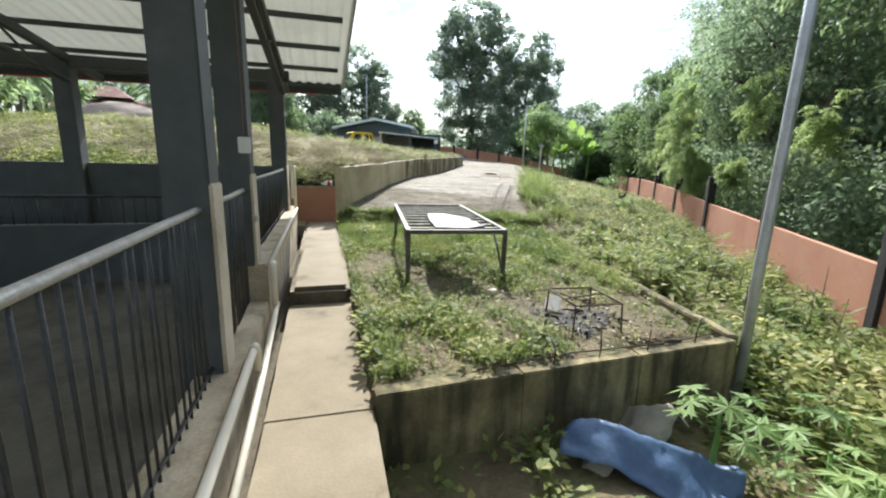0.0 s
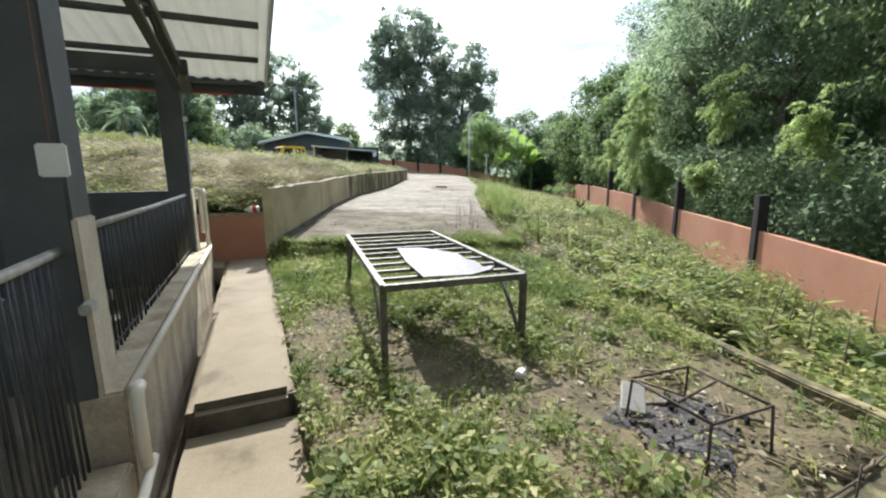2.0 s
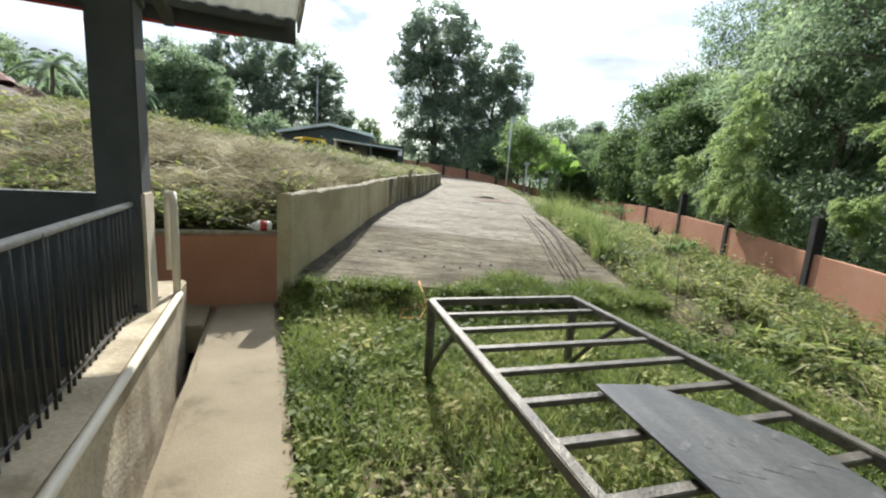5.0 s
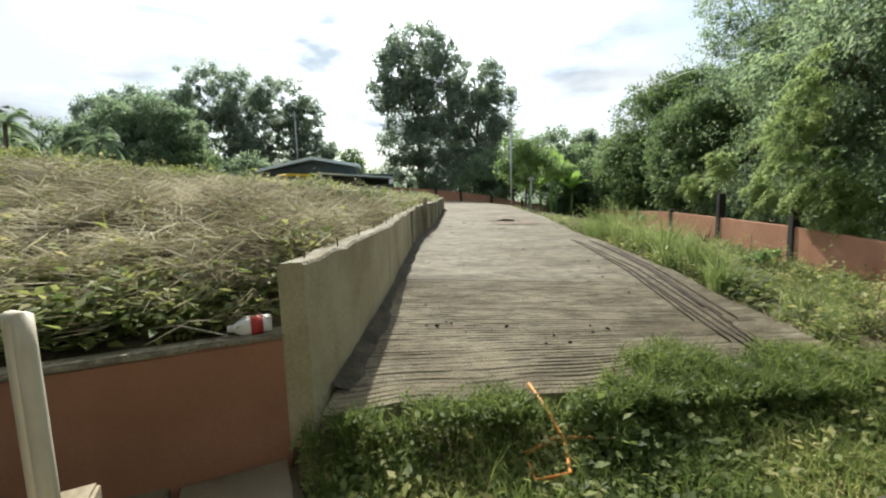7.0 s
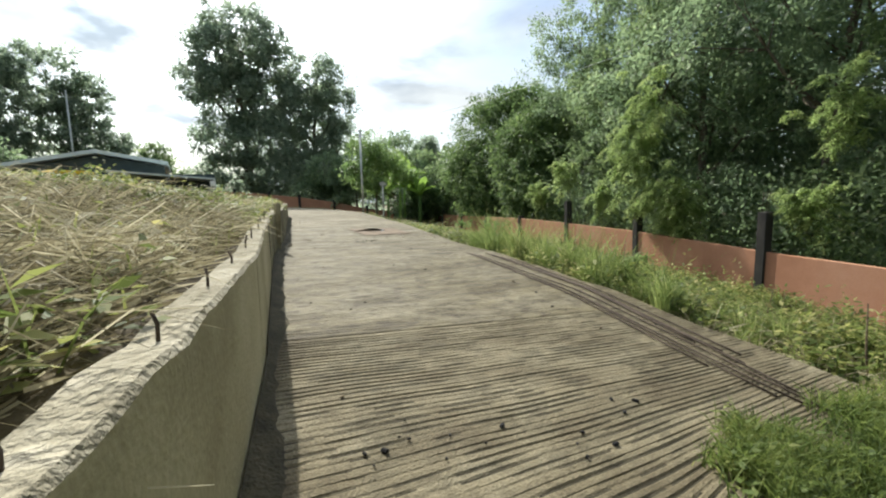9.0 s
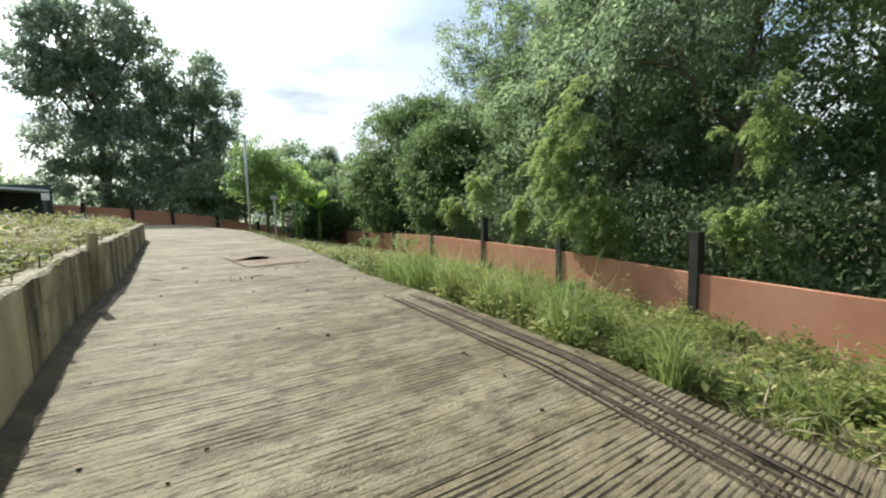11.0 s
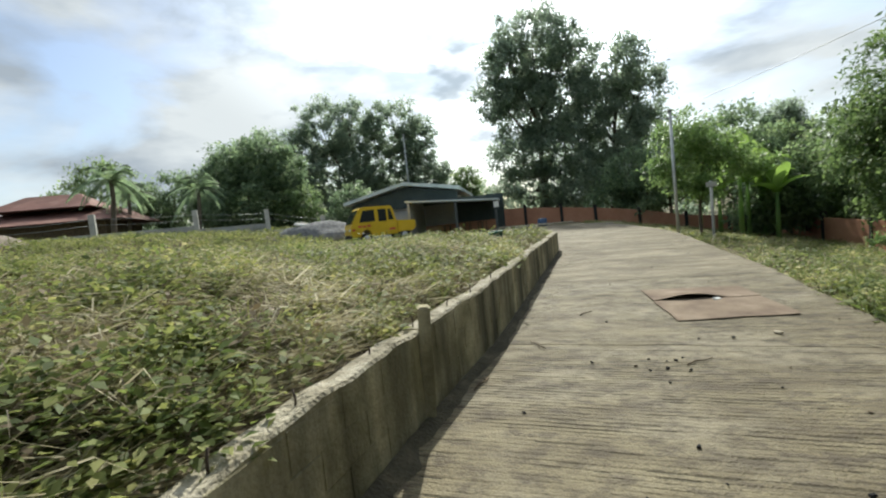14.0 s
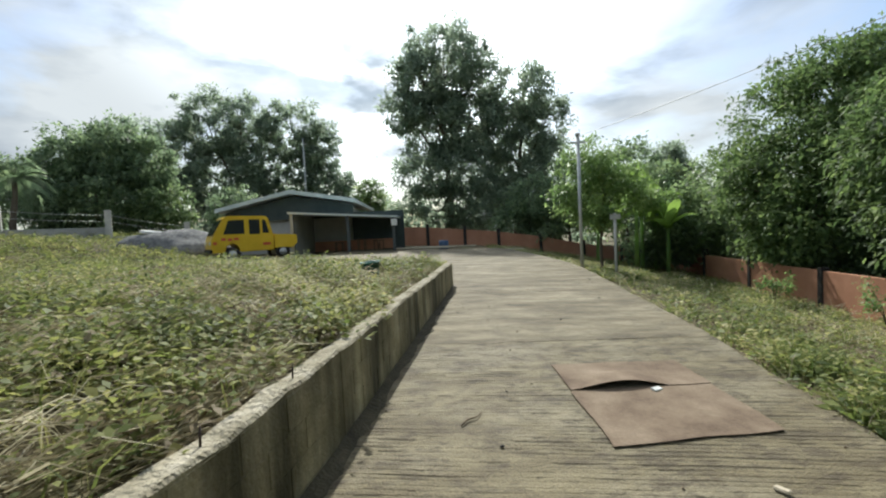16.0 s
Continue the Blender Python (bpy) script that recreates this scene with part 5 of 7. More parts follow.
# droppings, leaves and clods on the concrete
for k in range(70):
    y = rr.uniform(10.4, 27)
    x = rr.uniform(float(np.interp(y, WALL_Y, WALL_X)) + 0.15, float(np.interp(y, EDGE_Y, EDGE_X)) - 0.1)
    s = rr.uniform(0.007, 0.022)
    thing("clod", "dark crumb of dried mud on the driveway", "mud", pose(x, y, float(road_z(x, y)) + 0.008 + s * 0.2, rr.uniform(-20, 20), 0, rr.uniform(0, 360)), "mud crumbs on the driveway", me=box(s * 1.8, s, s * 0.7, M_char if k % 3 else M_twig, (0, 0, 0), s * 0.22, wob=s * 0.4, cuts=1))
for x, y in ((1.2, 18.3), (1.25, 18.2), (1.35, 18.35), (-1.15, 11.1), (-1.3, 11.15), (-0.9, 11.0), (0.1, 10.9), (-0.3, 10.6)):
    for q in range(3):
        s = rr.uniform(0.008, 0.026)
        px, py = x + rr.gauss(0, 0.12), y + rr.gauss(0, 0.12)
        thing("clod", "dark crumb of dried mud on the driveway", "mud", pose(px, py, float(road_z(px, py)) + 0.012, 0, 0, rr.uniform(0, 360)), "mud crumbs on the driveway", me=box(s * 1.7, s, s * 0.8, M_char, (0, 0, 0), s * 0.25, wob=s * 0.4, cuts=1))
for x, y, a in ((1.55, 18.3, 20), (-0.35, 17.9, 60), (0.2, 18.9, 110), (0.9, 20.1, 40)):
    thing("twig", "dry twig lying on the driveway", "twig", pose(x, y, float(road_z(x, y)) + 0.012, 0, 0, a), me=tube([(-0.14, 0, 0), (-0.03, 0.03, 0.008), (0.06, 0.01, 0.004), (0.16, 0.05, 0)], [0.007, 0.008, 0.006, 0.003], M_twig, 5))

# ---- hose and bottle at the foot of the drive ----
thing("garden_hose", "orange plastic hose looped in the grass", "hose", pose(-0.85, 9.5, 0.045), me=tube([(0.02, 0.52, 0.3), (0.06, 0.3, 0.22), (0.08, 0.05, 0.12), (0.0, -0.2, 0.08), (-0.22, -0.22, 0.08), (-0.2, 0.0, 0.1), (0.05, 0.1, 0.12), (0.35, 0.06, 0.1), (0.6, 0.0, 0.08)], 0.012, M_hose, 8))
bottle = thing("plastic_bottle", "white plastic jug with a red label on the wall top", "bottle", pose(-2.56, 9.96, 0.955, 90, 0, -72))
bm = bmesh.new()
prof = [(0.0, 0.0), (0.055, 0.0), (0.062, 0.02), (0.062, 0.14), (0.055, 0.17), (0.03, 0.21), (0.022, 0.22), (0.022, 0.25), (0.0, 0.25)]
rings = [[bm.verts.new((r * math.cos(a), r * math.sin(a), z)) for a in [2 * math.pi * j / 16 for j in range(16)]] for r, z in prof[1:-1]]
for a, b in zip(rings, rings[1:]):
    for j in range(16):
        bm.faces.new((a[j], a[(j + 1) % 16], b[(j + 1) % 16], b[j]))
bm.faces.new(rings[0][::-1])
bm.faces.new(rings[-1])
part("body", finish(bm, M_white, True), bottle)
part("label", tube([(0, 0, 0.05), (0, 0, 0.12)], 0.0635, M_red, 16), bottle, "red paper label")

# ---- bucket on the bank ----
bz = float(bank_z(np.array([-0.3]), np.array([24.3]))[0])
bucket = thing("bucket", "dark green plastic bucket standing in the weeds", "bucket", pose(-0.3, 24.3, bz + 0.02, 3, -4, 0))
bm = bmesh.new()
prof = [(0.02, 0.0), (0.12, 0.0), (0.165, 0.34), (0.178, 0.34), (0.178, 0.365), (0.155, 0.365), (0.11, 0.02), (0.02, 0.02)]
rings = [[bm.verts.new((r * math.cos(a), r * math.sin(a), z)) for a in [2 * math.pi * j / 20 for j in range(20)]] for r, z in prof]
for a, b in zip(rings, rings[1:]):
    for j in range(20):
        bm.faces.new((a[j], a[(j + 1) % 20], b[(j + 1) % 20], b[j]))
part("body", finish(bm, M_bucket, True), bucket)
part("handle", tube([(0.17 * math.cos(a), -0.02, 0.34 + 0.1 * math.sin(a) - 0.05) for a in [math.pi * k / 8 for k in range(9)]], 0.005, M_rail, 6), bucket)

# ---- lamp poles by the drive, and the wire ----
for x, y, zb, top, r, label in ((5.5, 29.5, 1.05, 5.12, 0.05, "slim grey steel lamp pole beside the driveway"), (6.75, 29.9, 0.75, 2.75, 0.045, "short pale concrete stake beside the driveway")):
    lp = thing("lamp_pole", label, "pole", pose(x, y, 0))
    part("shaft", tube([(0, 0, zb - 0.5), (0, 0, (zb + top) / 2), (0.01, 0, top)], r, M_galv if r == 0.05 else M_concpost, 10), lp)
    if r == 0.05:
        part("cap", tube([(0, 0, top), (0, 0, top + 0.08)], 0.07, M_galv, 10), lp)
        part("cross_arm", box(0.5, 0.05, 0.05, M_galv, (0, 0, top - 0.2), 0.005), lp)
    else:
        part("sign", box(0.34, 0.02, 0.16, M_concpost, (0.0, -0.05, top - 0.12), 0.004), lp, "small weathered board")
wp = [Vector((5.5, 29.5, 5.1)), Vector((12.2, 14.0, 7.0))]
thing("overhead_wire", "sagging pale overhead wire from the lamp pole", "wire", me=tube([tuple(wp[0].lerp(wp[1], f) - Vector((0, 0, 0.35 * 4 * f * (1 - f)))) for f in [k / 12 for k in range(13)]], 0.008, M_galv, 6))
mast = thing("antenna_mast", "thin pale steel mast behind the farmhouse", "mast", pose(-10.3, 60.4, 0))
part("shaft", tube([(0, 0, 1), (0, 0, 8), (0, 0, 12.4)], [0.09, 0.08, 0.05], M_galv, 8), mast)
part("cross_arm", box(0.7, 0.05, 0.05, M_galv, (0, 0, 11.8), 0.005), mast)

# ---- yellow utility van ----
van = thing("utility_van", "small yellow utility van with red markings parked on gravel", "van", pose(-7.2, 33.3, 1.72, 0, 0, 34))


def extrude_side(profile, width, material, bevel=0.03):
    """A body shape from its side outline (x along, z up)."""
    bm = bmesh.new()
    a = [bm.verts.new((x, 0, z)) for x, z in profile]
    b = [bm.verts.new((x, width, z)) for x, z in profile]
    n = len(profile)
    bm.faces.new(a)
    bm.faces.new(b[::-1])
    for i in range(n):
        bm.faces.new((a[i], b[i], b[(i + 1) % n], a[(i + 1) % n]))
    bmesh.ops.recalc_face_normals(bm, faces=bm.faces)
    bmesh.ops.bevel(bm, geom=bm.edges[:], offset=bevel, segments=2, affect="EDGES")
    return finish(bm, material)


body = part("cab", extrude_side([(0.0, 0.35), (-0.02, 0.75), (0.06, 0.98), (0.46, 1.68), (0.62, 1.76), (2.0, 1.74), (2.1, 1.66), (2.28, 0.98), (2.28, 0.35), (1.0, 0.35), (0.92, 0.6), (0.72, 0.7), (0.52, 0.6), (0.44, 0.35)], 1.4, M_yellow), van)
part("cargo_bed", extrude_side([(2.3, 0.42), (2.3, 1.0), (3.22, 0.94), (3.24, 0.6), (3.05, 0.42)], 1.36, M_yellow, 0.02), van)
part("windscreen", extrude_side([(0.085, 1.02), (0.45, 1.63), (0.43, 1.645), (0.06, 1.03)], 1.2, M_glass, 0.004), van, m=pose(-0.012, 0.1, 0))
for name, pr in (("side_window", [(0.42, 1.05), (0.62, 1.58), (1.18, 1.6), (1.18, 1.05)]), ("rear_window", [(1.86, 1.05), (1.86, 1.58), (1.98, 1.58), (2.12, 1.05)])):
    part(name, extrude_side(pr, 1.424, M_glass, 0.006), van, m=pose(0, -0.012, 0))
part("side_panel", extrude_side([(1.36, 1.02), (1.36, 1.6), (1.76, 1.6), (1.76, 1.02)], 1.424, M_glass, 0.006), van, "dark rear side pane", pose(0, -0.012, 0))
for k, (x, z, w) in enumerate([(0.42, 0.86, 0.16), (0.64, 0.84, 0.16), (0.86, 0.86, 0.18), (2.0, 0.62, 0.3), (0.12, 0.72, 0.14)]):
    part("marking", box(w, 0.01, 0.1, M_decal, (x, -0.006, z), 0.002), van, "red marking bar", pose(0, 0, 0, 0, 0, 0))
for x in (0.72, 2.62):
    for y in (0.02, 1.24):
        w = part("wheel", tube([(0, -0.08, 0), (0, 0.08, 0)], 0.27, M_black, 20), van, m=pose(x, y + 0.07, 0.27))
        part("rim", tube([(0, -0.085, 0), (0, -0.07, 0)], 0.15, M_galv, 14), w)
part("bumper", box(0.08, 1.4, 0.14, M_black, (-0.02, 0.7, 0.42), 0.02), van)
for y in (0.2, 1.2):
    part("headlight", box(0.03, 0.22, 0.12, M_white, (-0.02, y, 0.72), 0.01), van)
part("under_frame", box(2.3, 0.9, 0.12, M_black, (1.9, 0.7, 0.42), 0.01), van)

# ---- farmhouse ----
house = thing("farmhouse", "low grey farmhouse with a pale green sheet roof and open porch", "house")
hx0, hx1, hxm, hy0, hy1 = -10.0, -2.9, -6.1, 40.4, 50.0
part("wall", box(6.6, 9.0, 2.7, M_house, (-6.4, 45.2, 2.7), 0.02), house)
bm = bmesh.new()
g0 = [bm.verts.new(p) for p in ((hx0 + 0.3, 40.45, 4.0), (hxm, 40.45, 4.76), (hx1, 40.45, 4.2), (hx1, 40.45, 3.5), (hx0 + 0.3, 40.45, 3.5))]
g1 = [bm.verts.new((v.co.x, 40.6, v.co.z)) for v in g0]
bm.faces.new(g0)
bm.faces.new(g1[::-1])
for i in range(5):
    bm.faces.new((g0[i], g0[(i + 1) % 5], g1[(i + 1) % 5], g1[i]))
part("gable", finish(bm, M_gableshade), house, "green gable with the roof shadow painted in")
for (xa, za), (xb, zb) in (((hx0, 4.02), (hxm, 4.86)), ((hxm, 4.86), (hx1 + 0.2, 4.26))):
    bm = bmesh.new()
    vs = [bm.verts.new((x, y, z + dz)) for dz in (0, 0.2) for x, y, z in ((xa, 39.9, za), (xb, 39.9, zb), (xb, hy1, zb), (xa, hy1, za))]
    for f in ((3, 2, 1, 0), (4, 5, 6, 7), (0, 1, 5, 4), (1, 2, 6, 5), (2, 3, 7, 6), (3, 0, 4, 7)):
        bm.faces.new([vs[i] for i in f])
    part("roof", finish(bm, M_roofgreen), house)
porch_a, porch_b = Vector((-5.2, 36.6)), Vector((-0.45, 37.6))
bm = bmesh.new()
vs = [bm.verts.new(p) for dz in (0, 0.09) for p in ((-5.3, 36.5, 3.6 + dz), (-0.4, 37.4, 3.24 + dz), (-0.4, 42.0, 3.34 + dz), (-5.3, 41.0, 3.66 + dz))]
for f in ((3, 2, 1, 0), (4, 5, 6, 7), (0, 1, 5, 4), (1, 2, 6, 5), (2, 3, 7, 6), (3, 0, 4, 7)):
    bm.faces.new([vs[i] for i in f])
part("porch_roof", finish(bm, M_roofgreen), house, "pale porch roof sheet")
for x, y, zt in ((-5.15, 36.7, 3.6), (-2.7, 37.1, 3.4), (-0.6, 37.5, 3.25)):
    part("porch_post", box(0.14, 0.14, zt - 1.2, M_dark, (x, y, (zt + 1.2) / 2), 0.01), house)
part("porch_wall", box(0.14, 4.0, 2.2, M_house, (-5.15, 38.6, 2.5), 0.01), house, "grey porch side wall")
part("porch_wall", box(4.4, 0.14, 0.55, M_orange, (-2.9, 40.6, 1.95), 0.01), house, "low dull red porch wall")
part("back_wall", box(5.0, 0.14, 2.4, M_gableshade, (-2.7, 41.4, 2.6), 0.01), house, "porch back wall in the same shade-darkened green")
part("meter_box", box(0.28, 0.1, 0.32, M_white, (-0.55, 37.38, 3.02), 0.01), house, "white meter box")
for k, (x, y, h) in enumerate(((-3.6, 39.6, 0.8), (-2.4, 39.4, 1.0), (-1.5, 39.2, 0.85))):
    bench = thing("porch_stool", "dark wooden stool in the shaded porch", "stool", pose(x, y, 1.65, 0, 0, 20 * k))
    part("seat", box(0.42, 0.42, 0.05, M_twig, (0, 0, h * 0.6), 0.01), bench)
    for sx in (-0.17, 0.17):
        for sy in (-0.17, 0.17):
            part("leg", box(0.045, 0.045, h * 0.6, M_twig, (sx, sy, h * 0.3), 0.005), bench)
for k, (x, y, a) in enumerate(((0.6, 38.2, 8), (1.3, 38.9, -14), (2.6, 39.6, 25), (5.2, 40.2, -30))):
    thing("timber_plank", "pale weathered plank lying in the yard", "plank", pose(x, y, float(ground_z(x, y)) + 0.16, 0, 2, a), me=box(2.3, 0.22, 0.06, M_cream, (0, 0, 0), 0.01, wob=0.01, cuts=1))
thing("drum", "blue plastic drum in the yard", "drum", pose(1.9, 39.5, float(ground_z(1.9, 39.5)) - 0.02), me=tube([(0, 0, 0), (0, 0, 0.1), (0, 0, 0.45), (0, 0, 0.5)], [0.24, 0.26, 0.26, 0.23], M_blue, 18))

# ---- gravel heap, brown mound, far posts ----
def heap(rx, ry, h, material, seed):
    bm = bmesh.new()
    bmesh.ops.create_icosphere(bm, subdivisions=4, radius=1.0)
    bmesh.ops.delete(bm, geom=[v for v in bm.verts if v.co.z < -0.25], context="VERTS")
    for v in bm.verts:
        n = noise.noise(v.co * 1.7 + Vector((seed, 0, 0))) * 0.3 + noise.noise(v.co * 5 + Vector((seed, 0, 0))) * 0.1
        v.co *= 1 + n * 0.5
        v.co = Vector((v.co.x * rx, v.co.y * ry, h * (v.co.z if v.co.z < 0 else v.co.z ** 1.3)))
    return finish(bm, material, True)


thing("gravel_heap", "low heap of grey gravel", "gravel", pose(-10.6, 36.4, 1.95), kind="stuff", me=heap(3.2, 1.6, 1.15, M_gravel, 3))
thing("cement_bag", "white cement bag on the gravel heap", "bag", pose(-10.8, 35.9, 3.03, 4, 10, 20), me=box(0.95, 0.5, 0.16, M_white, (0, 0, 0), 0.06, wob=0.03, cuts=3))
for x, y, s, k in ((-17.5, 24.0, 2.2, 1), (-15.2, 22.0, 1.4, 5)):
    thing("earth_mound", "weathered brown mound of earth on the bank", "mound", pose(x, y, float(bank_z(np.array([x]), np.array([y]))[0]) - 0.2), kind="stuff", me=heap(s * 1.6, s, s * 0.55, M_rock, k))
wf = thing("wall_north", "low grey block wall with pale concrete posts", "wall", kind="structure")
fp = [(-24.5, 31.0), (-21.0, 33.4), (-17.2, 36.0), (-14.2, 38.2), (-11.6, 40.2)]
for i, (x, y) in enumerate(fp):
    z = float(bank_z(np.array([x]), np.array([y]))[0])
    part("post", box(0.26, 0.26, 1.7, M_concpost, (0, 0, 0.55), 0.015, wob=0.01, cuts=1), wf, m=pose(x, y, z + 0.0, 0, 0, 33))
    if i + 1 < len(fp):
        x2, y2 = fp[i + 1]
        z2 = float(bank_z(np.array([x2]), np.array([y2]))[0])
        L = math.hypot(x2 - x, y2 - y)
        part("wall_panel", box(L - 0.28, 0.12, 1.0, M_house, (0, 0, 0), 0.01), wf, m=pose((x + x2) / 2, (y + y2) / 2, (z + z2) / 2 - 0.05, 0, 0, math.degrees(math.atan2(y2 - y, x2 - x))))
        for q in (0.85, 1.15):
            part("wire", tube([(x, y, z + q), ((x + x2) / 2, (y + y2) / 2, (z + z2) / 2 + q - 0.05), (x2, y2, z2 + q)], 0.008, M_galv, 5), wf)
cot = thing("cottage", "small cottage with a rusty red sheet roof", "house", pose(-31.0, 40.0, 2.0, 0, 0, 25))
part("wall", box(8.0, 6.0, 3.0, M_twig, (0, 0, 1.5), 0.02), cot)
for z, w, d in ((3.0, 10.4, 8.0), (4.1, 6.0, 4.4)):
    bm = bmesh.new()
    vs = [bm.verts.new(p) for p in ((-w / 2, -d / 2, z), (w / 2, -d / 2, z), (w / 2, d / 2, z), (-w / 2, d / 2, z), (-w / 2 + 1.4, 0, z + 1.1), (w / 2 - 1.4, 0, z + 1.1))]
    for f in ((0, 1, 5, 4), (1, 2, 5), (2, 3, 4, 5), (3, 0, 4), (3, 2, 1, 0)):
        bm.faces.new([vs[i] for i in f])
    part("roof", finish(bm, M_roofred), cot)


# ---- plants ----
RNG = np.random.default_rng(7)


def unit(v):
    return v / np.maximum(np.linalg.norm(v, axis=-1, keepdims=True), 1e-9)


def leaves_of(P, D, N, L, W, fold=0.12):
    """Folded leaf blades: base, two shoulders, tip. L and W are arrays."""
    D = unit(D)
    S = unit(np.cross(D, N))
    U = np.cross(S, D)
    L, W = np.asarray(L)[:, None], np.asarray(W)[:, None]
    mid = P + D * L * 0.45
    return np.stack([P, mid + S * W / 2 + U * W * fold, P + D * L - U * L * 0.08, mid - S * W / 2 + U * W * fold], 1)


def blades_of(P, D1, D2, L, W):
    """Bent grass blades, two quads each."""
    D1, D2 = unit(D1), unit(D2)
    S = unit(np.cross(D1, np.stack([RNG.normal(size=len(P)), RNG.normal(size=len(P)), np.zeros(len(P))], 1)))
    L, W = np.asarray(L)[:, None], np.asarray(W)[:, None]
    m = P + D1 * L * 0.55
    t = m + D2 * L * 0.45
    a = np.stack([P - S * W / 2, P + S * W / 2, m + S * W * 0.42, m - S * W * 0.42], 1)
    b = np.stack([m - S * W * 0.42, m + S * W * 0.42, t + S * W * 0.06, t - S * W * 0.06], 1)
    return np.concatenate([a, b], 1).reshape(-1, 4, 3)


def crown(blobs, n, size, clump=0.55, per=55, droop=0.35, slim=0.42, rng=None, fill=0.5):
    """Leaf clumps spread over the outer part of several ellipsoids, with gaps between them."""
    r = rng or RNG
    B = np.array(blobs, float)
    wt = (B[:, 3] * B[:, 4] * B[:, 5]) ** (2 / 3)
    nc = max(1, n // per)
    which = r.choice(len(B), nc, p=wt / wt.sum())
    d = unit(r.normal(size=(nc, 3)))
    rad = (fill + (1 - fill) * r.random(nc))[:, None] * (1 + 0.1 * r.normal(size=(nc, 1)))
    C = B[which, :3] + d * rad * B[which, 3:6]
    cr = clump * (0.55 + 0.9 * r.random(nc))
    P = np.repeat(C, per, 0) + r.normal(size=(nc * per, 3)) * np.repeat(cr, per)[:, None] * np.array([0.5, 0.5, 0.36])
    out = np.repeat(d, per, 0)
    D = unit(out * 0.6 + r.normal(size=P.shape) * 0.6 + np.array([0, 0, -droop]))
    N = unit(out * 0.4 + np.array([0, 0, 0.9]) + r.normal(size=P.shape) * 0.45)
    L = size * (0.6 + 0.8 * r.random(len(P)))
    return leaves_of(P, D, N, L, L * slim)


def limbs(base, blobs, r0, rng, height=None):
    """Tapered trunk with a limb to every blob."""
    bm = bmesh.new()
    top = max(b[2] for b in blobs)
    b0 = Vector(base)
    ax = Vector((sum(b[0] for b in blobs) / len(blobs), sum(b[1] for b in blobs) / len(blobs), top))
    pts, rad = [], []
    for k in range(9):
        f = k / 8
        p = b0.lerp(ax, f) + Vector((rng.uniform(-1, 1), rng.uniform(-1, 1), 0)) * 0.12 * (f > 0) * (ax - b0).length / 8
        pts.append(p)
        rad.append(r0 * (1.25 if k == 0 else 1) * (1 - 0.82 * f))
    tube_into(bm, pts, rad, 9)
    for b in blobs:
        c = Vector(b[:3])
        f = min(0.85, max(0.25, 0.75 * (c.z - b0.z) / max(top - b0.z, 0.1)))
        s = pts[int(f * 8)]
        mid = s.lerp(c, 0.5) + Vector((0, 0, -0.1 * (c - s).length))
        tube_into(bm, [s, mid, c, c + (c - mid) * 0.5], [r0 * 0.45, r0 * 0.3, r0 * 0.16, r0 * 0.05], 6)
        for q in range(4):
            e = c + Vector((rng.uniform(-1, 1) * b[3], rng.uniform(-1, 1) * b[4], rng.uniform(-0.6, 0.9) * b[5])) * 0.75
            tube_into(bm, [mid.lerp(c, 0.6), c.lerp(e, 0.5), e], [r0 * 0.16, r0 * 0.1, r0 * 0.03], 5)
    return finish(bm, M_bark, True)


def tree(name, label, base, blobs, n, size, material, r0=0.2, category="tree", group="", seed=0, **kw):
    rng = random.Random(seed)
    t = thing(name, label, category, pose(*base), group)
    loc = [(b[0] - base[0], b[1] - base[1], b[2] - base[2], *b[3:]) for b in blobs]
    part("trunk", limbs((0, 0, -0.3), loc, r0, rng), t)
    part("crown", quads("crown", crown(loc, n, size, rng=np.random.default_rng(seed), **kw), 4, material), t)
    return t


def fx(y):
    return 7.63 + 0.2568 * (y - 9.75)


# tall trees standing over the boundary wall
TALL = [(-5.0, 3.4, 11), (-1.0, 3.0, 12), (3.0, 3.4, 13), (6.6, 3.0, 12), (10.0, 3.6, 13.5), (13.6, 3.2, 13), (17.0, 3.4, 14), (20.2, 4.6, 11.5), (23.5, 5.2, 15)]
for k, (y, off, top) in enumerate(TALL):
    rg = random.Random(100 + k)
    x = fx(y) + off
    zb = float(np.interp(y, FENCE_Y, FENCE_BASE))
    blobs = []
    for q in range(9):
        a, f = rg.uniform(0, 6.28), (q + 0.5) / 9
        z = zb + 3.3 + (top - 4.5) * f + rg.uniform(-0.5, 0.5)
        w = 1.15 + 0.95 * math.sin(math.pi * (0.25 + 0.65 * f))
        rr_ = 1.5 * (0.4 + 0.8 * math.sin(math.pi * (0.15 + 0.7 * f)))
        blobs.append((x + rr_ * math.cos(a), y + rr_ * math.sin(a) * 1.1, z, w * rg.uniform(0.9, 1.25), w * rg.uniform(0.9, 1.25), w * rg.uniform(0.75, 1.05)))
    tree("broadleaf_tree", ("tall dark leafy tree leaning over the boundary wall", "tall tree with hanging mid-green leaf clumps behind the wall")[k % 2], (x, y, zb), blobs, 36000, 0.14 if k % 2 else 0.16, (L_dark, L_mid, L_dark)[k % 3], 0.16, group="trees behind the boundary wall", seed=k, clump=0.42, per=60, fill=0.5)

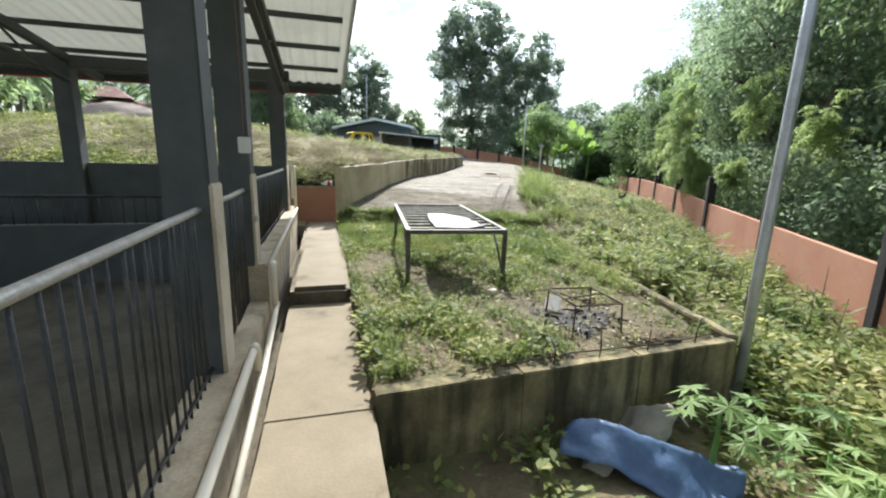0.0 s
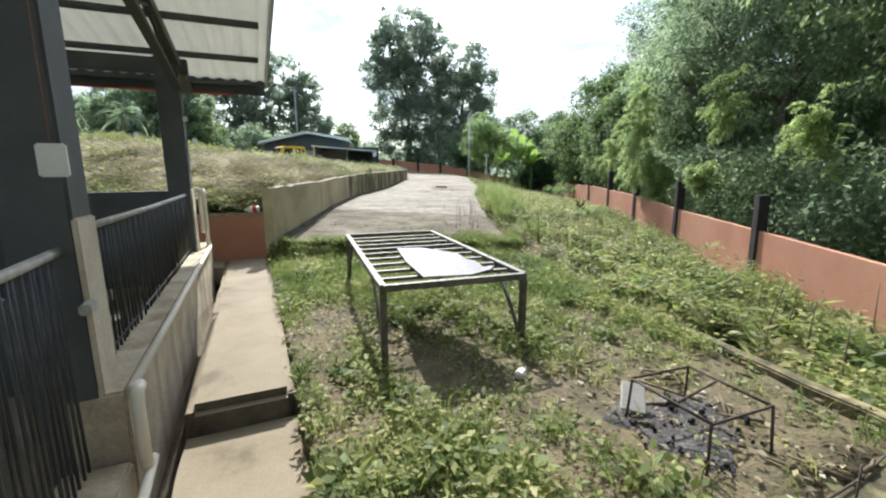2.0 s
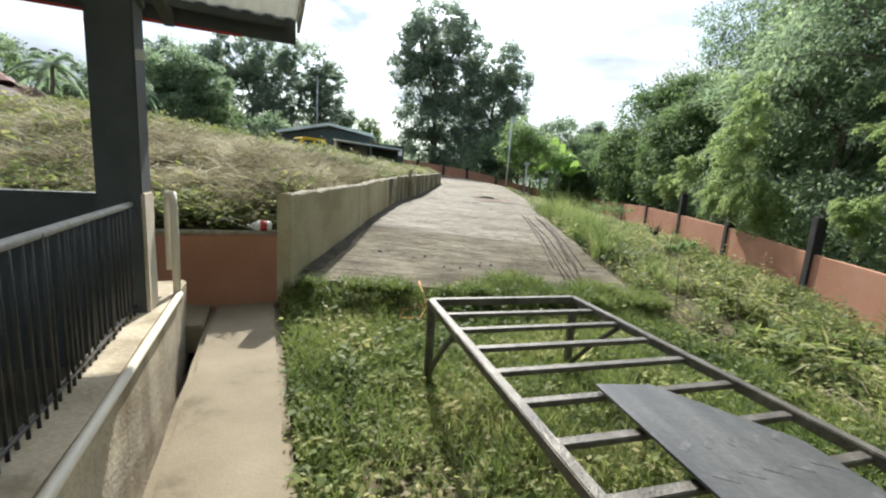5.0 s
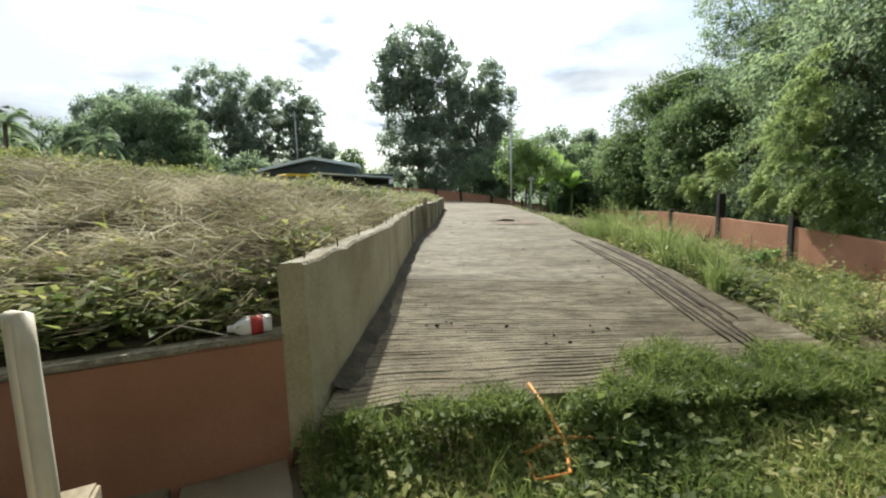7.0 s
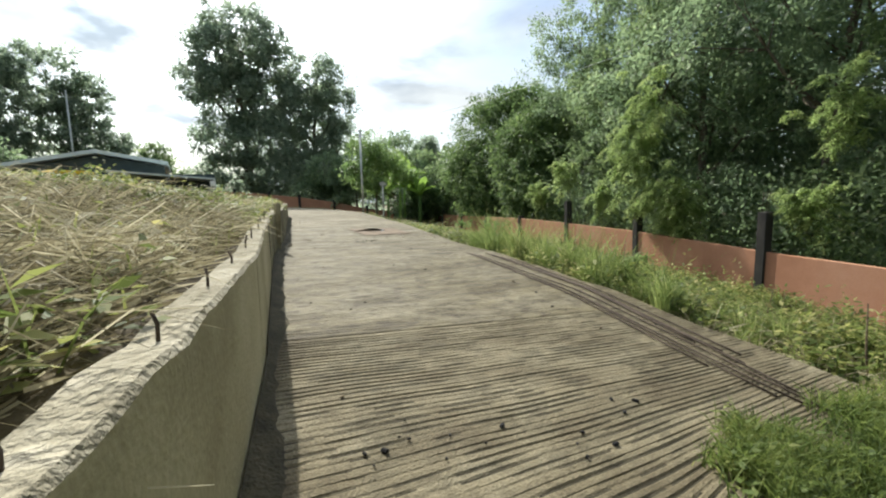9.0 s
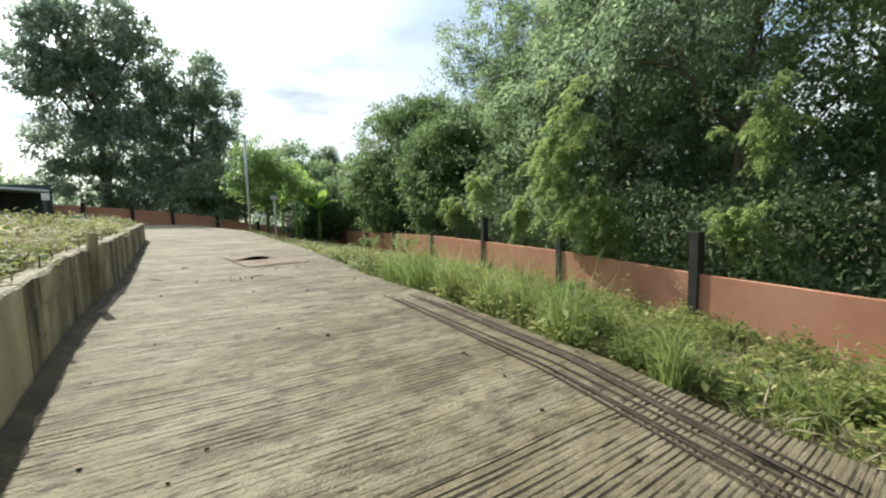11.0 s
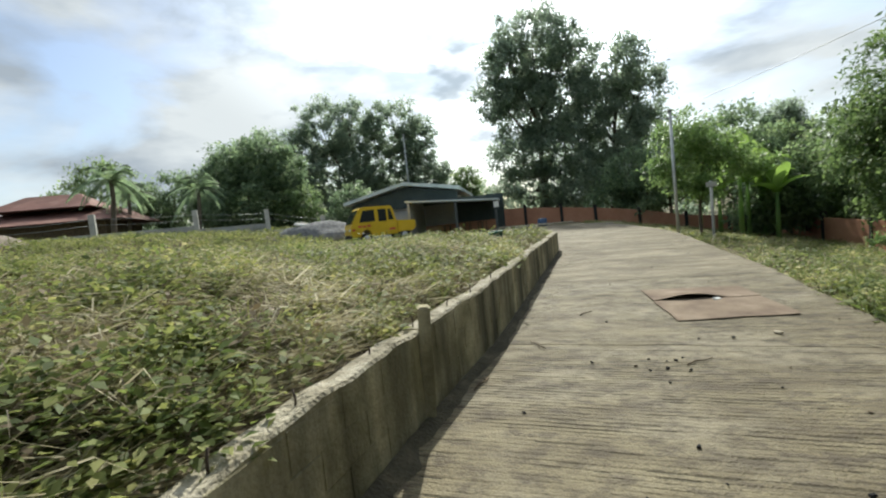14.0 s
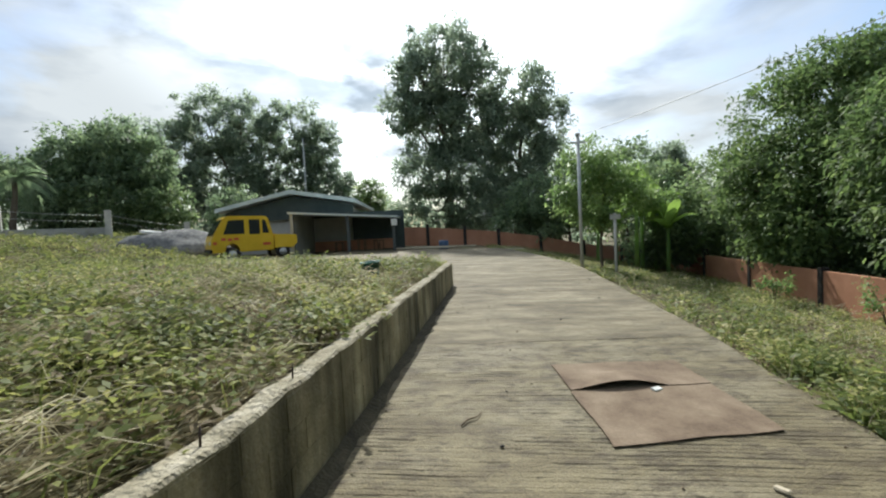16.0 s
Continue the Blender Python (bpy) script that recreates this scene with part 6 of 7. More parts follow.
# darker trees standing behind them
for k, (y, off, top) in enumerate([(-6, 9, 11), (0, 8.5, 12), (5.5, 8.5, 13), (11, 9, 13), (16.5, 9.5, 12), (21, 10.0, 8)]):
    rg = random.Random(300 + k)
    x, zb = fx(y) + off, 0.2
    blobs = [(x + rg.uniform(-1.5, 1.5), y + rg.uniform(-2, 2), zb + 1.5 + (top - 2.5) * (q + 0.5) / 7, rg.uniform(1.8, 2.6), rg.uniform(2.2, 3.0), rg.uniform(1.5, 2.2)) for q in range(7)]
    tree("broadleaf_tree", "dense dark tree deep in the roadside wood", (x, y, zb), blobs, 15000, 0.26, L_dark, 0.2, group="trees deep in the wood", seed=20 + k, clump=0.8, per=60, fill=0.3)

# round mango-like tree further along
mz = 0.0
tree("mango_tree", "broad round dense tree with drooping bright-edged leaves", (17.8, 33.6, mz), [(17.9, 33.2, 4.9, 4.3, 4.2, 3.8), (15.0, 32.4, 3.0, 2.5, 2.5, 2.3), (20.4, 32.4, 5.0, 3.4, 3.2, 4.0), (19.4, 33.2, 7.4, 2.9, 2.8, 2.0), (22.5, 29.6, 5.0, 3.6, 3.4, 4.8), (14.2, 30.6, 2.0, 1.5, 1.7, 1.5)], 110000, 0.22, L_mango, 0.3, seed=41, clump=0.55, per=60, droop=0.4, slim=0.42, fill=0.82)
tree("mango_tree", "round dark leafy tree behind the wall", (14.4, 27.2, mz), [(14.6, 27.2, 3.6, 2.3, 2.4, 2.4), (15.8, 27.6, 5.4, 2.0, 2.0, 1.8), (13.4, 26.0, 2.2, 1.5, 1.7, 1.5)], 36000, 0.22, L_mango, 0.2, seed=42, clump=0.5, per=60, droop=0.6, slim=0.34, fill=0.6)
for k, (x, y, z, r, m) in enumerate([(13.6, 42.8, 5.6, 2.3, L_dark), (16.8, 44.5, 4.6, 2.4, L_mid), (11.2, 46.2, 5.0, 2.4, L_dark), (19.5, 42.0, 4.2, 2.6, L_mid), (14.8, 38.6, 2.8, 1.7, L_mid), (13.0, 38.0, 2.2, 1.3, L_dark), (18.6, 46.5, 6.8, 1.1, L_far_haze), (8.6, 47.0, 4.4, 2.2, L_dark)]):
    tree("broadleaf_tree", "leafy tree crowding behind the far wall", (x, y, 0.2), [(x, y, z, r, r, r * 0.95), (x - 0.7 * r, y - 0.3, z - 0.9 * r, r * 0.8, r * 0.8, r * 0.7), (x + 0.7 * r, y, z - 0.8 * r, r * 0.8, r * 0.8, r * 0.75)], 7000, 0.28, m, 0.14, group="trees behind the far wall", seed=60 + k, clump=0.55, per=45, fill=0.5)

# open light-green tree by the lamp pole
tree("moringa_tree", "slender tree with airy light-green feathery leaves", (7.4, 32.6, 0.6), [(7.2, 32.6, 4.6, 1.4, 1.3, 1.1), (6.5, 32.8, 3.5, 1.1, 1.0, 0.9), (8.4, 32.8, 3.9, 1.3, 1.1, 1.0), (9.6, 33.6, 3.4, 1.1, 1.0, 0.9), (7.4, 32.4, 2.7, 1.1, 1.0, 0.7)], 15000, 0.13, L_pale, 0.07, seed=50, clump=0.34, per=40, slim=0.5, fill=0.2)

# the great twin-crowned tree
tree("rain_tree", "great old tree with a tall uneven billowing crown", (3.4, 54.5, 1.0), [(3.6, 54.0, 16.7, 3.3, 3.0, 3.5), (1.6, 54.0, 15.6, 2.3, 2.4, 2.8), (6.2, 54.3, 15.9, 2.3, 2.4, 2.9), (0.2, 54.0, 12.8, 2.0, 2.0, 1.9), (2.6, 54.0, 11.8, 3.0, 2.6, 2.8), (5.6, 54.0, 11.6, 2.6, 2.4, 3.0), (1.6, 54.0, 7.8, 2.5, 2.2, 2.4), (4.6, 54.0, 7.8, 3.0, 2.4, 2.8), (2.4, 54.0, 4.2, 3.8, 2.4, 2.2), (5.6, 54.0, 4.4, 3.0, 2.4, 2.2)], 48000, 0.36, L_far_haze, 0.34, seed=70, clump=0.72, per=70, fill=0.72)
tree("rain_tree", "great old tree with a tall uneven rounded crown", (9.6, 55.0, 1.0), [(10.3, 55.0, 14.3, 2.9, 2.6, 3.0), (12.5, 55.0, 11.8, 2.1, 2.2, 2.7), (8.6, 55.0, 11.5, 2.4, 2.4, 3.2), (10.4, 55.0, 8.8, 2.8, 2.4, 2.6), (12.4, 55.0, 7.6, 1.9, 2.0, 2.2), (8.4, 55.0, 6.4, 2.6, 2.4, 2.6), (10.6, 55.0, 4.6, 3.6, 2.4, 2.2), (12.8, 55.0, 4.0, 2.4, 2.0, 2.0)], 33000, 0.36, L_far_haze, 0.32, seed=71, clump=0.72, per=70, fill=0.72)

# trees behind the house and along the far left
for k, (label, base, blobs, n, m) in enumerate([
    ("broad dark tree behind the farmhouse", (-18, 63.5, 2), [(-20.4, 63, 14.4, 3.7, 3.2, 3.8), (-17.0, 63, 14.2, 3.2, 3.2, 3.4), (-23.0, 63, 12.2, 2.4, 2.6, 3.4), (-19.5, 63, 9.0, 4.2, 3.4, 3.6), (-15.6, 63, 9.2, 3.2, 3.0, 3.4), (-23.4, 63, 7.5, 2.6, 2.6, 3.0), (-17.5, 63, 4.6, 6.0, 3.0, 2.4)], 40000, L_far_haze),
    ("broad dark tree beside a pale mast", (-11, 64.5, 2), [(-12.4, 64.5, 14.0, 3.2, 3.0, 3.5), (-9.6, 64.5, 12.2, 2.5, 2.4, 3.3), (-13.0, 64.5, 9.0, 3.2, 3.0, 3.2), (-9.4, 64.5, 7.6, 2.8, 2.6, 3.0), (-7.6, 64.0, 7.2, 1.6, 1.7, 2.8), (-10.5, 64.5, 4.6, 4.2, 3.0, 2.4)], 26000, L_far_haze),
    ("dark spreading tree far beyond the bank", (-30, 64.0, 2), [(-28.0, 63, 12.4, 3.4, 3.0, 3.4), (-32.0, 63, 11.4, 3.2, 3.0, 3.4), (-29.0, 63, 7.6, 5.0, 3.0, 3.4), (-34.5, 63, 7.0, 4.0, 3.0, 3.5)], 34000, L_far_haze),
    ("small pale-green tree beyond the farmhouse", (-4.4, 62, 1.5), [(-4.4, 62, 6.4, 1.7, 1.6, 1.7), (-5.4, 62, 4.6, 1.5, 1.5, 1.4), (-2.6, 62, 4.4, 1.7, 1.5, 1.2)], 5000, L_mid),
    ("dark ragged tree beyond the block wall", (-20.5, 46.5, 2.5), [(-22.0, 46.5, 8.4, 1.6, 1.8, 2.1), (-19.2, 46.5, 8.9, 1.5, 1.6, 2.1), (-17.1, 46.5, 8.0, 1.4, 1.5, 1.8), (-24.0, 46.3, 6.8, 1.7, 1.8, 2.0), (-20.5, 46.4, 5.6, 4.0, 2.8, 2.6)], 32000, L_dark),
    ("dark ragged tree beyond the block wall", (-28.0, 47.5, 2.5), [(-28.0, 47.5, 6.6, 2.4, 2.2, 2.6), (-30.2, 47.5, 5.4, 2.2, 2.2, 2.2)], 9000, L_dark),
    ("leafy green bush beyond the gravel heap", (-15.6, 46.0, 2.4), [(-15.6, 46, 4.8, 1.4, 1.3, 1.6), (-17.0, 46, 4.0, 1.2, 1.2, 1.2)], 4500, L_mid),
    ("dark leafy tree behind the gravel heap", (-13.0, 50.0, 2.2), [(-13.0, 50, 4.6, 2.0, 1.8, 1.8), (-10.6, 50.5, 4.2, 1.6, 1.6, 1.4)], 5000, L_dark),
    ("spreading tree beyond the red-roofed cottage", (-33.5, 46.0, 2.4), [(-33.5, 46, 8.4, 2.6, 2.4, 2.4), (-36.0, 46, 7.0, 2.4, 2.2, 2.0), (-31.0, 46, 6.6, 2.0, 2.0, 2.0)], 8000, L_mid),
    ("leafy green bush on the bank", (-17.0, 15.5, 3.0), [(-17.0, 15.5, 4.4, 1.6, 1.5, 1.5), (-18.4, 14.6, 4.0, 1.3, 1.3, 1.2)], 5000, L_mid),
    ("leafy tree behind the earth mound", (-27.0, 27.0, 3.0), [(-27.0, 27, 6.6, 2.4, 2.2, 2.2), (-25.2, 29, 5.2, 1.9, 1.8, 1.7)], 8000, L_mid),
    ("leafy tree behind the livestock shed", (-24.0, 8.0, 3.0), [(-24.0, 8, 6.6, 2.6, 2.6, 2.6), (-22.6, 11, 5.2, 2.0, 2.0, 2.0)], 8000, L_mid),
]):
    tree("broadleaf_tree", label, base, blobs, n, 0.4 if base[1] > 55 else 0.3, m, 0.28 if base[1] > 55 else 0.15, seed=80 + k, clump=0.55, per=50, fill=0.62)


# coconut palms
def palm(x, y, zb, h, seed):
    rng = random.Random(seed)
    t = thing("coconut_palm", "coconut palm with arching feathery fronds", "palm", pose(x, y, zb), "palms on the skyline")
    part("trunk", tube([(0, 0, -0.3), (0.1, 0, h * 0.4), (0.25, 0.1, h * 0.75), (0.3, 0.1, h)], [0.2, 0.15, 0.12, 0.11], M_bark, 9), t)
    for k in range(17):
        a = 2.4 * k + rng.uniform(-0.2, 0.2)
        el = rng.uniform(-0.25, 1.15)
        L = rng.uniform(2.0, 2.7)
        s = np.linspace(0.06, 1, 46)
        hd = np.array([math.cos(a), math.sin(a), 0])
        ax = hd * (L * s * math.cos(el) * (1 - 0.1 * s))[:, None] + np.array([0, 0, 1.0]) * (L * (s * math.sin(el) - 0.75 * s ** 2.2 * math.cos(el * 0.6)))[:, None] + np.array([0.3, 0.1, h])
        tg = unit(np.gradient(ax, axis=0))
        sd = unit(np.cross(tg, np.array([0, 0, 1.0])))
        P = np.concatenate([ax, ax])
        D = np.concatenate([sd, -sd]) * 0.8 + np.concatenate([tg, tg]) * 0.5 + np.array([0, 0, -0.45])
        ll = np.concatenate([0.62 * np.sin(np.pi * (0.12 + 0.8 * s))] * 2)
        q = leaves_of(P, D, np.tile([0, 0, 1.0], (len(P), 1)), ll, ll * 0 + 0.045)
        part("frond", quads("frond", q, 4, L_dark), t)


for k, (x, y, h) in enumerate(((-23.2, 36.6, 4.6), (-20.4, 40.2, 4.0), (-26.5, 41.0, 4.4), (-25.0, 19.0, 3.6), (-21.5, 22.5, 3.0))):
    palm(x, y, 2.4, h, k)


# banana plants
def banana(x, y, zb, s, seed):
    rng = random.Random(seed)
    t = thing("banana_plant", "banana plant with broad upright bright leaves", "banana", pose(x, y, zb), "bananas by the far wall")
    part("stem", tube([(0, 0, -0.2), (0.02, 0, s * 0.8), (0.04, 0, s * 1.6)], [0.11, 0.09, 0.05], L_papaya, 9), t)
    for k in range(6):
        a, el = 2.4 * k + rng.uniform(-0.3, 0.3), rng.uniform(1.0, 1.45) if k < 4 else rng.uniform(0.5, 0.8)
        L, W = s * rng.uniform(0.9, 1.3), s * 0.24
        bm = bmesh.new()
        rows = []
        hd, sd = Vector((math.cos(a), math.sin(a), 0)), Vector((-math.sin(a), math.cos(a), 0))
        for i in range(11):
            f = i / 10
            p = Vector((0.03, 0, s * 1.5)) + hd * (L * f * math.cos(el)) + Vector((0, 0, L * (f * math.sin(el) - 0.5 * f ** 2.4 * math.cos(el))))
            w = W * math.sin(math.pi * min(1, 0.08 + 0.92 * f)) ** 0.6 * (0.02 if i == 10 else 1)
            rows.append([bm.verts.new(p + sd * w * q + Vector((0, 0, 0.25 * w * abs(q) + rng.uniform(-0.02, 0.02)))) for q in (-1, -0.5, 0, 0.5, 1)])
        for r0, r1 in zip(rows, rows[1:]):
            for j in range(4):
                bm.faces.new((r0[j], r0[j + 1], r1[j + 1], r1[j]))
        part("leaf", finish(bm, L_banana, True), t)


for k, (x, y, s) in enumerate(((11.3, 36.8, 1.8), (12.3, 37.4, 1.7), (10.4, 37.6, 1.5), (12.0, 35.8, 1.5), (9.9, 38.6, 1.3), (10.2, 35.2, 1.9))):
    banana(x, y, float(ground_z(x, y)), s, 7 + k)

# hedge of undergrowth along the boundary wall, and bright feathery sprays hanging over it
hy = RNG.uniform(-6, 42, 1350)
hb = np.stack([fx(hy) + RNG.uniform(0.9, 3.2, 1350), hy, np.interp(hy, FENCE_Y, FENCE_TOP[:13]) + RNG.uniform(-0.7, 1.6, 1350)], 1)
for k, m in enumerate((L_dark, L_dark, L_mid)):
    C = hb[k::3]
    P = np.repeat(C, 60, 0) + RNG.normal(size=(len(C) * 60, 3)) * np.array([0.22, 0.3, 0.22])
    P[:, 0] = np.maximum(P[:, 0], fx(P[:, 1]) + 0.14)
    D = unit(RNG.normal(size=P.shape) + np.array([-0.5, -0.2, -0.2]))
    N = unit(np.array([-0.4, 0, 0.9]) + RNG.normal(size=P.shape) * 0.4)
    L = RNG.uniform(0.09, 0.2, len(P))
    thing("undergrowth", ("tangled dark green undergrowth behind the boundary wall", "dark undergrowth behind the boundary wall", "leafy undergrowth in the shade behind the boundary wall")[k], "undergrowth", kind="stuff", me=quads("undergrowth", leaves_of(P, D, N, L, L * 0.45), 4, m))


dy = RNG.uniform(-6, 42, 800)
C = np.stack([fx(dy) + RNG.uniform(3.4, 7.0, 800), dy, np.interp(dy, FENCE_Y, FENCE_TOP[:13]) + RNG.uniform(-1.0, 2.6, 800)], 1)
P = np.repeat(C, 36, 0) + RNG.normal(size=(800 * 36, 3)) * np.array([0.4, 0.5, 0.4])
L = RNG.uniform(0.2, 0.4, len(P))
thing("undergrowth", "dense dark thicket deep behind the boundary wall", "undergrowth", kind="stuff", me=quads("undergrowth", leaves_of(P, RNG.normal(size=P.shape), np.array([-0.5, -0.4, 0.6]) + RNG.normal(size=P.shape) * 0.4, L, L * 0.5), 4, L_dark))


def spray(x, y, z, L, a, seed, material=L_bright, name="frond_shrub"):
    """A shrub of thin drooping twigs, each with rows of small leaflets."""
    r = np.random.default_rng(seed)
    t = thing(name, "yellow-green feathery shrub hanging over the wall", "shrub", pose(x, y, z), "feathery shrubs on the wall")
    out = []
    for k in range(34):
        bm = bmesh.new()
        az, el = a + r.normal() * 1.1, r.uniform(-0.5, 1.2)
        l = L * r.uniform(0.35, 1.0)
        s = np.linspace(0, 1, 9)
        hd = np.array([math.cos(az), math.sin(az), 0])
        org = np.array([r.normal() * 0.25, r.normal() * 0.35, r.normal() * 0.55]) * L
        ax = org + hd * (l * s * math.cos(el))[:, None] + np.array([0, 0, 1.0]) * (l * (s * math.sin(el) - 0.7 * s ** 2))[:, None]
        ax = ax + np.cumsum(r.normal(size=(9, 3)) * 0.018, 0)
        tube_into(bm, [tuple(p) for p in ax[::2]], [0.008, 0.007, 0.006, 0.004, 0.002], 4)
        part("twig", finish(bm, M_bark, True), t)
        tg = unit(np.gradient(ax, axis=0))
        sd = unit(np.cross(tg, np.array([0, 0, 1.0])) + r.normal(size=(9, 3)) * 0.25)
        for i in range(1, 9):
            for sgn in (-1, 1):
                pl = r.uniform(0.1, 0.22)
                u = np.linspace(0.1, 1, 8)
                pd = unit(sd[i] * sgn + tg[i] * r.uniform(0.2, 0.9) + np.array([0, 0, -0.35]) + r.normal(size=3) * 0.25)
                pts = ax[i] + pd * (pl * u)[:, None] + np.array([0, 0, -0.4 * pl]) * (u ** 2)[:, None]
                q = unit(np.cross(pd, np.array([0, 0, 1.0])))
                for s2 in (-1, 1):
                    D = np.tile(q * s2 + pd * 0.5, (8, 1)) + r.normal(size=(8, 3)) * 0.3
                    out.append(leaves_of(pts, D, np.array([0, 0, 1.0]) + r.normal(size=(8, 3)) * 0.35, r.uniform(0.045, 0.07, 8), np.full(8, 0.026)))
    part("foliage", quads("foliage", np.concatenate(out), 4, material), t)


for k, (y, off, z, L) in enumerate([(16.9, -0.1, 4.2, 0.8), (17.2, -0.1, 3.3, 0.8), (17.7, 0.0, 2.5, 0.7), (16.2, 0.0, 1.9, 0.65), (15.7, 0.4, 1.3, 0.55), (21.4, 0.4, 2.6, 0.65), (12.4, 0.7, 3.4, 0.6), (16.3, 0.5, 1.2, 0.5), (23.6, 0.6, 1.9, 0.6), (19.2, 0.5, 1.6, 0.5), (12.9, 0.4, 1.4, 0.5), (17.0, 0.1, 1.7, 0.5), (9.3, 0.8, 2.4, 0.5)]):
    spray(fx(y) + off, y, z, L, math.pi + (0.35 if k % 2 else -0.35), 500 + k)

# far woods closing the horizon
far = []
for k in range(120):
    a = math.pi * 2 * k / 120
    R = 95 + 25 * math.sin(k * 1.7)
    x, y = R * math.sin(a) * 1.15, 15 + R * math.cos(a)
    s = 4.5 + 2.0 * math.sin(k * 2.9)
    far.append((x, y, 1.5 + s * 0.55, 5.5, 4.5, s))
far += [(x, 76 + 3 * math.sin(x), 3.6 + 1.3 * math.sin(x * 0.7), 3.5, 2.5, 3.2) for x in np.arange(-60, 62, 4.2)]
thing("far_woods", "dark green woods on the skyline, haze put into the leaf colour", "woods", kind="stuff", me=quads("woods", crown(far, 66000, 0.95, clump=1.3, per=40, fill=0.6), 4, L_far_haze))


# ---- weeds, grass and straw ----
def plants(x, y, z, h, k, size, slim=0.5, spread=0.06):
    """Small broad-leaved weeds: k leaves on each."""
    n = len(x)
    base = np.repeat(np.stack([x, y, z], 1), k, 0)
    hh = np.repeat(h, k) * RNG.uniform(0.15, 1.0, n * k)
    a = RNG.uniform(0, 6.283, n * k)
    hd = np.stack([np.cos(a), np.sin(a), np.zeros(n * k)], 1)
    P = base + hd * (spread * RNG.random((n * k, 1))) + np.stack([np.zeros(n * k), np.zeros(n * k), hh], 1)
    D = hd + np.array([0, 0, 1.0]) * RNG.uniform(-0.35, 0.7, (n * k, 1))
    N = np.array([0, 0, 1.0]) + RNG.normal(size=(n * k, 3)) * 0.3
    L = size * RNG.uniform(0.55, 1.35, n * k)
    return leaves_of(P, D, N, L, L * slim)


def grass(x, y, z, L, w=0.006, lean=0.45, bend=0.9):
    n = len(x)
    P = np.stack([x, y, z], 1)
    a = RNG.uniform(0, 6.283, n)
    hd = np.stack([np.cos(a), np.sin(a), np.zeros(n)], 1)
    D1 = hd * (lean * RNG.random((n, 1))) + np.array([0, 0, 1.0])
    D2 = D1 + hd * (bend * RNG.random((n, 1))) + np.array([0, 0, -0.5]) * RNG.random((n, 1))
    return blades_of(P, D1, D2, L, w * RNG.uniform(0.7, 1.5, n))


def pick(n, x0, x1, y0, y1, keep):
    """n points of a rectangle, kept where keep(x, y) says, by its value as a chance."""
    xs, ys = [], []
    got = 0
    while got < n:
        x, y = RNG.uniform(x0, x1, 40000), RNG.uniform(y0, y1, 40000)
        m = RNG.random(40000) < keep(x, y)
        xs.append(x[m])
        ys.append(y[m])
        got += int(m.sum())
    return np.concatenate(xs)[:n], np.concatenate(ys)[:n]


def tufty(x, y, s=1.0):
    return np.clip(0.35 + 1.0 * bumps(x * 1.3 + 4, y * 1.1, s * 1.6) + 0.35 * bumps(x, y, s * 4.3), 0.04, 1)


def across(x, y):
    return (x + 1.87) * 0.965 + (y - 4.1) * 0.262


def on_terrace(x, y):
    d1 = ((x - FRONT_A[0]) * -fd[1] + (y - FRONT_A[1]) * fd[0]) / fl
    edge = np.interp(y, [3.5, 5.45, 9, 10.6], [2.62, 2.45, 2.4, 2.3])
    ok = (across(x, y) > 0.97) & (d1 > 0.16) & (x < edge) & (y < 9.82)
    bare1 = np.exp(-(((x + 0.98) / 0.42) ** 2) ** 2 - ((y - 6.0) / 1.2) ** 4)
    bare2 = np.exp(-((x - 1.62) / 1.0) ** 4 - ((y - 3.95) / 1.2) ** 4)
    bare3 = np.exp(-((x - 0.2) / 0.85) ** 4 - ((y - 4.95) / 0.9) ** 4)
    return ok * np.maximum(tufty(x, y), 0.42 * smooth((y - 6.2) / 0.8)) * (1 - 0.985 * np.maximum(bare1, np.maximum(bare2, 0.9 * bare3)))


def on_strip(x, y):
    e, f = np.interp(y, EDGE_Y, EDGE_X), fx(y)
    e = e + np.where((y > 10.2), 0.04, 0.08)
    return ((x > e) & (x < f - 0.12)) * (0.05 + 0.95 * tufty(x, y, 0.9) ** 1.4) * (0.12 + 0.88 * smooth(0.5 + 1.5 * bumps(x + 3, y, 0.75))) * (0.25 + 0.75 * smooth((x - e - 0.05) / 0.7)) * np.where(y > 21, 0.45, 1.0) * np.where(y < 1, 0.35, 1) * np.where((y > 9.6) & (y < 12.4), 0.45, 1)


def low_front(x, y):
    d1 = ((x - FRONT_A[0]) * -fd[1] + (y - FRONT_A[1]) * fd[0]) / fl
    return ((d1 < -0.1) & (across(x, y) > 1.0) & (x < np.interp(y, EDGE_Y, EDGE_X)) & (np.hypot(x - 1.56, y - 2.58) > 0.62)) * 0.6 * tufty(x, y)


FOOT = [9.9, 9.95, 10.3, 10.45, 10.4, 10.28, 10.2]


def drive_foot(x, y):
    reach = np.interp(x, [-1.9, -0.4, -0.1, 0.4, 0.9, 1.6, 2.3], FOOT) + 0.14 * bumps(x, y, 2.4)
    return ((y > 9.6) & (y < 11.6) & (x > -2.2) & (x < 2.3)) * smooth((reach - y) / 0.3) * tufty(x, y, 1.6)


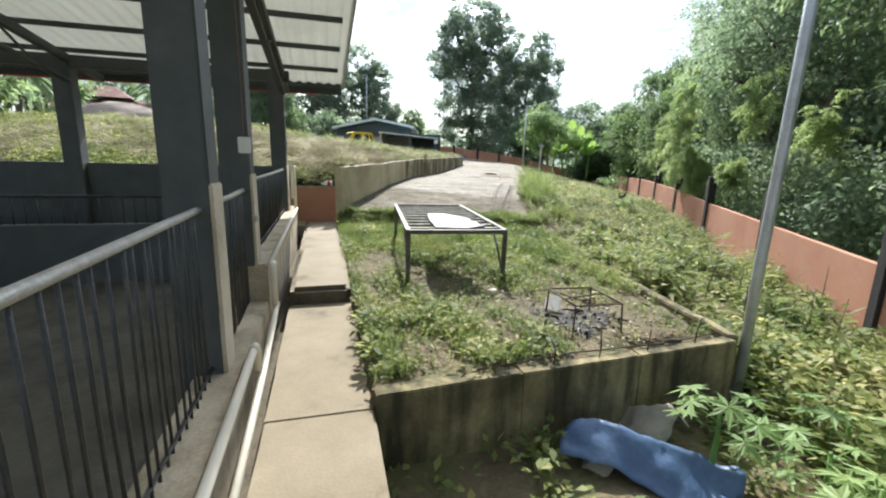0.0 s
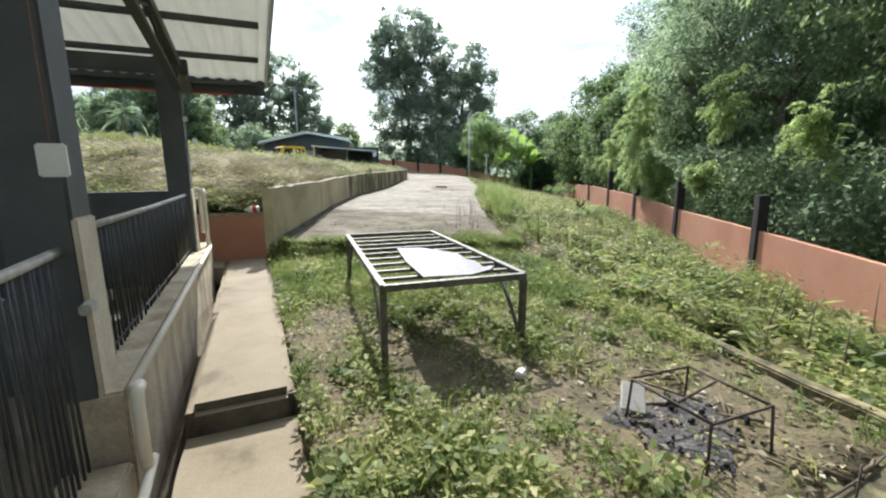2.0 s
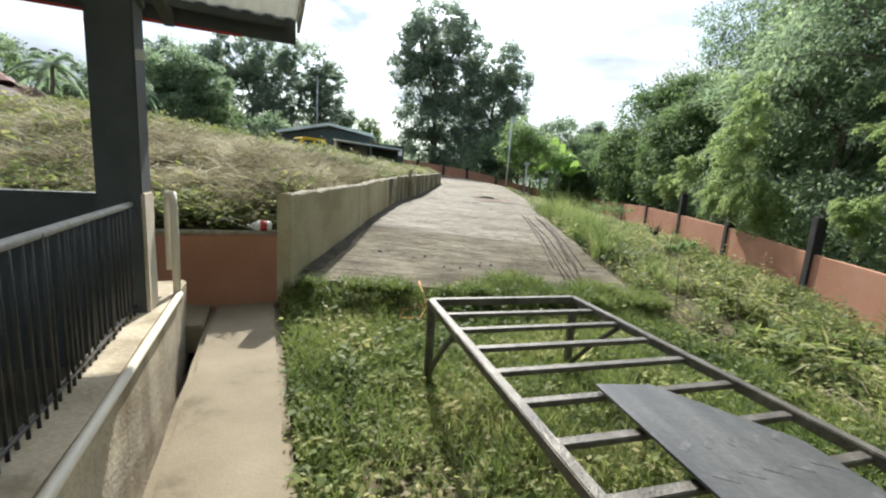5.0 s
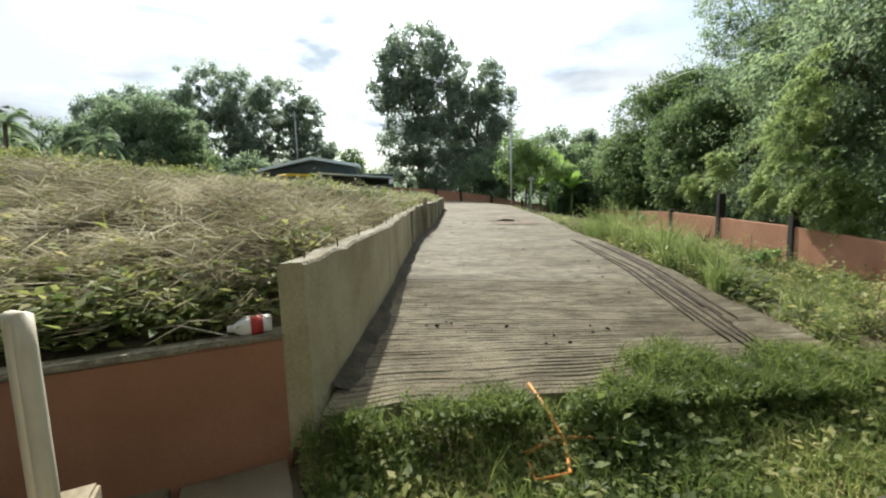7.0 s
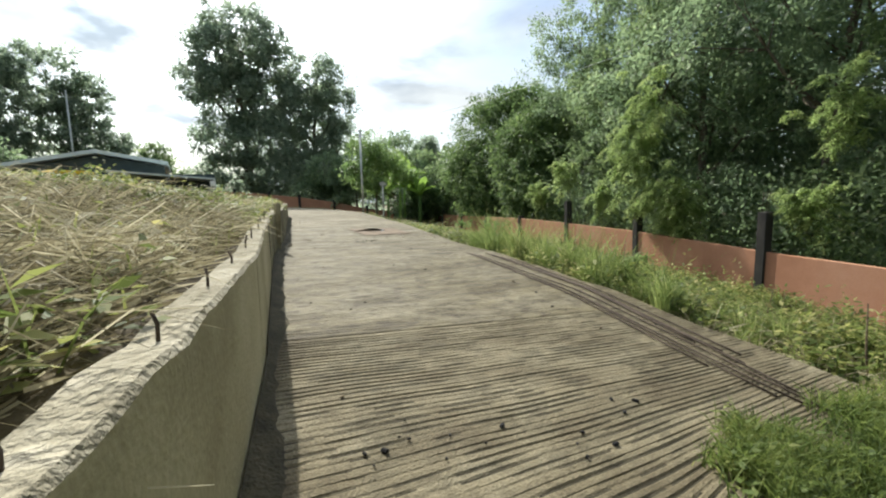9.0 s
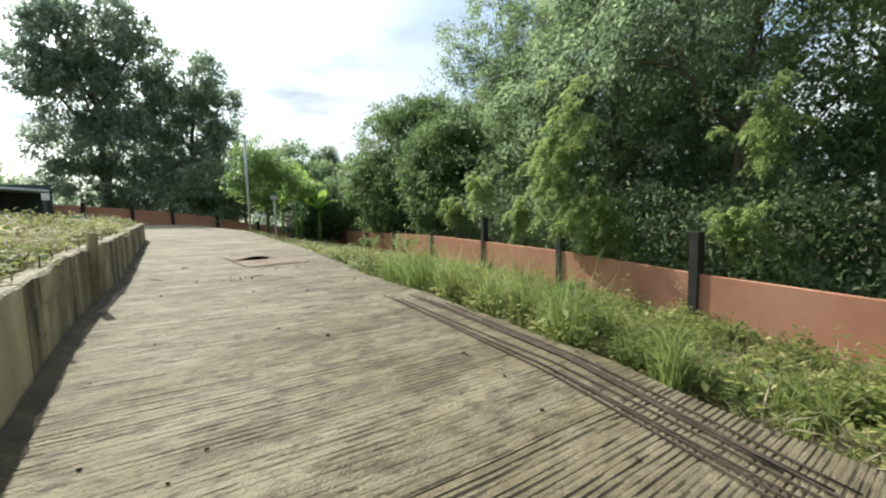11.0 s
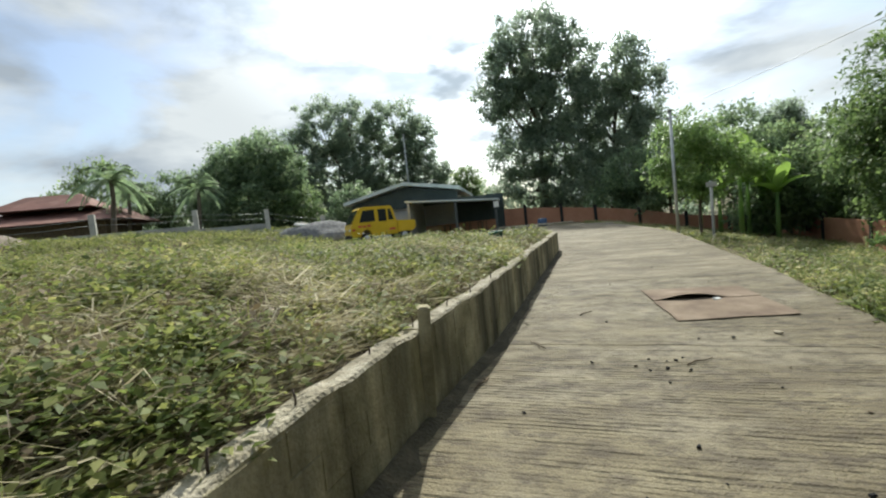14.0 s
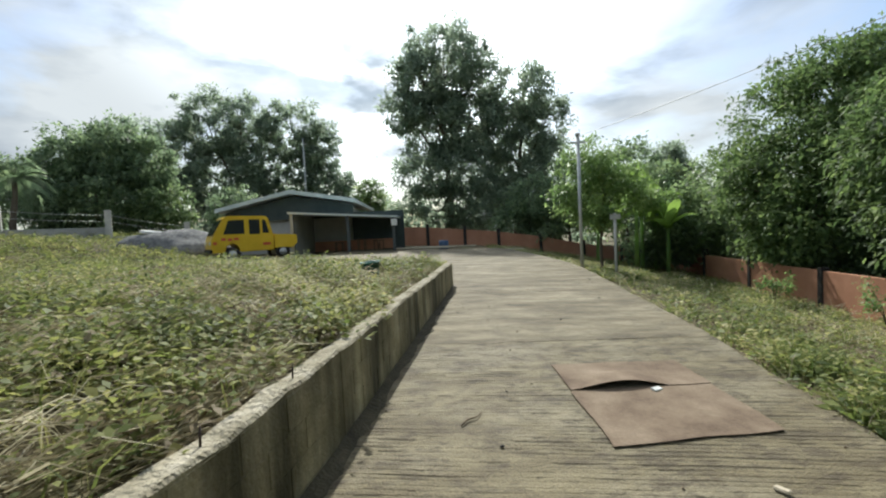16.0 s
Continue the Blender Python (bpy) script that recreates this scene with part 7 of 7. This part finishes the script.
x, y = pick(8500, -2.45, 2.7, 2.5, 10.2, on_terrace)
thing("weeds", "low broad-leaved weeds over the terrace", "weeds", kind="stuff", me=quads("weeds", plants(x, y, ground_z(x, y), RNG.uniform(0.02, 0.15, len(x)), 5, 0.055), 4, L_weed))
x, y = pick(46000, -2.45, 2.7, 2.5, 10.2, on_terrace)
thing("grass", "short uneven grass on the terrace", "grass", kind="stuff", me=quads("grass", grass(x, y, ground_z(x, y), RNG.uniform(0.07, 0.2, len(x)) + 0.16 * smooth((y - 6.0) / 1.5) * RNG.random(len(x)) * tufty(x, y, 0.8), 0.006, 0.6, 1.1), 4, L_grass))
x, y = pick(12000, 1.8, 11, 2.6, 22, on_strip)
thing("weeds", "thick leafy weeds between the driveway and the boundary wall", "weeds", kind="stuff", me=quads("weeds", plants(x, y, ground_z(x, y), RNG.uniform(0.04, 0.28, len(x)) + 0.3 * tufty(x, y, 0.9) * RNG.random(len(x)), 7, 0.07, 0.5, 0.11), 4, L_weed))
x, y = pick(16000, 1.8, 12, 1, 24, on_strip)
thing("grass", "rough grass among the weeds by the boundary wall", "grass", kind="stuff", me=quads("grass", grass(x, y, ground_z(x, y), RNG.uniform(0.12, 0.45, len(x)), 0.009, 0.7, 1.3), 4, L_grass))
x, y = pick(12000, 3, 16, 20, 44, on_strip)
thing("weeds", "low weeds beside the upper driveway", "weeds", kind="stuff", me=quads("weeds", plants(x, y, ground_z(x, y), RNG.uniform(0.05, 0.28, len(x)), 6, 0.1, 0.5, 0.12), 4, L_weed))
x, y = pick(22000, 2, 16, 2, 44, lambda x, y: on_strip(x, y) * (0.08 + 0.92 * smooth(0.3 + 1.4 * bumps(x, y + 2, 0.9))))
thing("straw", "dry cut stalks among the weeds by the boundary wall", "straw", kind="stuff", me=quads("straw", grass(x, y, ground_z(x, y) + 0.05, RNG.uniform(0.15, 0.5, len(x)), 0.008, 3.0, 2.0), 4, L_straw))
x, y = pick(430, -0.6, 4, -3, 3.4, low_front)
thing("weeds", "weeds on the low ground in front of the terrace", "weeds", kind="stuff", me=quads("weeds", plants(x, y, ground_z(x, y), RNG.uniform(0.05, 0.3, len(x)), 6, 0.09, 0.5, 0.1), 4, L_weed))
x, y = pick(5000, 2.7, 7.5, -4, 4.5, lambda x, y: (x > np.interp(y, [-4, 4.5], [2.9, 2.85])) * (x < fx(y) - 0.15) * 1.0)
thing("weeds", "thick leafy weeds beside the terrace corner", "weeds", kind="stuff", me=quads("weeds", plants(x, y, ground_z(x, y), RNG.uniform(0.1, 0.5, len(x)), 9, 0.1, 0.5, 0.12), 4, L_weed))
x, y = pick(9500, -2.2, 2.4, 9.6, 11.6, drive_foot)
thing("grass", "grass creeping over the foot of the driveway", "grass", kind="stuff", me=quads("grass", np.concatenate([grass(x, y, np.maximum(ground_z(x, y), road_z(x, y)) - 0.01, RNG.uniform(0.05, 0.24, len(x)), 0.006, 0.9, 1.2), plants(x[::6], y[::6], np.maximum(ground_z(x[::6], y[::6]), road_z(x[::6], y[::6])), RNG.uniform(0.03, 0.14, len(x[::6])), 4, 0.045)]), 4, L_grass))

# tall grass clumps along the right edge of the drive
for k in range(54):
    y = 11.2 + 6.6 * (k / 54) + RNG.uniform(-0.2, 0.2)
    x = float(np.interp(y, EDGE_Y, EDGE_X)) + RNG.uniform(0.22, 1.25) + (0.25 if y < 12 else 0)
    s = RNG.uniform(0.6, 1.45) * (0.6 if y > 16.9 or y < 12 else 1.0)
    n = 95
    a, r = RNG.uniform(0, 6.283, n), 0.1 * np.sqrt(RNG.random(n))
    xx, yy = r * np.cos(a), r * np.sin(a)
    thing("grass_clump", "tall clump of arching green grass at the driveway edge", "grass clump", pose(x, y, float(ground_z(x, y)) - 0.02), "tall grass along the driveway", me=quads("clump", grass(xx, yy, np.zeros(n), RNG.uniform(0.3, 0.9, n) * s, 0.008, 0.42, 1.1), 4, L_tall))


def clumps(n, x0, x1, y0, y1, keep, height, per, leaf, material, label, name="weeds", spread=0.2):
    """Leafy weed clumps with their own mounded shape."""
    cx, cy = pick(n, x0, x1, y0, y1, keep)
    s = np.repeat(RNG.uniform(0.5, 1.3, n), per)
    a, r = RNG.uniform(0, 6.283, n * per), np.sqrt(RNG.random(n * per))
    xx, yy = np.repeat(cx, per) + spread * s * r * np.cos(a), np.repeat(cy, per) + spread * s * r * np.sin(a)
    z = height(xx, yy) + leaf["h"] * s * (1 - 0.7 * r ** 2) * RNG.random(n * per)
    hd = np.stack([np.cos(a), np.sin(a), RNG.uniform(-0.3, 0.6, n * per)], 1) + RNG.normal(size=(n * per, 3)) * 0.3
    L = leaf["size"] * RNG.uniform(0.6, 1.3, n * per)
    me = quads("clumps", leaves_of(np.stack([xx, yy, z], 1), hd, np.array([0, 0, 1.0]) + RNG.normal(size=(n * per, 3)) * 0.3, L, L * leaf["slim"]), 4, material)
    return thing(name, label, "weeds", kind="stuff", me=me)


clumps(430, 2.2, 11, 3, 21, on_strip, ground_z, 80, dict(h=0.48, size=0.115, slim=0.46), L_weed, "tall leafy weed clumps between driveway and wall", spread=0.24)
clumps(110, -2.3, 2.6, 2.6, 10, on_terrace, ground_z, 60, dict(h=0.22, size=0.085, slim=0.5), L_weed, "leafy weed tufts on the terrace", spread=0.15)
clumps(90, 2.6, 9.5, 4, 19, on_strip, ground_z, 46, dict(h=0.95, size=0.085, slim=0.4), L_weed, "tall thin leafy weed stalks between driveway and wall", spread=0.1)
clumps(130, 2.4, 8, 0, 11, on_strip, ground_z, 48, dict(h=0.5, size=0.27, slim=0.2), L_grass, "broad strap-leaved weeds beside the terrace", spread=0.18)


def on_bank(x, y):
    b = np.interp(y, BOUND[:, 1], BOUND[:, 0])
    d = b - x
    return ((d > 0.14) & (y > 9.95 - 0.27 * (-2.45 - x) * (x < -2.45) + 0.15)) * np.exp(-d / 14)


def bank_of(n, x0, x1, y0, y1, keep):
    x, y = pick(n, x0, x1, y0, y1, keep)
    return x, y, bank_z(x, y)


x, y, z = bank_of(20000, -22, 1.3, 9, 31, lambda x, y: on_bank(x, y) * (0.12 + 0.88 * np.maximum(smooth((y - 12.5) / 4.5), smooth((np.interp(y, BOUND[:, 1], BOUND[:, 0]) - x - 2.0) / 2.5))) * (0.06 + 0.94 * tufty(x, y, 1.1) ** 1.6))
thing("creeping_vines", "creeping yellow-green weeds over the bank", "weeds", kind="stuff", me=quads("vines", plants(x, y, z, RNG.uniform(0.03, 0.28, len(x)), 7, 0.062, 0.58, 0.13), 4, L_bankleaf))
x, y, z = bank_of(2600, -9, -1.8, 9.2, 11.4, lambda x, y: on_bank(x, y) * (np.interp(y, BOUND[:, 1], BOUND[:, 0]) - x > 0.22) * np.exp(-((y - 9.8) / 0.55) ** 2))
thing("weeds", "leafy weeds behind the low terracotta wall", "weeds", kind="stuff", me=quads("weeds", plants(x, y, z, RNG.uniform(0.05, 0.26, len(x)), 7, 0.1, 0.4, 0.1), 4, L_weed))
x, y, z = bank_of(26000, -16, 1.3, 9.6, 31, lambda x, y: on_bank(x, y) * (np.interp(y, BOUND[:, 1], BOUND[:, 0]) - x > 0.32) * (0.2 + 0.8 * smooth((16 - y) / 4) * smooth((6.5 - (np.interp(y, BOUND[:, 1], BOUND[:, 0]) - x)) / 3)) * (0.1 + 0.9 * smooth(0.5 + 1.5 * bumps(x + 1, y, 1.7))))
n = len(x)
a = RNG.uniform(0, 6.283, n) * 0.5 + 2.2 + 1.3 * bumps(x, y, 0.8)
hd = np.stack([np.cos(a), np.sin(a), RNG.uniform(-0.05, 0.28, n)], 1)
h2 = hd + RNG.normal(size=(n, 3)) * np.array([0.85, 0.85, 0.16])
thing("straw", "mats of cut dry straw over the bank", "straw", kind="stuff", me=quads("straw", blades_of(np.stack([x, y, z + RNG.uniform(0.01, 0.14, n)], 1), hd, h2, RNG.uniform(0.15, 0.5, n), RNG.uniform(0.004, 0.01, n)), 4, L_straw))
# heaped handfuls of stalks: each fans out of its own middle and arches over
cx, cy, cz = bank_of(1450, -12, 0.9, 9.9, 29, lambda x, y: on_bank(x, y) * (np.interp(y, BOUND[:, 1], BOUND[:, 0]) - x > 0.35) * (0.3 + 0.7 * smooth((16.5 - y) / 3.5)))
per = 40
n = len(cx) * per
main = np.repeat(RNG.uniform(0, 6.283, len(cx)), per)
a = main + RNG.normal(size=n) * 0.55 + np.pi * (RNG.random(n) < 0.3)
hd = np.stack([np.cos(a), np.sin(a), RNG.uniform(0.0, 0.75, n)], 1)
h2 = np.stack([np.cos(a + RNG.normal(size=n) * 0.5), np.sin(a + RNG.normal(size=n) * 0.5), RNG.uniform(-0.75, 0.05, n)], 1)
lift = np.repeat(RNG.uniform(0.02, 0.16, len(cx)), per)
P = np.stack([np.repeat(cx, per) + RNG.normal(size=n) * 0.09, np.repeat(cy, per) + RNG.normal(size=n) * 0.09, np.repeat(cz, per) + lift * RNG.random(n)], 1)
thing("straw", "heaped handfuls of cut dry stalks on the bank", "straw", kind="stuff", me=quads("straw", blades_of(P, hd, h2, RNG.uniform(0.2, 0.6, n), RNG.uniform(0.004, 0.011, n)), 4, L_straw))
x, y, z = bank_of(9000, -4, 1.3, 9.9, 27, lambda x, y: on_bank(x, y) * (np.interp(y, BOUND[:, 1], BOUND[:, 0]) - x < 0.5))
n = len(x)
a = 1.33 + RNG.normal(size=n) * 0.5
hd = np.stack([np.cos(a), np.sin(a), RNG.uniform(-0.05, 0.15, n)], 1)
thing("straw", "short broken straw along the top of the retaining wall", "straw", kind="stuff", me=quads("straw", blades_of(np.stack([x - 0.04, y, z + RNG.uniform(0.0, 0.05, n)], 1), hd, hd + RNG.normal(size=(n, 3)) * np.array([0.3, 0.5, 0.1]), RNG.uniform(0.08, 0.3, n), RNG.uniform(0.005, 0.015, n)), 4, L_straw))
x, y, z = bank_of(26000, -24, 1.2, 9.6, 34, lambda x, y: on_bank(x, y) * (0.2 + 0.8 * tufty(x + 2, y, 0.9)))
thing("grass", "thin yellowing grass over the bank", "grass", kind="stuff", me=quads("grass", grass(x, y, z, RNG.uniform(0.08, 0.32, len(x)), 0.009, 1.2, 1.5), 4, L_bankleaf))
x, y, z = bank_of(26000, -40, -5, -4, 44, lambda x, y: ((np.interp(y, BOUND[:, 1], BOUND[:, 0]) - x > 0.3)) * (np.interp(y, BOUND[:, 1], BOUND[:, 0]) - x < 22) * (0.3 + 0.7 * tufty(x, y, 0.5)))
thing("grass", "yellow-green rough grass high on the bank", "grass", kind="stuff", me=quads("grass", np.concatenate([grass(x, y, z, RNG.uniform(0.12, 0.45, len(x)), 0.022, 1.2, 1.5), plants(x[::2], y[::2], z[::2], RNG.uniform(0.05, 0.3, len(x[::2])), 3, 0.14, 0.6, 0.15)]), 4, L_bankleaf))
def mounded(x, y):
    return on_bank(x, y) * (0.03 + 0.97 * smooth(0.45 + 1.9 * bumps(x + 5, y, 1.25)))


clumps(520, -13, 1.1, 13.8, 30, mounded, bank_z, 130, dict(h=0.3, size=0.064, slim=0.62), L_bankleaf, "leafy creeper mounds on the bank", spread=0.3)
clumps(230, -10, 1.0, 13.8, 29, mounded, bank_z, 130, dict(h=0.36, size=0.07, slim=0.58), L_weed, "dark green weed mounds on the bank", spread=0.28)
clumps(240, -10, 0.9, 14, 29, on_bank, bank_z, 60, dict(h=0.3, size=0.075, slim=0.5), L_litter, "withered brown weed heaps on the bank", "dead_weeds", spread=0.26)


# bare dead stalks standing in the strip
for k in range(16):
    y = 4.5 + 11 * RNG.random()
    x = float(np.interp(y, EDGE_Y, EDGE_X)) + RNG.uniform(0.6, 3.6)
    h = RNG.uniform(0.45, 1.0)
    thing("dead_stalk", "thin dark dead stalk standing in the weeds", "stalk", pose(x, y, float(ground_z(x, y)) - 0.05, RNG.uniform(-9, 9), RNG.uniform(-9, 9), 0), "dead stalks among the weeds", me=tube([(0, 0, 0), (0.01, 0.01, h * 0.5), (0.03, 0.0, h)], [0.011, 0.009, 0.005], M_twig, 5))


# young papaya plants in front of the terrace
def papaya_leaf(s):
    bm = bmesh.new()
    c = bm.verts.new((0, 0, 0))
    rim = []
    for k in range(7):
        a0 = math.radians(-150 + 300 * k / 6)
        for da, r in ((-0.42, 0.26), (-0.27, 0.6), (-0.15, 0.58), (0.0, 1.0), (0.15, 0.58), (0.27, 0.6)):
            a = a0 + da * 0.9
            rr2 = r * s * (1 - 0.25 * abs(k - 3) / 3)
            rim.append(bm.verts.new((rr2 * math.cos(a), rr2 * math.sin(a), -0.18 * rr2 ** 2 / s + 0.03 * math.sin(5 * a) * s)))
    for p, q in zip(rim, rim[1:]):
        bm.faces.new((c, p, q))
    return finish(bm, L_papaya)


for k, (x, y, h, n, s) in enumerate(((2.0, 2.55, 0.62, 11, 0.18), (2.5, 2.2, 0.5, 10, 0.18), (3.0, 2.6, 0.42, 7, 0.17), (2.35, 1.75, 0.6, 8, 0.2), (3.4, 1.9, 0.55, 7, 0.18))):
    z = float(ground_z(x, y))
    t = thing("papaya_plant", "young papaya plant with deeply lobed pale-green leaves", "papaya", pose(x, y, z), "papaya plants below the terrace")
    part("stem", tube([(0, 0, -0.05), (0.01, 0, h * 0.5), (0.0, 0.01, h)], [0.022, 0.018, 0.012], L_papaya, 8), t)
    rg = random.Random(k)
    me = papaya_leaf(s)
    for q in range(n):
        a, el = 2.4 * q, rg.uniform(-0.1, 0.7)
        L = rg.uniform(0.16, 0.32)
        zq = h * (0.55 + 0.45 * q / n)
        tip = (L * math.cos(a) * math.cos(el), L * math.sin(a) * math.cos(el), zq + L * math.sin(el))
        lf = part("leaf", me, t, m=pose(*tip, rg.uniform(-18, 18), rg.uniform(5, 30), math.degrees(a)))
        part("leaf_stalk", tube([(0, 0, zq), tip], 0.005, L_papaya, 5), t)


# pale young shrubs and a burnt stump in front of the boundary wall
def sapling(x, y, h, w, seed):
    """Several thin stems with loose sprays of small pale leaves."""
    r = np.random.default_rng(seed)
    t = thing("sapling", "pale loose-leaved sapling in front of the boundary wall", "sapling", pose(x, y, float(ground_z(x, y)) - 0.03), "saplings by the boundary wall")
    out = []
    for k in range(7):
        a, lean = 6.283 * k / 7 + r.normal() * 0.3, r.uniform(0.2, 0.9) * w
        tip = np.array([math.cos(a) * lean, math.sin(a) * lean, h * r.uniform(0.65, 1.0)])
        mid = tip * np.array([0.35, 0.35, 0.6])
        part("stem", tube([(0, 0, 0), tuple(mid), tuple(tip)], [0.012, 0.008, 0.003], M_bark, 5), t)
        n = 90
        f = r.uniform(0.35, 1.0, n)[:, None]
        P = mid + (tip - mid) * f + r.normal(size=(n, 3)) * 0.1 * w
        D = r.normal(size=(n, 3)) * 0.6 + np.array([math.cos(a), math.sin(a), -0.3])
        L = r.uniform(0.06, 0.13, n)
        out.append(leaves_of(P, D, np.array([0, 0, 1.0]) + r.normal(size=(n, 3)) * 0.35, L, L * 0.42))
    part("foliage", quads("foliage", np.concatenate(out), 4, L_pale), t)


sapling(9.9, 24.7, 1.1, 0.75, 901)
sapling(10.7, 28.4, 0.9, 0.6, 902)
sapling(6.6, 15.4, 0.6, 0.4, 903)

stump = thing("stump", "dark charred stump with ragged dead stems among the weeds", "stump", pose(7.9, 18.6, float(ground_z(7.9, 18.6)) - 0.05))
bm = bmesh.new()
tube_into(bm, [(0, 0, 0), (0.02, 0.01, 0.25), (0.0, 0.03, 0.48)], [0.2, 0.15, 0.11], 9)
for v in bm.verts:
    v.co += noise.noise_vector(v.co * 6.0) * 0.05
part("trunk", finish(bm, M_char), stump)
for k in range(11):
    a = 0.6 * k
    q = 0.25 + 0.2 * ((k * 7) % 5) / 5
    part("dead_stem", tube([(0.06 * math.cos(a), 0.06 * math.sin(a), 0.3), (q * 0.6 * math.cos(a), q * 0.6 * math.sin(a), 0.62), (q * math.cos(a), q * math.sin(a), 0.55 + 0.3 * (k % 3) / 2)], [0.016, 0.011, 0.004], M_char, 5), stump)


# dry fallen leaves and cut bits lying on the soil of the terrace and along the strip
def litter(n, x0, x1, y0, y1, keep):
    x, y = pick(n, x0, x1, y0, y1, keep)
    a = RNG.uniform(0, 6.283, n)
    D = np.stack([np.cos(a), np.sin(a), RNG.uniform(-0.1, 0.25, n)], 1)
    L = RNG.uniform(0.025, 0.075, n)
    return leaves_of(np.stack([x, y, ground_z(x, y) + RNG.uniform(0.015, 0.06, n)], 1), D, np.array([0, 0, 1.0]) + RNG.normal(size=(n, 3)) * 0.4, L, L * RNG.uniform(0.25, 0.6, n))


thing("leaf_litter", "dull dry fallen leaves on the terrace soil", "leaf litter", kind="stuff", me=quads("litter", litter(6500, -1.8, 2.5, 2.7, 10, lambda x, y: (on_terrace(x, y) > 0) * 0.9), 4, L_litter))
thing("leaf_litter", "dry cut bits and leaves under the weeds by the wall", "leaf litter", kind="stuff", me=quads("litter", litter(20000, 2.2, 11, 2.8, 26, lambda x, y: (on_strip(x, y) > 0) * 0.9), 4, L_litter))
